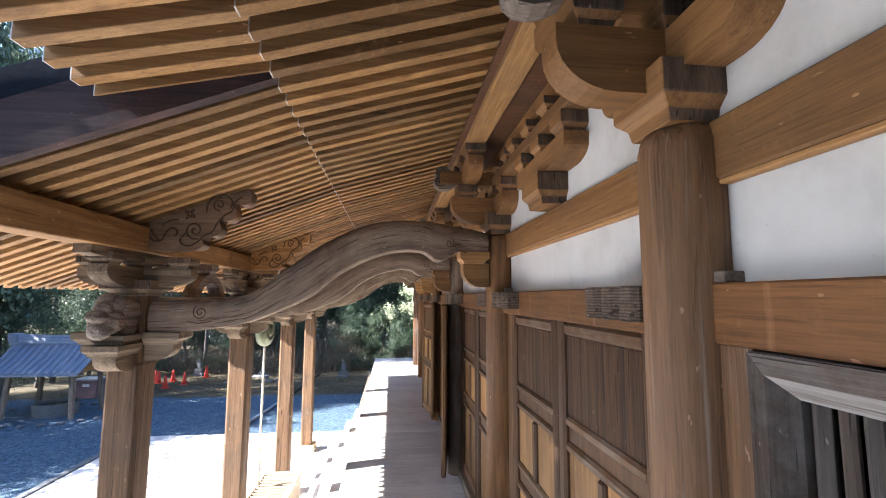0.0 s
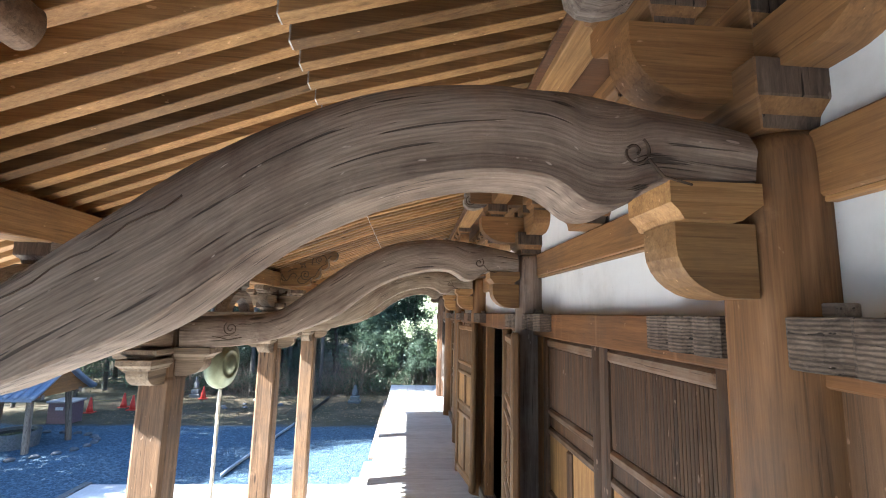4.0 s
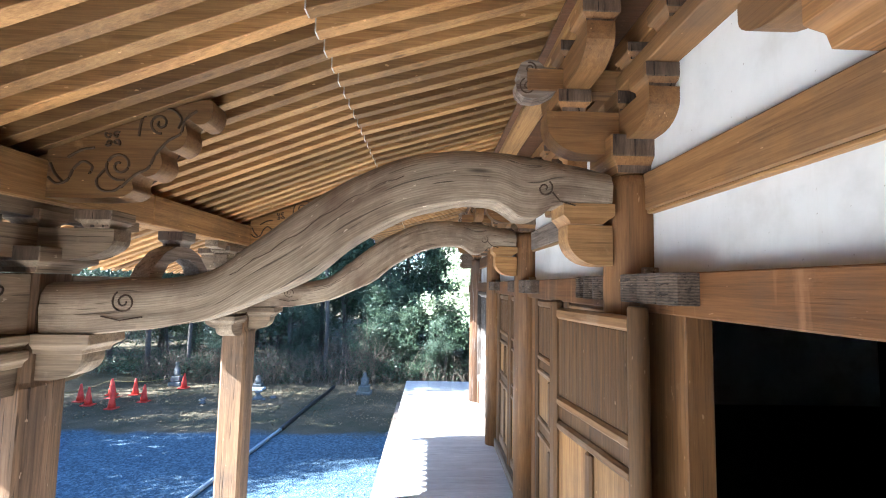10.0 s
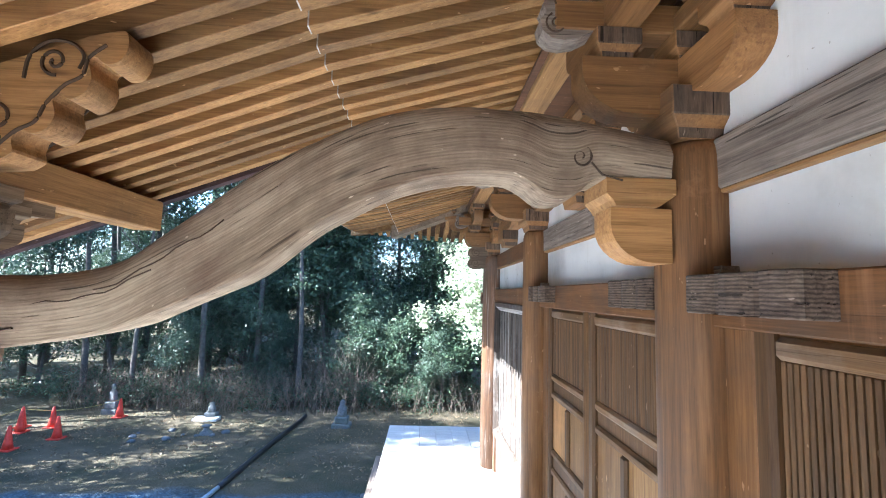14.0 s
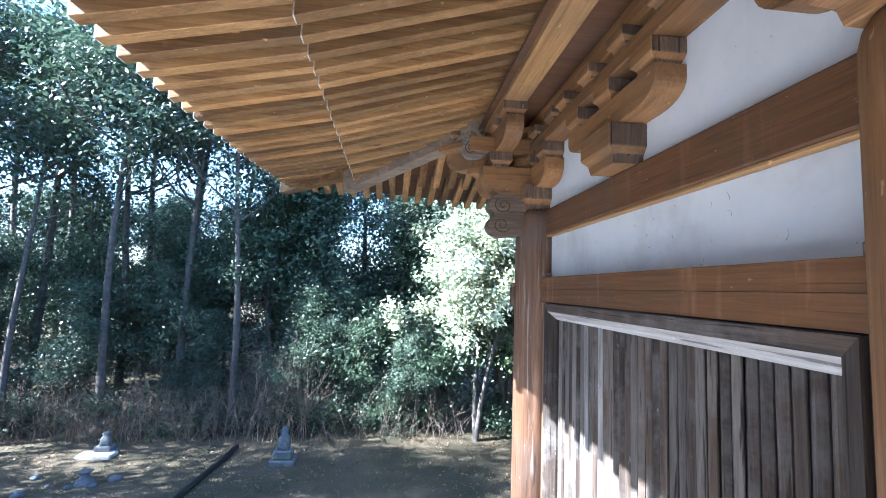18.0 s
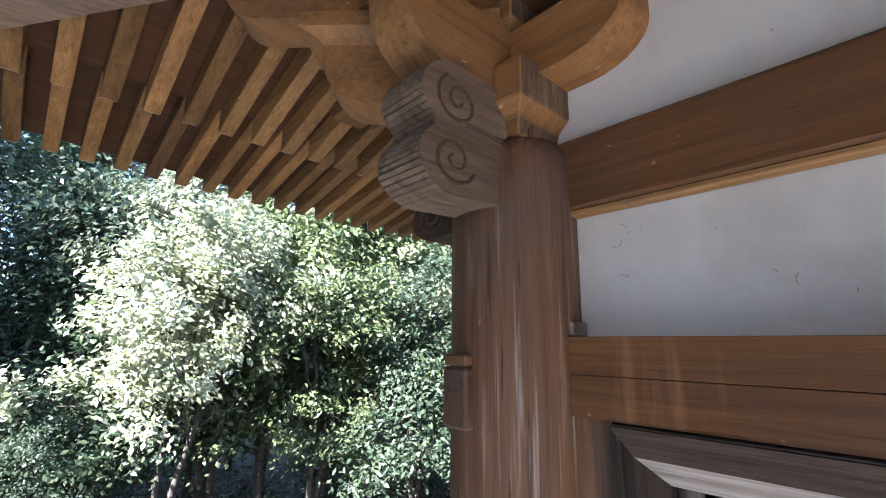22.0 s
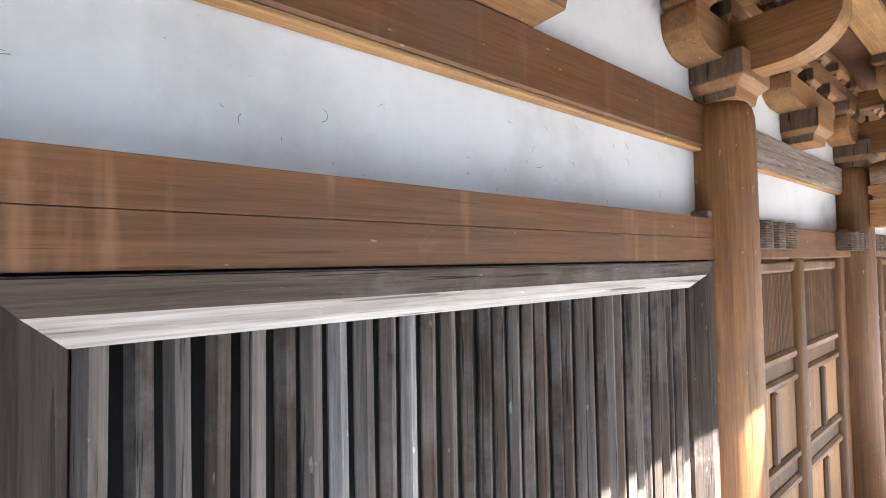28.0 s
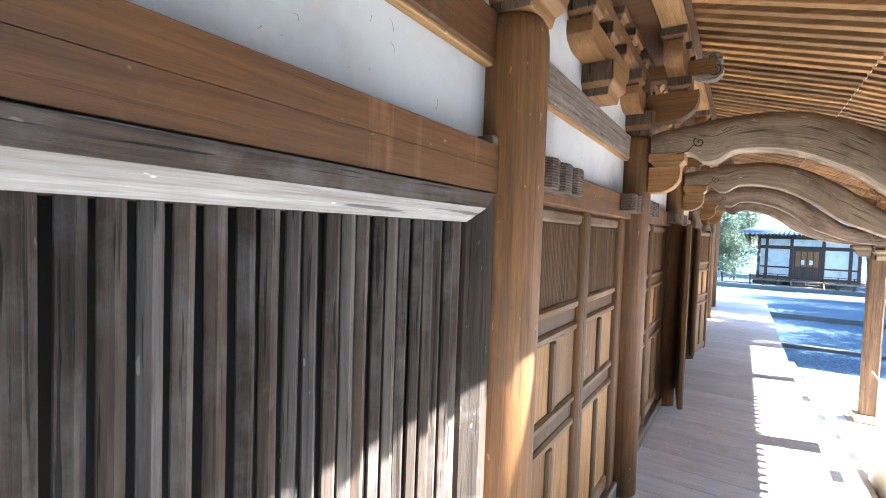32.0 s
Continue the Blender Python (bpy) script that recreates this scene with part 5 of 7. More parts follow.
def tabasami(yk):
    t_ = thing("carved_bracket_board", (-1.1, yk, 2.25), "weathered grey-brown board carved with cloud scrolls under the rafters" if yk == KCOLS[0] else "carved honey-coloured board with cloud scrolls under the rafters", "carving", "carved porch boards")
    top = [(x_, porch_z(x_) - 0.003) for x_ in (-1.38, -1.0, -0.86)]
    low = [(-0.80, porch_z(-0.80) - 0.012), (-0.765, 2.645), (-0.755, 2.60), (-0.775, 2.555), (-0.815, 2.545), (-0.845, 2.565), (-0.86, 2.545), (-0.85, 2.50), (-0.865, 2.455),
           (-0.905, 2.435), (-0.935, 2.455), (-0.95, 2.43), (-0.94, 2.385), (-0.96, 2.345), (-1.00, 2.33), (-1.03, 2.345), (-1.05, 2.31), (-1.045, 2.275), (-1.08, 2.25), (-1.20, 2.24), (-1.38, 2.24)]
    pts = top + spline(low[:-2], 4) + low[-2:]
    bd = part("board_body", prism(pts, "y", yk - 0.06, yk + 0.06, 0.008), carved_wood if yk == KCOLS[0] else honey["x"], t_)
    for s in (-1, 1):
        ysd = yk + s * 0.061
        lines_ = [spiral(-1.10, 2.372, 0.060, 1.6, ysd, -1, -1.2), spiral(-0.955, 2.545, 0.042, 1.4, ysd, -1, -1.4)]
        for ln in (((-1.155, 2.355), (-1.185, 2.31), (-1.165, 2.275), (-1.12, 2.27), (-1.09, 2.29)), ((-1.37, 2.32), (-1.335, 2.295), (-1.295, 2.31), (-1.275, 2.355), (-1.24, 2.385), (-1.205, 2.365), (-1.215, 2.335)),
                   ((-1.365, 2.375), (-1.345, 2.335), (-1.315, 2.305)), ((-1.30, 2.40), (-1.25, 2.43), (-1.20, 2.44)), ((-1.035, 2.49), (-1.025, 2.56), (-0.975, 2.605), (-0.91, 2.60), (-0.875, 2.565), (-0.885, 2.525)),
                   ((-1.09, 2.285), (-1.04, 2.335), (-0.99, 2.365), (-0.965, 2.42), (-0.92, 2.475), (-0.875, 2.505), (-0.86, 2.56), (-0.815, 2.60))):
            lines_.append(spline([(x_, ysd, z_) for x_, z_ in ln], 6))
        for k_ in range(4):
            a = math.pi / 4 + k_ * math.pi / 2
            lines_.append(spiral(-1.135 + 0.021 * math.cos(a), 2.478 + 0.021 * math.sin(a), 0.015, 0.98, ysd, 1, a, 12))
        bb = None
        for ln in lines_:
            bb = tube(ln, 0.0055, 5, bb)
        part("carved_scroll", bb, cut_shade, bd, "incised scrolls, their shade drawn in dark lines")


for yk in KCOLS:
    tabasami(yk)

# bearing under each curved beam at the hall
for yk in KCOLS:
    t_ = thing("beam_bearing", (0.8, yk, 2.03), "honey-coloured bearing block and rounded arm at the hall column", "bracket", "beam bearings")
    part("block", prism([(0.637, 2.215), (0.637, 2.2615), (0.84, 2.2615), (0.84, 2.215), (0.79, 2.180), (0.665, 2.180), (0.655, 2.197)], "y", yk - 0.092, yk + 0.092), honey["x"], t_)
    arm = [(0.84, 2.179), (0.660, 2.179), (0.660, 2.13)]
    for k_ in range(1, 8):
        a = math.pi / 2 * k_ / 7
        arm.append((0.66 + 0.13 * (1 - math.cos(a)), 2.13 - 0.11 * math.sin(a)))
    arm.append((0.84, 2.02))
    part("arm", prism(arm, "y", yk - 0.065, yk + 0.065), honey["x"], t_)

ridged = wood("ridged_weathered_wood", "x", (0.20, 0.145, 0.10), (0.075, 0.05, 0.034), vary=0.1, stain=0.4, relief=0.8, rough=0.85, fine=0.9, cracks=0.4, along=0.05, knots=0)
tenon_wood = wood("dark_tenon_wood", "z", (0.105, 0.060, 0.036), (0.040, 0.022, 0.013), vary=0.1, stain=0.5, relief=0.6, cracks=0.4, along=0.3, knots=0)
lobe_dark = wood("dark_lobe_wood", "x", (0.085, 0.052, 0.033), (0.036, 0.021, 0.013), vary=0.1, stain=0.5, stain_col=(0.05, 0.036, 0.027), relief=0.6, rough=0.8, cracks=0.4, knots=0)
# corner noses on the last column
for nm, rot_ in (("elephant_nose", 180), ("elephant_nose", 90)):
    t_ = thing(nm, (CX, COLS[7], 2.2), "weathered beam end carved as two scrolled lobes", "carving", "corner beam ends")
    pts = [(0.10, 2.235), (0.22, 2.228)]
    for c_, q0, q1, n_ in (((0.265, 2.303), -1.75, 0.95, 9), ((0.262, 2.452), -0.85, 1.9, 9)):
        for k_ in range(n_):
            a = q0 + (q1 - q0) * k_ / (n_ - 1)
            pts.append((c_[0] + 0.088 * math.cos(a), c_[1] + 0.080 * math.sin(a)))
    pts.append((0.10, 2.53))
    if rot_ == 180:
        fine_ = []
        for (u0, z0_), (u1, z1_) in zip(pts, pts[1:]):
            n_ = max(1, int(math.hypot(u1 - u0, z1_ - z0_) / 0.006))
            for q in range(n_):
                f_ = q / n_
                fine_.append((u0 + (u1 - u0) * f_, z0_ + (z1_ - z0_) * f_))
        pts = [(u_ + (0.0035 if k_ % 2 else -0.002) * (u_ > 0.2) + 0.004 * noise.noise((u_ * 20, z_ * 20, 1)), z_) for k_, (u_, z_) in enumerate(fine_)] + [pts[-1]]
    b = prism(pts, "y", -0.085, 0.085, 0.0 if rot_ == 180 else 0.012)
    scrolls = [tube(spiral(0.265 - dx_, z_, r_, 1.6, s, f_, a_), 0.004 if rot_ == 180 else 0.006, 6) for s in (-0.0865, 0.0865) for dx_, z_, r_, f_, a_ in ((0.01, 2.445, 0.06, -1, 1.0), (0, 2.305, 0.058, 1, 3.5))]
    m = Matrix.Translation((CX, COLS[7], 0)) @ Matrix.Rotation(radians(rot_), 4, "Z") @ Matrix.Diagonal((1, 0.72, 1, 1))
    if rot_ == 180:
        m = m @ Matrix.Translation((0, 0, 2.225)) @ Matrix.Diagonal((0.92, 1, 0.84, 1)) @ Matrix.Translation((0, 0, -2.225))
    if rot_ == 90:
        m = m @ Matrix.Translation((0, 0, 2.225)) @ Matrix.Diagonal((0.85, 0.8, 0.68, 1)) @ Matrix.Translation((0, 0, -2.225))
    for q in (b, *scrolls):
        bmesh.ops.transform(q, verts=q.verts, matrix=m)
    le = part("lobed_end", b, ridged if rot_ == 180 else lobe_dark, t_)
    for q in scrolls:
        part("scroll", q, cut_shade if rot_ == 180 else tenon_wood, le)
t_ = thing("tie_beam_tenon", (0.8, COLS[7], 1.85), "dark weathered tenon end on the corner column", "tenon")
TY0, TY1 = COLS[7] - 0.005, COLS[7] + 0.06
tn = part("tenon", box((0.788, 0.83), (TY0, TY1), (1.815, 1.927), 0.006), tenon_wood, t_)
arc = [Vector((0.788, (TY0 + TY1) / 2 + 0.022 * math.cos(a_ / 8 * math.pi), 1.902 - 0.022 * math.sin(a_ / 8 * math.pi))) for a_ in range(9)]
part("carved_arc", tube(arc, 0.0028, 6), cut_shade, tn)
part("wedge", box((0.79, 0.83), (TY0 + 0.004, TY1 - 0.002), (1.928, 1.95), 0.004), column_corner, t_)

# gong and ropes
gong = thing("temple_gong", (-1.46, 6.27, 1.3), "green-bronze flat temple gong hanging from the porch purlin", "gong")
prof = [(0.02, -0.085), (0.07, -0.085), (0.075, -0.075), (0.12, -0.07), (0.125, -0.078), (0.15, -0.074), (0.155, -0.062), (0.225, -0.045), (0.24, -0.02), (0.245, 0.0),
        (0.24, 0.02), (0.225, 0.045), (0.155, 0.062), (0.15, 0.074), (0.125, 0.078), (0.12, 0.07), (0.075, 0.075), (0.07, 0.085), (0.02, 0.085)]
prof = [(r_ * 0.84, h_) for r_, h_ in prof]
b = lathe(prof, (0, 0, 0), 48, "x")
GONG_Z = 1.505
mg = Matrix.Translation((-1.46, 6.27, GONG_Z)) @ Matrix.Rotation(radians(-10), 4, "Z")
bmesh.ops.transform(b, verts=b.verts, matrix=mg)
gb = part("gong_body", b, bronze, gong, smooth=True)
for s in (-1, 1):
    b1 = lathe([(0.012, -0.02), (0.035, -0.02), (0.035, 0.02), (0.012, 0.02)], (0, s * 0.13, 0.17), 12, "x")
    bmesh.ops.transform(b1, verts=b1.verts, matrix=mg)
    part("ear", b1, bronze, gb)
cord = None
for s in (-1, 1):
    p0 = mg @ Vector((0, s * 0.13, 0.17))
    cord = tube([p0, (-1.46 + 0.0, 6.27 + s * 0.09, 2.22)], 0.006, 6, cord)
part("hanging_cord", cord, black_mat, gong)


def twisted_rope(pts, r, turns, bm=None):
    n = len(pts)
    for s in range(3):
        line = []
        for i, p in enumerate(pts):
            a = turns * 2 * math.pi * i / (n - 1) + s * 2 * math.pi / 3
            line.append((p[0] + r * 0.55 * math.cos(a), p[1] + r * 0.55 * math.sin(a), p[2]))
        bm = tube(line, r * 0.6, 6, bm)
    return bm


rope = part("bell_rope", twisted_rope([(-1.46, 6.27, 1.297 - 2.1 * k_ / 120) for k_ in range(121)], 0.016, 45), rope_mat, smooth=True)
tagged(rope, "pale twisted pull rope hanging below the gong", "rope")
loop = [(KX + 0.095 * math.cos(a), 6.42 + 0.012 * math.sin(a * 2), 2.30 + 0.108 * math.sin(a)) for a in (2 * math.pi * k_ / 60 for k_ in range(61))]
rp2 = part("purlin_rope", twisted_rope(loop, 0.016, 16), rope_mat, smooth=True)
tagged(rp2, "thick twisted straw rope looped round the porch purlin", "rope")

# diagonal bracket arm under the hip rafter
t_ = thing("corner_bracket", (CX, COLS[7], 2.5), "diagonal timber bracket arm carrying the hip rafter", "bracket")
d45 = (-math.sqrt(0.5), math.sqrt(0.5))
part("lower_arm", boat((CX, COLS[7]), d45, 2.50, 2.70, 0.44, 0.055), brown["x"], t_)
part("upper_arm", boat((CX, COLS[7]), d45, 2.72, 2.90, 0.70, 0.055), brown["x"], t_)
for k_, r_ in enumerate((0.30, 0.62)):
    block("small_block", bearing_block(CX + d45[0] * r_, COLS[7] + d45[1] * r_, (2.712, 2.942)[k_], (2.79, 3.0)[k_], 0.075), t_)

# ---------------------------------------------------------------- plants


def tubes(lines, seg, name, mat):
    """Many round tapering bars in one mesh; lines holds (points, first radius, last radius)."""
    vs, fs = [], []
    for pts, r0, r1 in lines:
        n = len(pts)
        base = len(vs)
        for i, p in enumerate(pts):
            p = Vector(p)
            d = (Vector(pts[min(i + 1, n - 1)]) - Vector(pts[max(i - 1, 0)])).normalized()
            side = d.cross(Vector((0, 0, 1)) if abs(d.z) < 0.9 else Vector((1, 0, 0))).normalized()
            up = side.cross(d)
            r = r0 + (r1 - r0) * i / (n - 1)
            for k in range(seg):
                a = 2 * math.pi * k / seg
                vs.append(p + (side * math.cos(a) + up * math.sin(a)) * r)
        for i in range(n - 1):
            for k in range(seg):
                a, b_ = base + i * seg + k, base + i * seg + (k + 1) % seg
                fs.append((a, b_, b_ + seg, a + seg))
    me = bpy.data.meshes.new(name)
    me.from_pydata([tuple(v) for v in vs], [], fs)
    me.materials.append(mat)
    me.polygons.foreach_set("use_smooth", [True] * len(me.polygons))
    return me


def foliage(seed, clumps, per, spread, leaf, mat, name="crown", face=0.0):
    """Leaves scattered round clump centres (x, y, z, size)."""
    rng = np.random.default_rng(seed)
    c = np.repeat(np.array([q[:3] for q in clumps]), per, axis=0)
    sz = np.repeat(np.array([q[3] for q in clumps]), per)[:, None]
    n = len(c)
    p = c + rng.normal(0, 1, (n, 3)) * sz * spread * np.array([1, 1, 0.75])
    ax = p * np.array([1, 1, 0.0])
    if p[:, :2].std() > 4:
        ax *= 0
    nrm = rng.normal(0, 0.55, (n, 3)) + np.array([0, 0, 0.75]) + ax / (np.linalg.norm(ax, axis=1, keepdims=True) + 0.3) * 0.7
    nrm += face * np.array([-1.0, -0.4, 0.6])
    nrm /= np.linalg.norm(nrm, axis=1, keepdims=True)
    u = np.cross(nrm, rng.normal(0, 1, (n, 3)))
    u /= np.linalg.norm(u, axis=1, keepdims=True)
    v = np.cross(nrm, u)
    L = leaf * rng.uniform(0.7, 1.3, (n, 1))
    quad = np.stack([p - u * L * 0.5, p + v * L * 0.24 + nrm * L * 0.06, p + u * L * 0.5, p - v * L * 0.24 + nrm * L * 0.06], axis=1).reshape(-1, 3)
    me = bpy.data.meshes.new(name)
    me.vertices.add(4 * n)
    me.vertices.foreach_set("co", quad.astype(np.float32).ravel())
    me.loops.add(4 * n)
    me.loops.foreach_set("vertex_index", np.arange(4 * n, dtype=np.int32))
    me.polygons.add(n)
    me.polygons.foreach_set("loop_start", np.arange(0, 4 * n, 4, dtype=np.int32))
    me.update(calc_edges=True)
    me.materials.append(mat)
    return me


def grow(rnd, p, d, length, r, depth, out, tips, bend=0.25, kids=(3, 5), lift=0.12):
    """A limb that forks; adds its lines to out and its ends to tips."""
    pts = [tuple(p)]
    q, dd = Vector(p), Vector(d)
    n = 5
    for i in range(n):
        dd = (dd + Vector((rnd.uniform(-bend, bend), rnd.uniform(-bend, bend), rnd.uniform(-bend, bend) * 0.6 + lift))).normalized()
        q = q + dd * (length / n)
        pts.append(tuple(q))
    out.append((pts, r, r * 0.45 if depth else r * 0.25))
    if depth == 0:
        tips.append((q.x, q.y, q.z))
        return
    for i in range(rnd.randint(*kids)):
        k = rnd.randint(2, n)
        s = Vector((rnd.uniform(-1, 1), rnd.uniform(-1, 1), rnd.uniform(-0.3, 0.9))).normalized()
        nd = (dd * 0.6 + s).normalized()
        grow(rnd, pts[k], nd, length * rnd.uniform(0.45, 0.7), r * 0.5, depth - 1, out, tips, bend, kids, lift)


def tree_model(seed, height, radius, low, leaves, leaf, mat, trunk_r, bark_mat=None, sparse=1.0, stems=1, tuft=0.135, face=0.0):
    """Trunk and crown meshes of one tree, its foot at the origin."""
    rnd = random.Random(seed)
    lines, tips = [], []
    for s in range(stems):
        lean = (rnd.uniform(-0.045, 0.045) * stems ** 2, rnd.uniform(-0.045, 0.045) * stems ** 2)
        top = height * rnd.uniform(0.85, 0.95)
        pts = [(lean[0] * top * t ** 1.3 + 0.06 * math.sin(7 * t + seed), lean[1] * top * t ** 1.3 + 0.06 * math.cos(5 * t + seed), -0.3 + (top + 0.3) * t) for t in (k / 9 for k in range(10))]
        lines.append((pts, trunk_r, trunk_r * 0.25))
        for i in range(int(9 * sparse) + 3):
            t = rnd.uniform(low, 0.97)
            k = min(8, int(t * 9))
            f = t * 9 - k
            p = Vector(pts[k]).lerp(Vector(pts[k + 1]), f)
            a = rnd.uniform(0, 2 * math.pi)
            rr = radius * (1 - 0.55 * ((t - low) / (1 - low))) * rnd.uniform(0.6, 1.1)
            grow(rnd, p, Vector((math.cos(a), math.sin(a), rnd.uniform(0.1, 0.6))).normalized(), rr * 0.8, trunk_r * 0.32, 1, lines, tips, kids=(3, 4))
    clumps = []
    for x_, y_, z_ in tips:
        for k in range(2):
            clumps.append((x_ + rnd.gauss(0, 0.16) * radius, y_ + rnd.gauss(0, 0.16) * radius, z_ + rnd.gauss(0, 0.1) * radius, rnd.uniform(0.55, 1.2)))
    per = max(8, int(leaves / len(clumps)))
    return tubes(lines, 7, "trunk", bark_mat or bark), foliage(seed, clumps, per, tuft * radius, leaf, mat, face=face)


def plant(model, x, y, size=1.0, turn=0.0, name="tree", label="", category="tree", group="", z=None, tall=1.0):
    trunk, crown = model
    z = ground_height(x, min(y, 36)) if z is None else z
    t_ = thing(name, (x, y, z), label, category, group)
    m = Matrix.Translation((x, y, z)) @ Matrix.Rotation(turn, 4, "Z") @ Matrix.Diagonal((size, size, size * tall, 1))
    part("trunk", trunk, None, t_).matrix_basis = m
    part("crown", crown, None, t_).matrix_basis = m
    return t_


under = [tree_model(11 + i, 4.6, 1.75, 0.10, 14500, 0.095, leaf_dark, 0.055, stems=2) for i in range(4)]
mixed = [tree_model(41 + i, 4.6, 1.75, 0.25, 17000, 0.098, leaf_half_lit, 0.06, stems=2, tuft=0.10) for i in range(2)]
bright = [tree_model(31 + i, 4.6, 1.75, 0.42, 24000, 0.092, leaf_sunlit, 0.06, stems=2, tuft=0.085, face=0.6) for i in range(2)]
tall_t = [tree_model(51 + i, 11.0, 2.2, 0.5, 3900, 0.15, leaf_dark, 0.10, sparse=1.2) for i in range(3)]
rnd = random.Random(77)
UNDER = "dark glossy evergreen tree at the edge of the woods"
TALL = "tall thin-trunked tree with a sparse high crown"
# woods along the north side
for i, (x, y, sz) in enumerate(((-13.2, 21.8, 0.9), (-11.2, 22.4, 1.0), (-9.3, 22.6, 0.8), (-7.2, 22.3, 0.62), (-5.6, 23.4, 0.95), (-4.4, 22.2, 0.5), (-3.0, 23.2, 1.1), (-1.2, 23.6, 1.25), (0.3, 22.9, 1.2),
                                (1.6, 23.4, 1.35), (-1.1, 22.3, 0.6), (-2.2, 22.4, 0.7), (2.9, 22.6, 1.2), (4.6, 23.6, 1.3), (6.4, 22.4, 1.2), (8.2, 21.2, 1.2), (-8.2, 24.6, 1.2),
                                (-11, 25.2, 0.8), (-5.0, 25.6, 0.9), (-2.2, 25.4, 1.3), (1.0, 25.6, 1.5), (4.0, 25.8, 1.5), (-14.5, 24.5, 0.9), (10.0, 19.4, 1.2), (11.5, 22, 1.4), (-7.0, 26.5, 0.9), (-10.5, 27, 0.9), (0, 28, 1.6), (7.5, 25.0, 1.5))):
    plant(under[i % 4], x, y, sz, rnd.uniform(0, 6.3), label=UNDER, group="understorey trees", tall=rnd.uniform(0.9, 1.15))
for i, (x, y, sz) in enumerate(((-12.6, 23.4, 1.1), (-11.9, 21.7, 0.95), (-10.4, 24.0, 1.1), (-9.7, 22.0, 1.0), (-8.9, 23.4, 1.15), (-8.0, 21.6, 0.8), (-7.0, 23.8, 1.1), (-6.3, 21.9, 1.0), (-5.9, 24.8, 1.1), (-4.9, 22.5, 1.05), (-4.2, 23.9, 1.0),
                                (-3.5, 21.9, 0.9), (-3.4, 25.0, 1.1), (-2.6, 24.2, 0.95), (-13.6, 25.5, 1.2), (-0.8, 25.4, 1.0), (1.8, 25.0, 1.05), (4.4, 25.2, 1.0), (-7.6, 26.2, 1.2), (-10, 26.5, 1.2), (-15.5, 22.5, 1.1), (-12.2, 27, 1.2), (7.0, 24.2, 1.1))):
    plant(tall_t[i % 3], x, y, sz, rnd.uniform(0, 6.3), label=TALL, group="tall trees")
for i, (x, y, sz) in enumerate(((-14.5, 29, 1.15), (-12.4, 29.4, 1.2), (-10.2, 28.8, 1.1), (-8.2, 29.4, 1.2), (-6.2, 28.6, 1.15), (-4.2, 29.2, 1.2), (-2.4, 28.2, 1.25), (-16.5, 27.5, 1.2), (-9.2, 31, 1.3), (-13.4, 31.5, 1.3), (-5.2, 31.4, 1.3), (-16, 24, 1.0), (-17, 21, 1.0))):
    plant(under[i % 4], x, y, sz, rnd.uniform(0, 6.3), label=UNDER, group="understorey trees")
# woods west and south-west, beyond the wash basin
for i, (x, y, sz) in enumerate(((-12.4, 14.6, 1.15), (-14.2, 13.4, 1.2), (-13.0, 16.0, 1.15), (-12.8, 19.4, 1.1), (-15.8, 17.8, 1.25),
                                (-18.0, 7.0, 0.95), (-19.0, 3.5, 0.95), (-18.5, 0.0, 0.9), (-19.5, -4, 0.95), (-17, -9.5, 1.1), (-16.5, -13, 1.15), (-17.5, -17, 1.2), (-16.5, -21, 1.2), (-18, -25, 1.25))):
    plant(tall_t[i % 3], x, y, sz, rnd.uniform(0, 6.3), label=TALL, group="tall trees")
for i, (x, y, sz) in enumerate(((-13.0, 12.6, 0.9), (-12.6, 14.4, 1.0), (-12.2, 16.4, 0.9), (-12.4, 18.2, 1.0), (-12.0, 20.4, 0.9), (-15.0, 12.5, 1.1), (-16.0, 9.4, 1.2), (-16.4, 6.4, 1.2), (-17.0, 3.0, 1.2),
                                (-17.6, 14.5, 1.1), (-18.0, 18, 1.1))):
    plant(under[i % 4], x, y, sz, rnd.uniform(0, 6.3), label=UNDER, group="understorey trees")
# extra trees, mostly out of view, placed for the shade they cast
for i, (x, y, sz, tl) in enumerate(((-12.6, 15.6, 1.3, 1.9), (-11.8, 12.1, 1.3, 2.2), (-11.6, 11.5, 1.25, 2.1), (-12.4, -4.3, 1.3, 2.3), (-13.2, -6.2, 1.3, 2.3), (-12.6, 12.8, 1.3, 2.3), (-14.2, 7.8, 1.6, 1.0), (-13.0, 10.4, 1.5, 1.0), (-13.5, -8.5, 2.0, 1.0), (-13, -12, 1.9, 1.1), (-13.6, -15.5, 2.0, 1.0), (-12.8, -19, 2.0, 1.0), (-13.4, -23, 2.1, 1.0))):
    plant(under[i % 4], x, y, sz, rnd.uniform(0, 6.3), label=UNDER, group="understorey trees", tall=tl)
# unseen tree added to keep the sun off the southern doors
plant(tree_model(71, 15.6, 1.5, 0.80, 9500, 0.17, leaf_dark, 0.12), -13.5, -1.9, label=TALL, group="tall trees")
# sunlit trees beyond the north-east corner
SUNNY = "sunlit broad-leaved evergreen tree with glossy leaves"
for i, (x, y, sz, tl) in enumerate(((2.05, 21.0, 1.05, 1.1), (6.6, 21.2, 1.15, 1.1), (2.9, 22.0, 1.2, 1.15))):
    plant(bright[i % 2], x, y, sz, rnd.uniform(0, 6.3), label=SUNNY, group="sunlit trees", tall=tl)
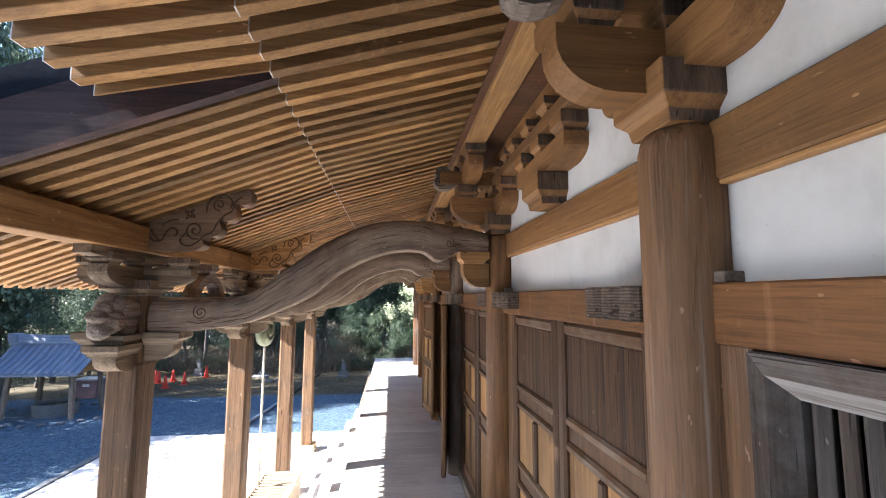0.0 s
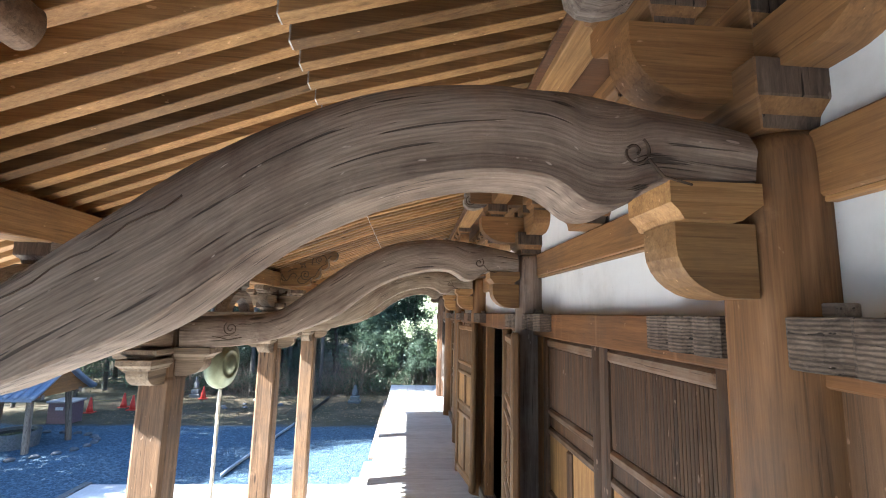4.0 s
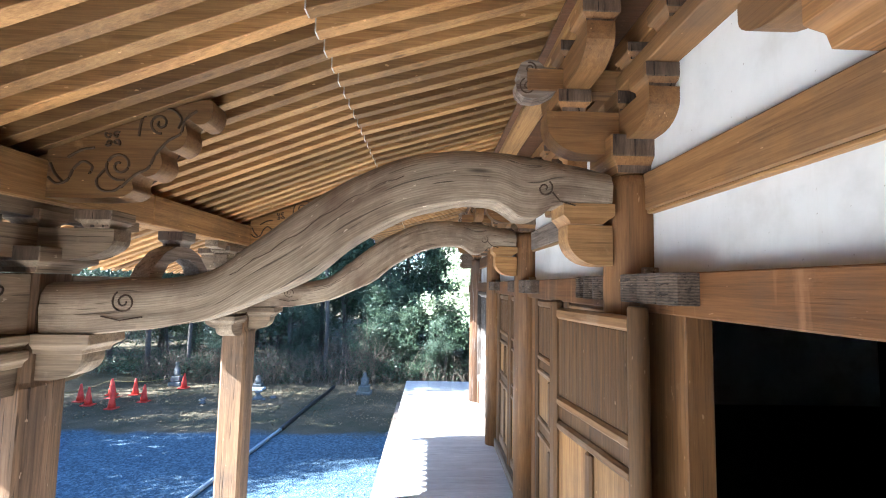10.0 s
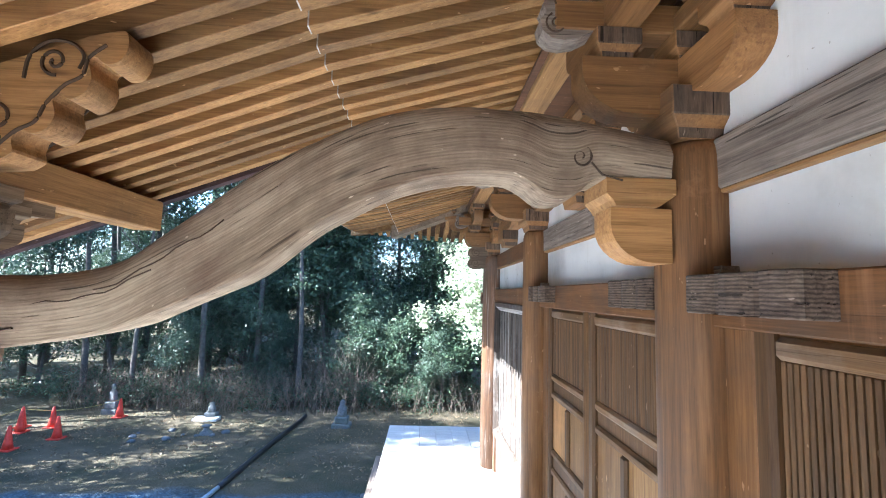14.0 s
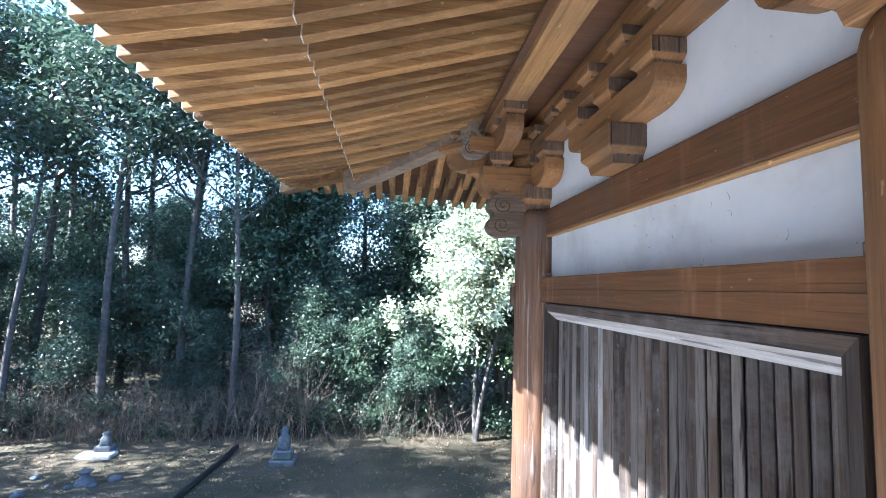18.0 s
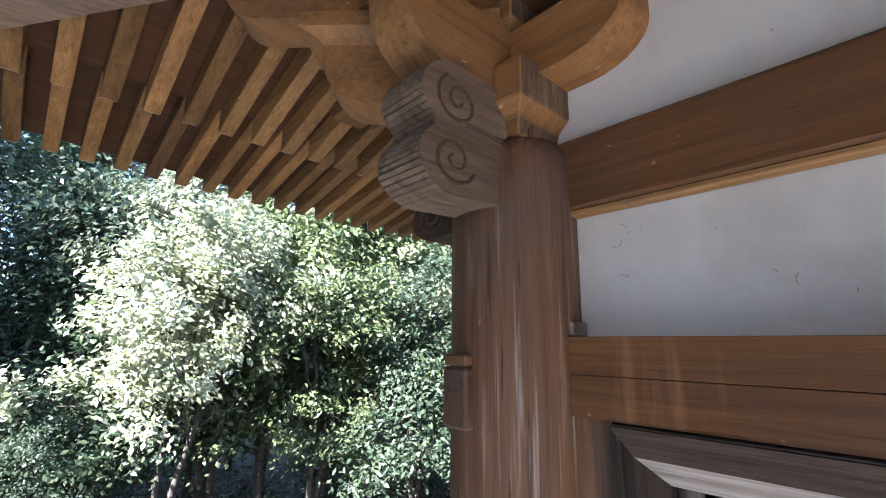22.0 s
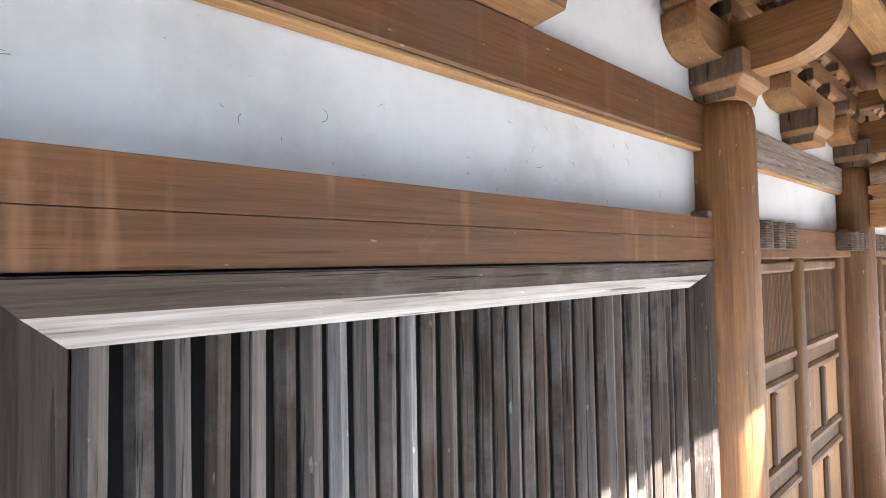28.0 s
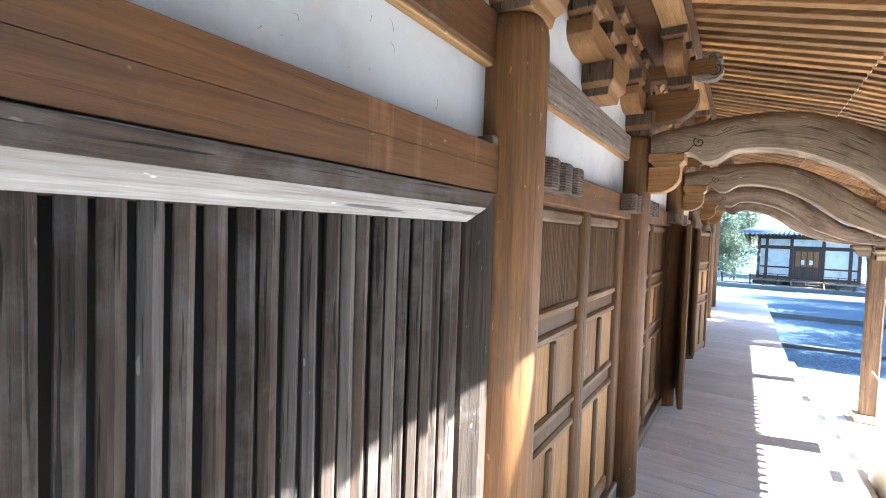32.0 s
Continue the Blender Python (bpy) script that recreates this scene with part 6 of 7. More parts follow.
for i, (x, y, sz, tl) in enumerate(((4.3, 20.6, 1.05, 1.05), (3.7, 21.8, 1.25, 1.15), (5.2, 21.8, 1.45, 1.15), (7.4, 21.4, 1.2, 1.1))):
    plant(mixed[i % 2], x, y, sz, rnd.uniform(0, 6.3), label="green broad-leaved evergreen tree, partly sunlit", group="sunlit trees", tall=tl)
# trees round the far hall
for i, (x, y, sz) in enumerate(((1.5, -27.5, 1.2), (2.6, -31, 1.4), (0.8, -36.5, 1.6), (3.4, -25, 1.1), (4.6, -30, 1.35), (6.0, -27, 1.2), (7.6, -33, 1.6), (5.4, -36, 1.5), (9.5, -29, 1.5), (-12, -36, 1.6), (-14, -33, 1.6), (-9.5, -44, 1.8), (-4, -45, 1.9), (1, -45, 1.9), (6, -43, 1.9), (11, -38, 1.9), (-15, -40, 1.9))):
    plant(under[i % 4], x, y, sz, rnd.uniform(0, 6.3), label="evergreen tree beside the far temple hall", group="trees by the far hall")

for i, (x, y, sz) in enumerate(((5.9, 19.9, 1.05), (8.9, 18.6, 0.95), (8.0, 20.2, 1.3), (9.6, 18.9, 1.1), (11.2, 17.4, 1.2), (12.8, 15.8, 1.2), (15.2, 17.6, 1.75), (14.6, 14.9, 1.7), (16.5, 16.2, 1.9), (17.5, 13.6, 1.9), (10.8, 19.6, 1.4), (0.6, 22.3, 0.95))):
    plant(under[i % 4], x, y, sz, rnd.uniform(0, 6.3), label=UNDER, group="understorey trees")
for i, (x, y, sz) in enumerate(((8.4, 16.4, 0.5), (7.6, 17.4, 0.5), (0.7, 21.5, 0.5), (-0.3, 21.9, 0.52), (-1.3, 22.3, 0.5))):
    plant(under[i % 4], x, y, sz, rnd.uniform(0, 6.3), label="dark low evergreen shrub in front of the sunlit trees", group="low shrubs", name="shrub", category="shrub")
# bare pale tree and its low twiggy neighbour
rb = random.Random(4)
lines, tips = [], []
pts = [(0.06, 0, -0.3), (0.03, -0.03, 0.6), (-0.06, 0.06, 1.4), (-0.02, 0.02, 2.2), (0.06, -0.05, 3.0), (0.0, 0.05, 3.8), (0.08, 0.0, 4.5)]
fork = [(-0.05, 0.05, 1.6), (-0.2, 0.22, 2.2), (-0.3, 0.42, 2.8), (-0.25, 0.55, 3.5)]
trunk_me = tubes([(pts, 0.25, 0.07), (fork, 0.14, 0.05)], 12, "trunk", mossy_bark)
for i in range(13):
    k = rb.randint(3, 6)
    a = rb.uniform(0, 6.3)
    grow(rb, pts[k], Vector((math.cos(a), math.sin(a), rb.uniform(0.1, 0.8))).normalized(), rb.uniform(0.9, 1.5), 0.026, 3, lines, tips, 0.3, (3, 4), 0.08)
limb_me = tubes(lines, 4, "limb", pale_bark)
t_ = thing("bare_tree", (6.6, 17.15, ground_height(6.6, 17.15)), "bare leafless tree with pale sunlit bark", "tree")
m = Matrix.Translation((6.6, 17.15, ground_height(6.6, 17.15)))
part("trunk", trunk_me, None, t_).matrix_basis = m
part("limb", limb_me, None, t_).matrix_basis = m
for bx, by, n_, h_ in ((6.3, 16.75, 7, 1.1), (7.3, 16.55, 8, 1.15)):
    sh = thing("bare_shrub", (bx, by, ground_height(bx, by)), "leafless shrub of pale sunlit branches", "shrub", "bare shrubs")
    for i in range(n_):
        lines, tips = [], []
        a = rb.uniform(0, 6.3)
        grow(rb, (rb.uniform(-0.25, 0.25), rb.uniform(-0.25, 0.25), -0.1), Vector((math.cos(a) * 0.6, math.sin(a) * 0.6, 1)).normalized(), rb.uniform(1.4, 2.4) * h_, 0.025, 2, lines, tips, 0.28, (4, 6), 0.06)
        part("stem", tubes(lines, 5, "stem", pale_bark), None, sh).matrix_basis = Matrix.Translation((bx, by, ground_height(bx, by)))
md_ = bmesh.new()
bmesh.ops.create_icosphere(md_, subdivisions=4, radius=1.0)
for v in md_.verts:
    k_ = 1 + 0.12 * noise.noise(v.co * 2.0) + 0.05 * noise.noise(v.co * 7.0)
    v.co = Vector((9.35 + v.co.x * 0.75 * k_, 16.75 + v.co.y * 0.7 * k_, ground_height(9.35, 16.75) + v.co.z * 1.05 * k_))
moss_mat = speckle("yellow_moss", (0.16, 0.15, 0.03), (0.36, 0.31, 0.09), 26, relief=0.7, dist=0.02, big=(3.0, (0.22, 0.20, 0.12), 0.5))
tagged(part("mossy_boulder", md_, moss_mat, smooth=True), "sunlit boulder covered in yellow-green moss", "boulder")
# dry brush along the edge of the woods
lines = []
rb = random.Random(9)
for i in range(1150):
    x = rb.uniform(-9.5, 1.8)
    y = rb.uniform(20.9, 22.4)
    z = ground_height(x, y)
    if x > -1.6 and rb.random() < 0.55:
        continue
    h = rb.uniform(0.5, 1.3) * (1.9 if -3.2 < x < -0.2 and rb.random() < 0.5 else 1.0)
    d = Vector((rb.gauss(0, 0.28), rb.gauss(0, 0.28), 1)).normalized()
    pts = [Vector((x, y, z - 0.05))]
    for k in range(4):
        d = (d + Vector((rb.gauss(0, 0.16), rb.gauss(0, 0.16), -0.02))).normalized()
        pts.append(pts[-1] + d * h / 4)
    lines.append((pts, rb.uniform(0.004, 0.009), 0.002))
    for k in range(rb.randint(1, 4)):
        j = rb.randint(1, 3)
        e = (d + Vector((rb.gauss(0, 0.6), rb.gauss(0, 0.6), rb.uniform(-0.2, 0.5)))).normalized()
        lines.append(([pts[j], pts[j] + e * h * 0.2, pts[j] + e * h * 0.36 + Vector((0, 0, 0.03))], 0.004, 0.0015))
br_ = part("dry_brush", tubes(lines, 3, "dry_brush", twig), None)
tagged(br_, "tangled leafless brown brush at the foot of the woods", "brush", kind="stuff")
# low shrubs in the shade
low_clumps = []
for i in range(230):
    x = rb.uniform(-11, 9)
    y = rb.uniform(21.2, 23.2) if x < 2 else rb.uniform(20.6, 23)
    low_clumps.append((x, y, ground_height(x, y) + rb.uniform(0.05, 0.6), rb.uniform(0.6, 1.3)))
for i in range(60):
    x, y = rb.uniform(5.5, 12.0), rb.uniform(16.6, 18.6)
    low_clumps.append((x, y, ground_height(x, y) + rb.uniform(0.05, 0.5), rb.uniform(0.6, 1.2)))
lo = part("undergrowth", foliage(91, low_clumps, 130, 0.22, 0.09, leaf_dark), None)
tagged(lo, "low evergreen undergrowth under the trees", "undergrowth", kind="stuff")
# fallen leaves and tufts on the soil
rng_l = [(rb.uniform(-9, 6), rb.uniform(16.2, 21.3)) for _ in range(1500)]
litter_mat = leaf_material("dry_leaf", (0.16, 0.10, 0.05), (0.34, 0.25, 0.15))
lit = part("leaf_litter", foliage(92, [(x, y, ground_height(x, y) + 0.008, 0.2) for x, y in rng_l], 3, 0.5, 0.055, litter_mat), None)
for v in lit.data.vertices:
    v.co.z = ground_height(v.co.x, v.co.y) + 0.006 + 0.012 * (v.index % 3)
tagged(lit, "scattered dry fallen leaves on the mossy soil", "leaf litter", kind="stuff")

# ---------------------------------------------------------------- yard things


def stone_marker(x, y, h, w, label, group="old stone markers"):
    z = ground_height(x, y)
    t_ = thing("stone_marker", (x, y, z), label, "stone marker", group)
    part("plinth", box((x - w * 0.75, x + w * 0.75), (y - w * 0.6, y + w * 0.6), (z - 0.05, z + h * 0.16), 0.02), stone, t_)
    part("block", box((x - w * 0.55, x + w * 0.55), (y - w * 0.45, y + w * 0.45), (z + h * 0.16, z + h * 0.4), 0.02), stone, t_)
    b = bmesh.new()
    bmesh.ops.create_cube(b, size=1.0)
    bmesh.ops.subdivide_edges(b, edges=b.edges[:], cuts=5, use_grid_fill=True)
    for v in b.verts:
        c = v.co.copy()
        f = c.z + 0.5
        wd = w * (0.74 - 0.10 * f - 0.30 * math.exp(-((f - 0.68) / 0.07) ** 2) - (0.22 if f > 0.74 else 0))
        rnd_ = 1 - 0.22 * (abs(c.x) * 2) ** 4 * (abs(c.y) * 2) ** 4
        v.co = Vector((x + c.x * wd * rnd_, y + c.y * wd * 0.72 * rnd_, z + h * (0.4 + 0.6 * f) - 0.08 * h * (f > 0.9) * (abs(c.x) * 2) ** 2))
        v.co += Vector((1, 1, 0.5)) * 0.05 * w * noise.noise(v.co * 9) + Vector((0.6, 1, 0.3)) * 0.08 * w * noise.noise(v.co * 4)
    part("upper_stone", b, stone, t_, smooth=True)


stone_marker(-1.80, 19.75, 0.66, 0.30, "weathered grey carved stone marker standing on moss")
stone_marker(-7.9, 20.7, 0.75, 0.26, "weathered grey stone marker beside orange-red cones")
stone_marker(-5.2, 20.35, 0.42, 0.26, "small broken grey stone marker on a flat slab")
z = ground_height(-5.1, 20.1)
sl = part("stone_slab", box((-5.55, -4.95), (20.05, 20.35), (z - 0.03, z + 0.07), 0.02), pave)
tagged(sl, "pale flat stone slab lying on the moss", "stone slab")
z = ground_height(-4.65, 18.9)
lant = thing("low_stone_post", (-4.65, 18.9, z), "low grey stone post with a flat pale cap", "stone post")
part("shaft", lathe([(0.16, z - 0.05), (0.13, z + 0.05), (0.07, z + 0.10), (0.05, z + 0.17)], (-4.65, 18.9, 0), 14), stone, lant)
part("cap", box((-4.74, -4.56), (18.82, 18.98), (z + 0.17, z + 0.21), 0.015), stone, lant)
fld = speckle("fieldstone", (0.07, 0.075, 0.08), (0.16, 0.165, 0.175), 9, relief=0.6, dist=0.02)
rq = random.Random(12)


def field_stone(x, y, s, name="field_stone", label="small grey field stone lying on the soil"):
    b = bmesh.new()
    bmesh.ops.create_icosphere(b, subdivisions=2, radius=s)
    for v in b.verts:
        v.co *= 1 + 0.3 * noise.noise(v.co * (2 / s) + Vector((x, y, 0)))
        v.co.z *= 0.55
    bmesh.ops.translate(b, verts=b.verts, vec=(x, y, ground_height(x, y) + s * 0.2))
    tagged(part(name, b, fld, smooth=True), label, "stone", "field stones")


for k in range(10):
    field_stone(-5.4 + rq.gauss(0, 0.45), 18.5 + rq.gauss(0, 0.35), rq.uniform(0.04, 0.10))

# cones with barrier tape


def cone(x, y, tilt=0.0):
    z = ground_height(x, y)
    t_ = thing("traffic_cone", (x, y, z), "orange-red plastic traffic cone on the soil", "traffic cone", "traffic cones")
    part("base", box((x - 0.13, x + 0.13), (y - 0.13, y + 0.13), (z, z + 0.03), 0.01), cone_red, t_)
    part("cone_body", lathe([(0.095, 0.028), (0.075, 0.14), (0.04, 0.36), (0.024, 0.455), (0.018, 0.46)], (x, y, z), 20), cone_red, t_, smooth=True)


CONES = [(-7.45, 20.3), (-8.9, 19.2), (-8.6, 18.8), (-8.3, 19.3), (-7.8, 17.6), (-8.6, 17.9), (-7.5, 18.4), (-9.1, 18.3), (-9.5, 17.3)]
for x, y in CONES:
    cone(x, y)
tape_mat = plain("yellow_black_tape", (0.30, 0.24, 0.07), 0.6)
for k, (p, q) in enumerate((((-7.45, 20.3), (-8.9, 19.2)), ((-8.9, 19.2), (-9.5, 17.3)))):
    pts = [(p[0] + (q[0] - p[0]) * f, p[1] + (q[1] - p[1]) * f, ground_height(*p) + 0.44 - 0.12 * math.sin(math.pi * f)) for f in (i / 10 for i in range(11))]
    tagged(part("barrier_tape", tube(pts, 0.006, 5), tape_mat), "sagging yellow barrier tape strung between traffic cones", "barrier tape", "barrier tapes")
z = ground_height(-9.3, 16.0)
bx = thing("utility_box", (-9.3, 16.0, z), "purple-brown metal utility box standing on the ground", "utility box")
box_mat = plain("purple_brown_paint", (0.16, 0.10, 0.11), 0.5)
part("body", box((-9.6, -9.0), (15.75, 16.25), (z - 0.05, z + 0.55), 0.01), box_mat, bx)
part("lid", box((-9.64, -8.96), (15.71, 16.29), (z + 0.551, z + 0.60), 0.01), plain("pale_lid_paint", (0.42, 0.40, 0.40), 0.5), bx)
part("label_plate", box((-9.40, -9.20), (15.742, 15.749), (z + 0.36, z + 0.44), 0), plain("label_white", (0.7, 0.7, 0.7)), bx)

# hose across the yard
pts = [(-2.90 - 0.006 * k, 20.6 - 0.25 * k, ground_height(-2.95, 20.6 - 0.25 * k) + 0.035) for k in range(20)]
tagged(part("drain_pipe", tube(pts, 0.05, 10), black_mat, smooth=True), "straight black plastic pipe lying across the moss", "pipe")
grey_pipe = plain("pale_blue_pipe", (0.34, 0.40, 0.46), 0.4)
pts = [(pts[-1][0] - 0.012 * k, pts[-1][1] - 0.05 - 0.25 * k, ground_height(-3, pts[-1][1] - 0.25 * k) + 0.04) for k in range(19)]
tagged(part("water_pipe", tube(pts, 0.035, 10), grey_pipe, smooth=True), "straight pale plastic water pipe lying on the gravel", "pipe")

# end trough by the corner of the deck
z = ground_height(-0.6, 15.2)
field_stone(-0.62, 15.5, 0.14, "step_stone", "rough grey stone beside the veranda corner")

# kerb lines across the gravel
for k, (x0, x1, y0, y1, h) in enumerate(((-6.5, -0.45, -2.75, -2.55, 0.10), (-6.5, 2.0, -22.2, -22.0, 0.12), (-12, 4.0, -9.6, -9.5, 0.05))):
    tagged(part("kerb", box((x0, x1), (y0, y1), (GROUND_Z - 0.15, GROUND_Z + h), 0.015), stone), "dark grey stone kerb across the gravel", "kerb", "kerbs", kind="structure")
tagged(part("kerb", box((-5.35, -5.22), (-2.6, 10.9), (GROUND_Z - 0.15, GROUND_Z + 0.06), 0.012), stone), "grey stone kerb along the paving", "kerb", "kerbs", kind="structure")

# offertory box in the middle of the porch
OX0, OX1, OY0, OY1, OZ0, OZ1 = -1.55, -1.03, 5.78, 6.75, -1.048, -0.48
ob_ = thing("offertory_box", (-1.29, 6.25, OZ0), "pale wooden offertory box with a slatted top", "offertory box")
box_wood = wood("box_wood", "y", (0.52, 0.42, 0.30), (0.34, 0.25, 0.16), vary=0.1, stain=0.3)
for xs, ys in (((OX0, OX0 + 0.03), (OY0, OY1)), ((OX1 - 0.03, OX1), (OY0, OY1)), ((OX0 + 0.03, OX1 - 0.03), (OY0, OY0 + 0.03)), ((OX0 + 0.03, OX1 - 0.03), (OY1 - 0.03, OY1))):
    part("side_panel", box(xs, ys, (OZ0, OZ1), 0.005), box_wood, ob_)
for ys in ((OY0 - 0.02, OY0 + 0.07), (OY1 - 0.07, OY1 + 0.02)):
    part("top_rail", box((OX0 - 0.02, OX1 + 0.02), ys, (OZ1, OZ1 + 0.04), 0.006), box_wood, ob_)
for xs in ((OX0 - 0.02, OX0 + 0.07), (OX1 - 0.07, OX1 + 0.02)):
    part("top_rail", box(xs, (OY0 + 0.07, OY1 - 0.07), (OZ1, OZ1 + 0.04), 0.006), box_wood, ob_)
for k in range(9):
    c = OY0 + 0.13 + k * 0.088
    part("slat", box((OX0 + 0.07, OX1 - 0.07), (c - 0.017, c + 0.017), (OZ1 - 0.01, OZ1 + 0.036), 0.008), box_wood, ob_)
part("inner_board", box((OX0 + 0.03, OX1 - 0.03), (OY0 + 0.03, OY1 - 0.03), (OZ0 + 0.02, OZ0 + 0.06), 0), dark_wood, ob_)
# low wooden steps up to the veranda
st = thing("steps", (-0.7, 6.4, GROUND_Z), "bleached wooden steps up to the veranda under the porch", "steps", kind="structure")
for k in range(4):
    part("step", box((DECK_X - 0.165 * (k + 1), DECK_X - 0.165 * k - 0.003), (3.45, 9.30), (-0.215 * (k + 1) - 0.05, -0.215 * (k + 1)), 0.006), deck_wood, st)
    part("riser", box((DECK_X - 0.165 * (k + 1) + 0.03, DECK_X - 0.165 * (k + 1) + 0.05), (3.45, 9.30), (GROUND_Z, -0.215 * (k + 1) - 0.052), 0), deck_wood, st)
# thin rope between the outer posts
tagged(part("barrier_rope", tube([(KX, 3.34 + 0.2 * k, -0.22 - 0.03 * math.sin(k / 9 * math.pi)) for k in range(10)], 0.012, 6), rope_mat), "thin pale rope strung between porch posts", "rope")

# ---------------------------------------------------------------- wash basin shelter
PVX, PVY, PVZ = -8.55, 13.3, -1.28


def tiled_roof(parent, cx_, cy_, hx, hy, ze, zr, axis, pitch_, mat, over=0.0):
    """A curved gable roof whose ridge runs along axis; each row of round tiles is a part."""
    run = hy if axis == "x" else hx
    length = hx if axis == "x" else hy
    prof = [(f, ze + (zr - ze) * (0.72 * f + 0.28 * f * f)) for f in (k / 6 for k in range(7))]

    def at(l, f, z, s):
        d = s * run * (1 - f)
        return (cx_ + l, cy_ + d, z) if axis == "x" else (cx_ + d, cy_ + l, z)

    for s in (-1, 1):
        b = bmesh.new()
        rows_ = [[b.verts.new(at(l, f, z + u, s)) for f, z in prof] for l in (-length, length) for u in (0.0, -0.05)]
        for k in range(6):
            for r0, r1 in ((0, 2), (2, 3), (3, 1), (1, 0)):
                b.faces.new((rows_[r0][k], rows_[r1][k], rows_[r1][k + 1], rows_[r0][k + 1]))
        b.faces.new((rows_[0][0], rows_[1][0], rows_[3][0], rows_[2][0]))
        sl_ = part("roof_slope", b, mat, parent)
        n = int(2 * length / pitch_)
        me = None
        for k in range(n + 1):
            l = -length + 2 * length * k / n
            pts = [at(l, f, z + 0.01, s) for f, z in prof]
            part("roll_tile", tube(pts, pitch_ * 0.28, 7), mat, sl_, smooth=True)
    a, b_ = at(-length - 0.03, 1, zr + 0.03, 1), at(length + 0.03, 1, zr + 0.03, 1)
    for u, r in ((0.0, 0.09), (0.08, 0.07), (0.15, 0.055)):
        part("ridge_course", tube([(a[0], a[1], a[2] + u + 0.04), tuple((p + q) / 2 + (0, 0, u + 0.0)[i] for i, (p, q) in enumerate(zip(a, b_))), (b_[0], b_[1], b_[2] + u + 0.04)], r, 8), mat, parent)
    for e in (a, b_):
        part("ridge_end", bearing_block(e[0], e[1], e[2] - 0.05, e[2] + 0.26, 0.11), mat, parent)


pv = thing("wash_basin_shelter", (PVX, PVY, PVZ), "small open shelter with a blue-grey tiled roof on four splayed posts", "shelter")
blue_tile = speckle("blue_grey_tile", (0.12, 0.15, 0.21), (0.20, 0.24, 0.31), 30, rough=0.38, relief=0.15, big=(2.0, (0.26, 0.28, 0.32), 0.5))
tiled_roof(pv, PVX, PVY, 1.05, 0.95, 0.02, 0.66, "x", 0.17, blue_tile)
for sx in (-1, 1):
    for sy in (-1, 1):
        a = Vector((PVX + sx * 0.82, PVY + sy * 0.62, PVZ))
        c = Vector((PVX + sx * 0.72, PVY + sy * 0.54, 0.05))
        part("post", tube([a, c], 0.065, 8), grey["z"], pv)
for sy in (-1, 1):
    part("eave_beam", box((PVX - 0.98, PVX + 0.98), (PVY + sy * 0.56 - 0.045, PVY + sy * 0.56 + 0.045), (-0.06, 0.05), 0.006), grey["x"], pv)
for sx in (-1, 1):
    part("cross_beam", box((PVX + sx * 0.72 - 0.045, PVX + sx * 0.72 + 0.045), (PVY - 0.56, PVY + 0.56), (-0.05, 0.06), 0.006), grey["y"], pv)
    part("gable_board", prism([(PVY - 0.9, 0.0), (PVY + 0.9, 0.0), (PVY, 0.58)], "x", PVX + sx * 0.93 - 0.02, PVX + sx * 0.93 + 0.02), brown["y"], pv)
slab = part("shelter_slab", box((PVX - 1.35, PVX + 1.35), (PVY - 1.15, PVY + 1.2), (PVZ - 0.25, PVZ + 0.01), 0.02), pave)
tagged(slab, "pale concrete slab under the wash basin shelter", "slab", kind="structure")
bs = thing("stone_basin", (PVX + 0.05, PVY, PVZ), "grey stone water basin under the shelter", "water basin")
part("basin_body", lathe([(0.42, PVZ + 0.01), (0.47, PVZ + 0.08), (0.50, PVZ + 0.42), (0.50, PVZ + 0.46), (0.42, PVZ + 0.46), (0.40, PVZ + 0.36), (0.05, PVZ + 0.35)], (PVX + 0.05, PVY, 0), 24), stone, bs)
part("water", lathe([(0.40, PVZ + 0.40), (0.02, PVZ + 0.402)], (PVX + 0.05, PVY, 0), 24), plain("dark_water", (0.02, 0.03, 0.03), 0.05), bs)
for k in range(26):
    a = k / 26 * 2 * math.pi
    field_stone(PVX + 1.55 * math.cos(a) * 1.05, PVY + 1.35 * math.sin(a), 0.09, "edging_stone", "rounded edging stone round the shelter slab")

# ---------------------------------------------------------------- far hall
FX, FY, FZ = -3.75, -31.0, -1.85
fh = thing("far_hall", (FX, FY, FZ), "small white-walled temple hall with dark timber and a blue-grey tiled roof", "temple hall")
far_timber = wood("far_dark_timber", "z", (0.10, 0.065, 0.045), (0.04, 0.026, 0.02), stain=0.4)
W2 = 3.0
part("body_wall", box((FX - W2, FX + W2), (FY - 4.0, FY), (FZ + 0.75, FZ + 4.2), 0), plaster, fh)
for x in (FX - 3.0, FX - 2.5, FX - 0.95, FX + 0.95, FX + 2.5, FX + 3.0):
    part("pillar", box((x - 0.10, x + 0.10), (FY - 0.02, FY + 0.10), (FZ + 0.6, FZ + 4.15), 0.006), far_timber, fh)
for za, zb in ((0.78, 0.95), (1.62, 1.74), (3.08, 3.34), (3.85, 4.1)):
    part("cross_rail", box((FX - W2, FX + W2), (FY, FY + 0.06), (FZ + za, FZ + zb), 0.004), far_timber, fh)
dr = part("entrance_door", box((FX - 0.86, FX + 0.86), (FY + 0.02, FY + 0.08), (FZ + 0.95, FZ + 3.08), 0.004), far_timber, fh, "dark lattice double door")
for k in range(4):
    x = FX - 0.54 + 0.36 * k
    part("door_frame", box((x - 0.14, x + 0.14), (FY + 0.081, FY + 0.11), (FZ + 1.8, FZ + 2.95), 0.004), brown["z"], dr)
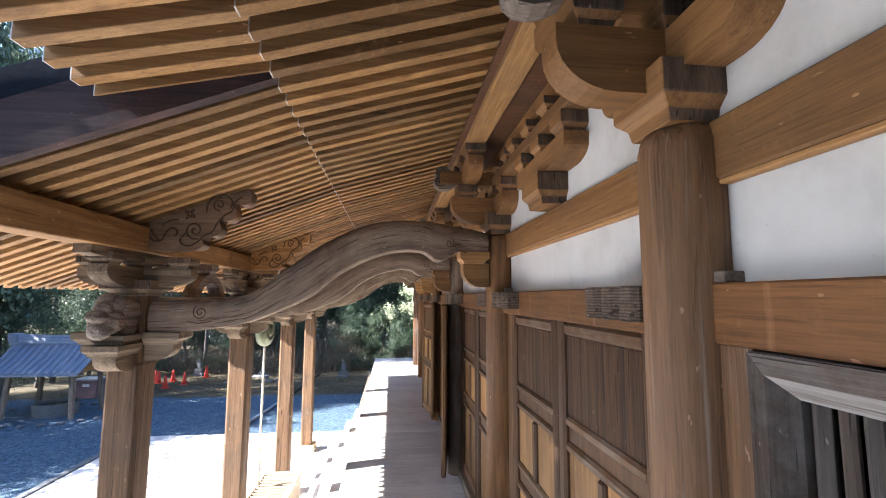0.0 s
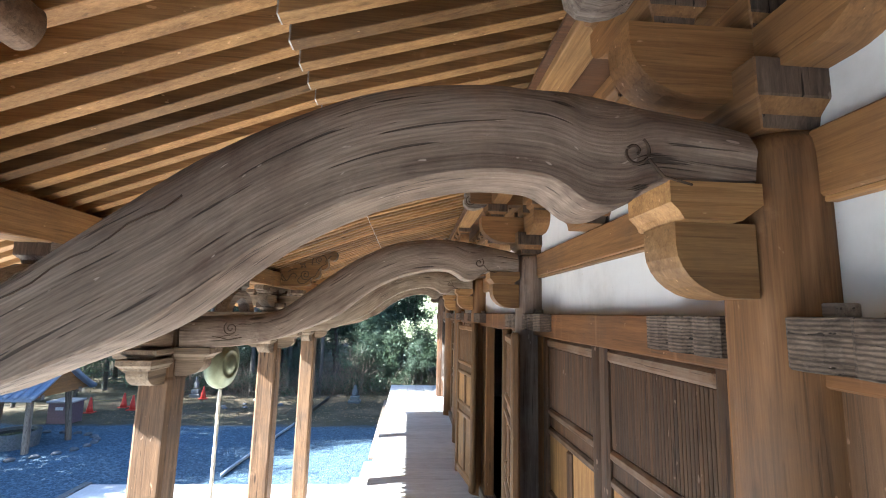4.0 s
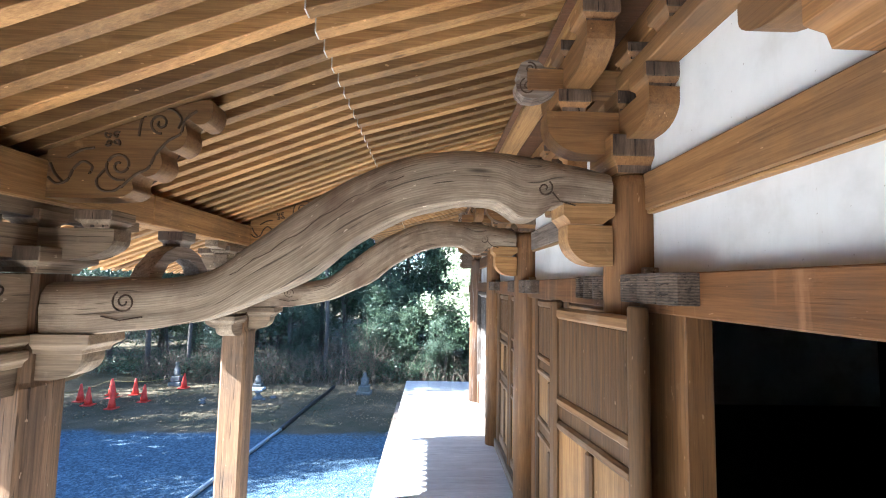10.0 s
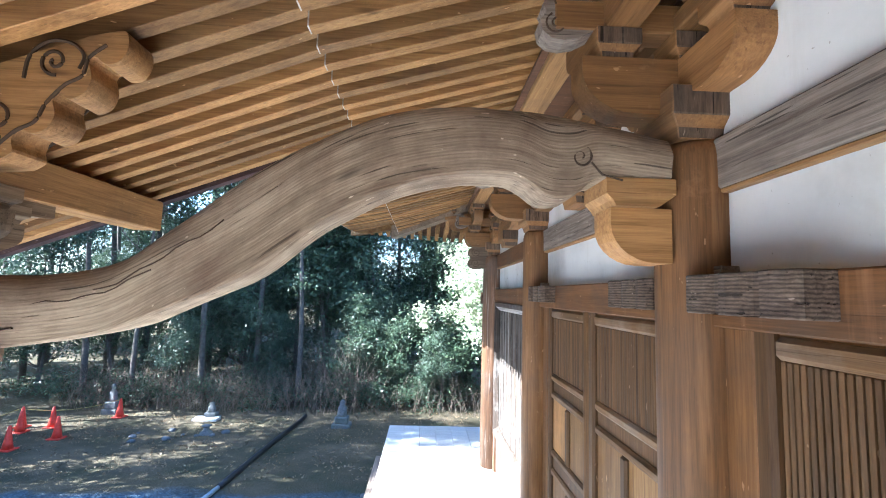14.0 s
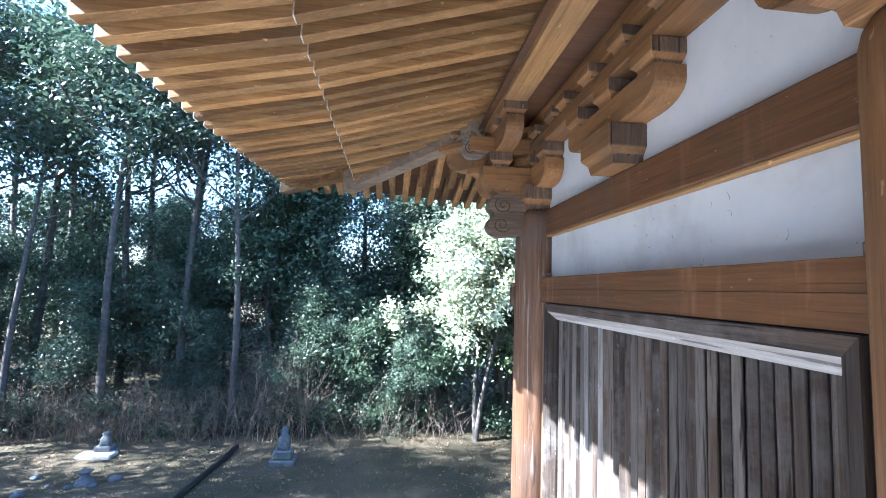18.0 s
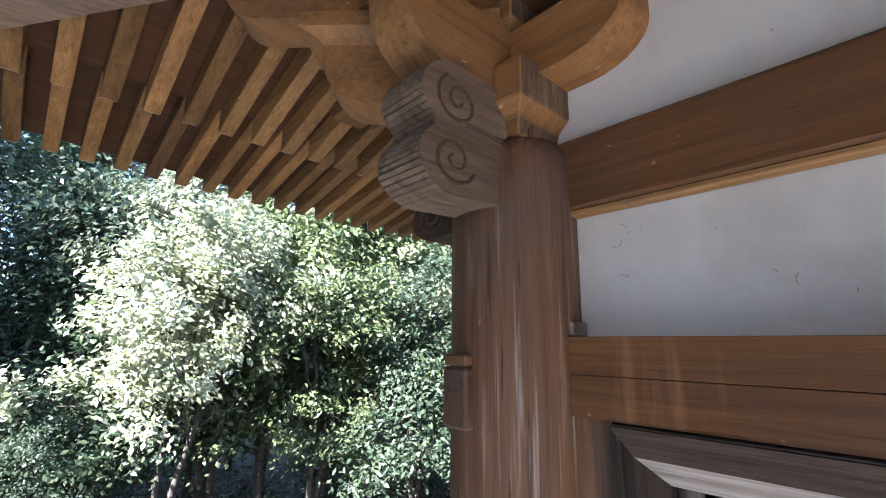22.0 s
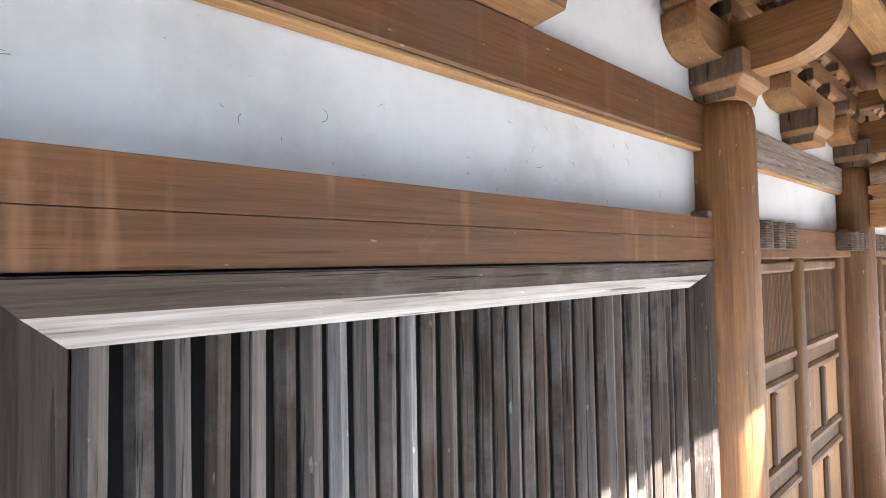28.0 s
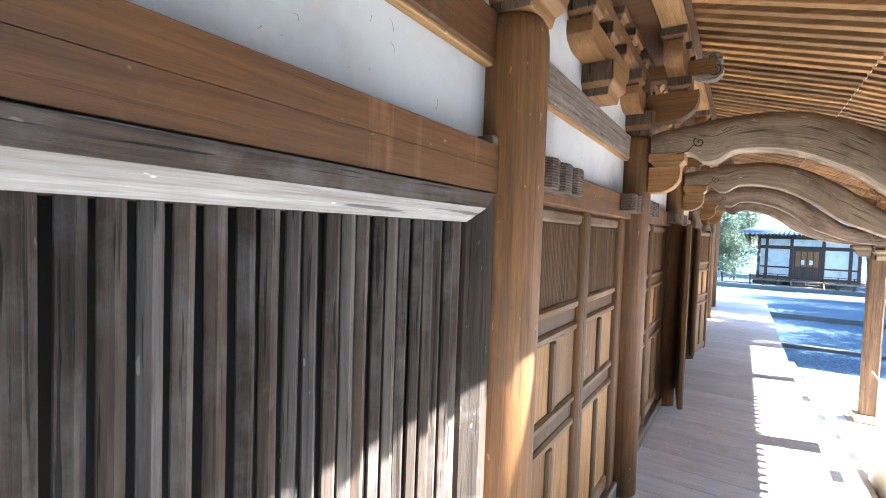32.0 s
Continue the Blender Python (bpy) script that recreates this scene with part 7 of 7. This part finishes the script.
for sx in (-1, 1):
    part("paper_notice", box((FX + sx * 0.25 - 0.1, FX + sx * 0.25 + 0.1), (FY + 0.112, FY + 0.116), (FZ + 1.95, FZ + 2.3), 0), plaster, dr)
part("veranda_floor", box((FX - W2 - 0.55, FX + W2 + 0.55), (FY - 4.5, FY + 1.0), (FZ + 0.62, FZ + 0.74), 0.01), grey["x"], fh)
part("foundation", box((FX - W2 - 0.3, FX + W2 + 0.3), (FY - 4.2, FY + 0.4), (FZ - 0.2, FZ + 0.30), 0.02), pave, fh)
for k in range(9):
    x = FX - W2 - 0.5 + (2 * W2 + 1.0) * k / 8
    part("floor_post", box((x - 0.06, x + 0.06), (FY + 0.82, FY + 0.94), (FZ - 0.1, FZ + 0.62), 0.004), far_timber, fh)
    if abs(x - FX) > 0.95:
        part("rail_post", box((x - 0.035, x + 0.035), (FY + 0.88, FY + 0.95), (FZ + 0.74, FZ + 1.16), 0.004), far_timber, fh)
for sx in (-1, 1):
    for h in (0.86, 1.0, 1.13):
        part("hand_rail", box(sorted((FX + sx * 0.98, FX + sx * (W2 + 0.55))), (FY + 0.89, FY + 0.94), (FZ + h, FZ + h + 0.04), 0.004), far_timber, fh)
    part("stair_string", prism([(FY + 1.0, FZ + 0.75), (FY + 2.1, FZ + 0.05), (FY + 2.1, FZ - 0.1), (FY + 1.0, FZ + 0.5)], "x", FX + sx * 0.95 - 0.04, FX + sx * 0.95 + 0.04), grey["x"], fh)
for k in range(4):
    part("stair_tread", box((FX - 0.9, FX + 0.9), (FY + 1.0 + 0.26 * k, FY + 1.26 + 0.26 * k), (FZ + 0.46 - 0.16 * k, FZ + 0.52 - 0.16 * k), 0.006), grey["x"], fh)
# hipped roof
ze, zr = FZ + 4.2, FZ + 6.3
ex, ey0, ey1 = W2 + 1.6, FY - 5.3, FY + 1.3
b = bmesh.new()
e = [b.verts.new(p) for p in ((FX - ex, ey0, ze), (FX + ex, ey0, ze), (FX + ex, ey1, ze), (FX - ex, ey1, ze))]
ym = (ey0 + ey1) / 2
md = [b.verts.new((FX + sx * (ex * 0.62), ym + sy * 1.7, ze + 0.62)) for sx, sy in ((-1, -1), (1, -1), (1, 1), (-1, 1))]
r = [b.verts.new((FX - 1.3, ym, zr)), b.verts.new((FX + 1.3, ym, zr))]
for k in range(4):
    b.faces.new((e[k], e[(k + 1) % 4], md[(k + 1) % 4], md[k]))
b.faces.new((md[0], md[1], r[1], r[0]))
b.faces.new((md[2], md[3], r[0], r[1]))
b.faces.new((md[1], md[2], r[1]))
b.faces.new((md[3], md[0], r[0]))
b.faces.new(e[::-1])
rf = part("roof", b, blue_tile, fh)
n = 30
for k in range(n + 1):
    x = FX - ex + 2 * ex * k / n
    f = (x - FX) / ex
    part("roll_tile", tube([(x, ey1 + 0.02, ze + 0.03), (FX + f * ex * 0.62, ym + 1.7, ze + 0.66), (FX + f * 1.3, ym, zr + 0.03)], 0.075, 6), blue_tile, rf, smooth=True)
part("ridge", box((FX - 1.5, FX + 1.5), (ym - 0.12, ym + 0.12), (zr - 0.05, zr + 0.3), 0.02), blue_tile, fh)
for k in range(40):
    x = FX - ex + 0.05 + (2 * ex - 0.1) * k / 39
    part("rafter", box((x - 0.035, x + 0.035), (FY + 0.1, ey1 - 0.02), (ze - 0.10, ze - 0.004), 0), far_timber, fh)

# ---------------------------------------------------------------- roof of the hall
roof = thing("roof", (2, 6, 3.3), "dark tiled main roof of the hall", "roof", kind="structure")


def sheet(pts, name):
    b = bmesh.new()
    b.faces.new([b.verts.new(p) for p in pts])
    bmesh.ops.solidify(b, geom=b.faces[:], thickness=0.08)
    part(name, b, tile_mat, roof)


sheet([(EAVE_X - 0.1, -5, 3.02), (EAVE_X - 0.1, HIP - EAVE_X + 0.1, 3.22), (3.5, HIP - 3.5, 5.2), (3.5, -5, 5.2)], "west_slope")
sheet([(EAVE_X - 0.1, HIP - EAVE_X + 0.1, 3.22), (9.0, HIP - EAVE_X + 0.1, 3.1), (9.0, HIP - 3.5, 5.2), (3.5, HIP - 3.5, 5.2)], "north_slope")
sheet([(9, -5, 5.2), (9, HIP - 3.5, 5.2), (3.5, HIP - 3.5, 5.2), (3.5, -5, 5.2)], "roof_top")
sheet([(KIOI_X, PORCH_Y0 - 0.15, 3.16), (KIOI_X, PORCH_Y1 + 0.1, 3.16), (PORCH_EAVE_X - 0.12, PORCH_Y1 + 0.1, PORCH_EAVE_Z + 0.26), (PORCH_EAVE_X - 0.12, PORCH_Y0 - 0.15, PORCH_EAVE_Z + 0.26)], "porch_slope")
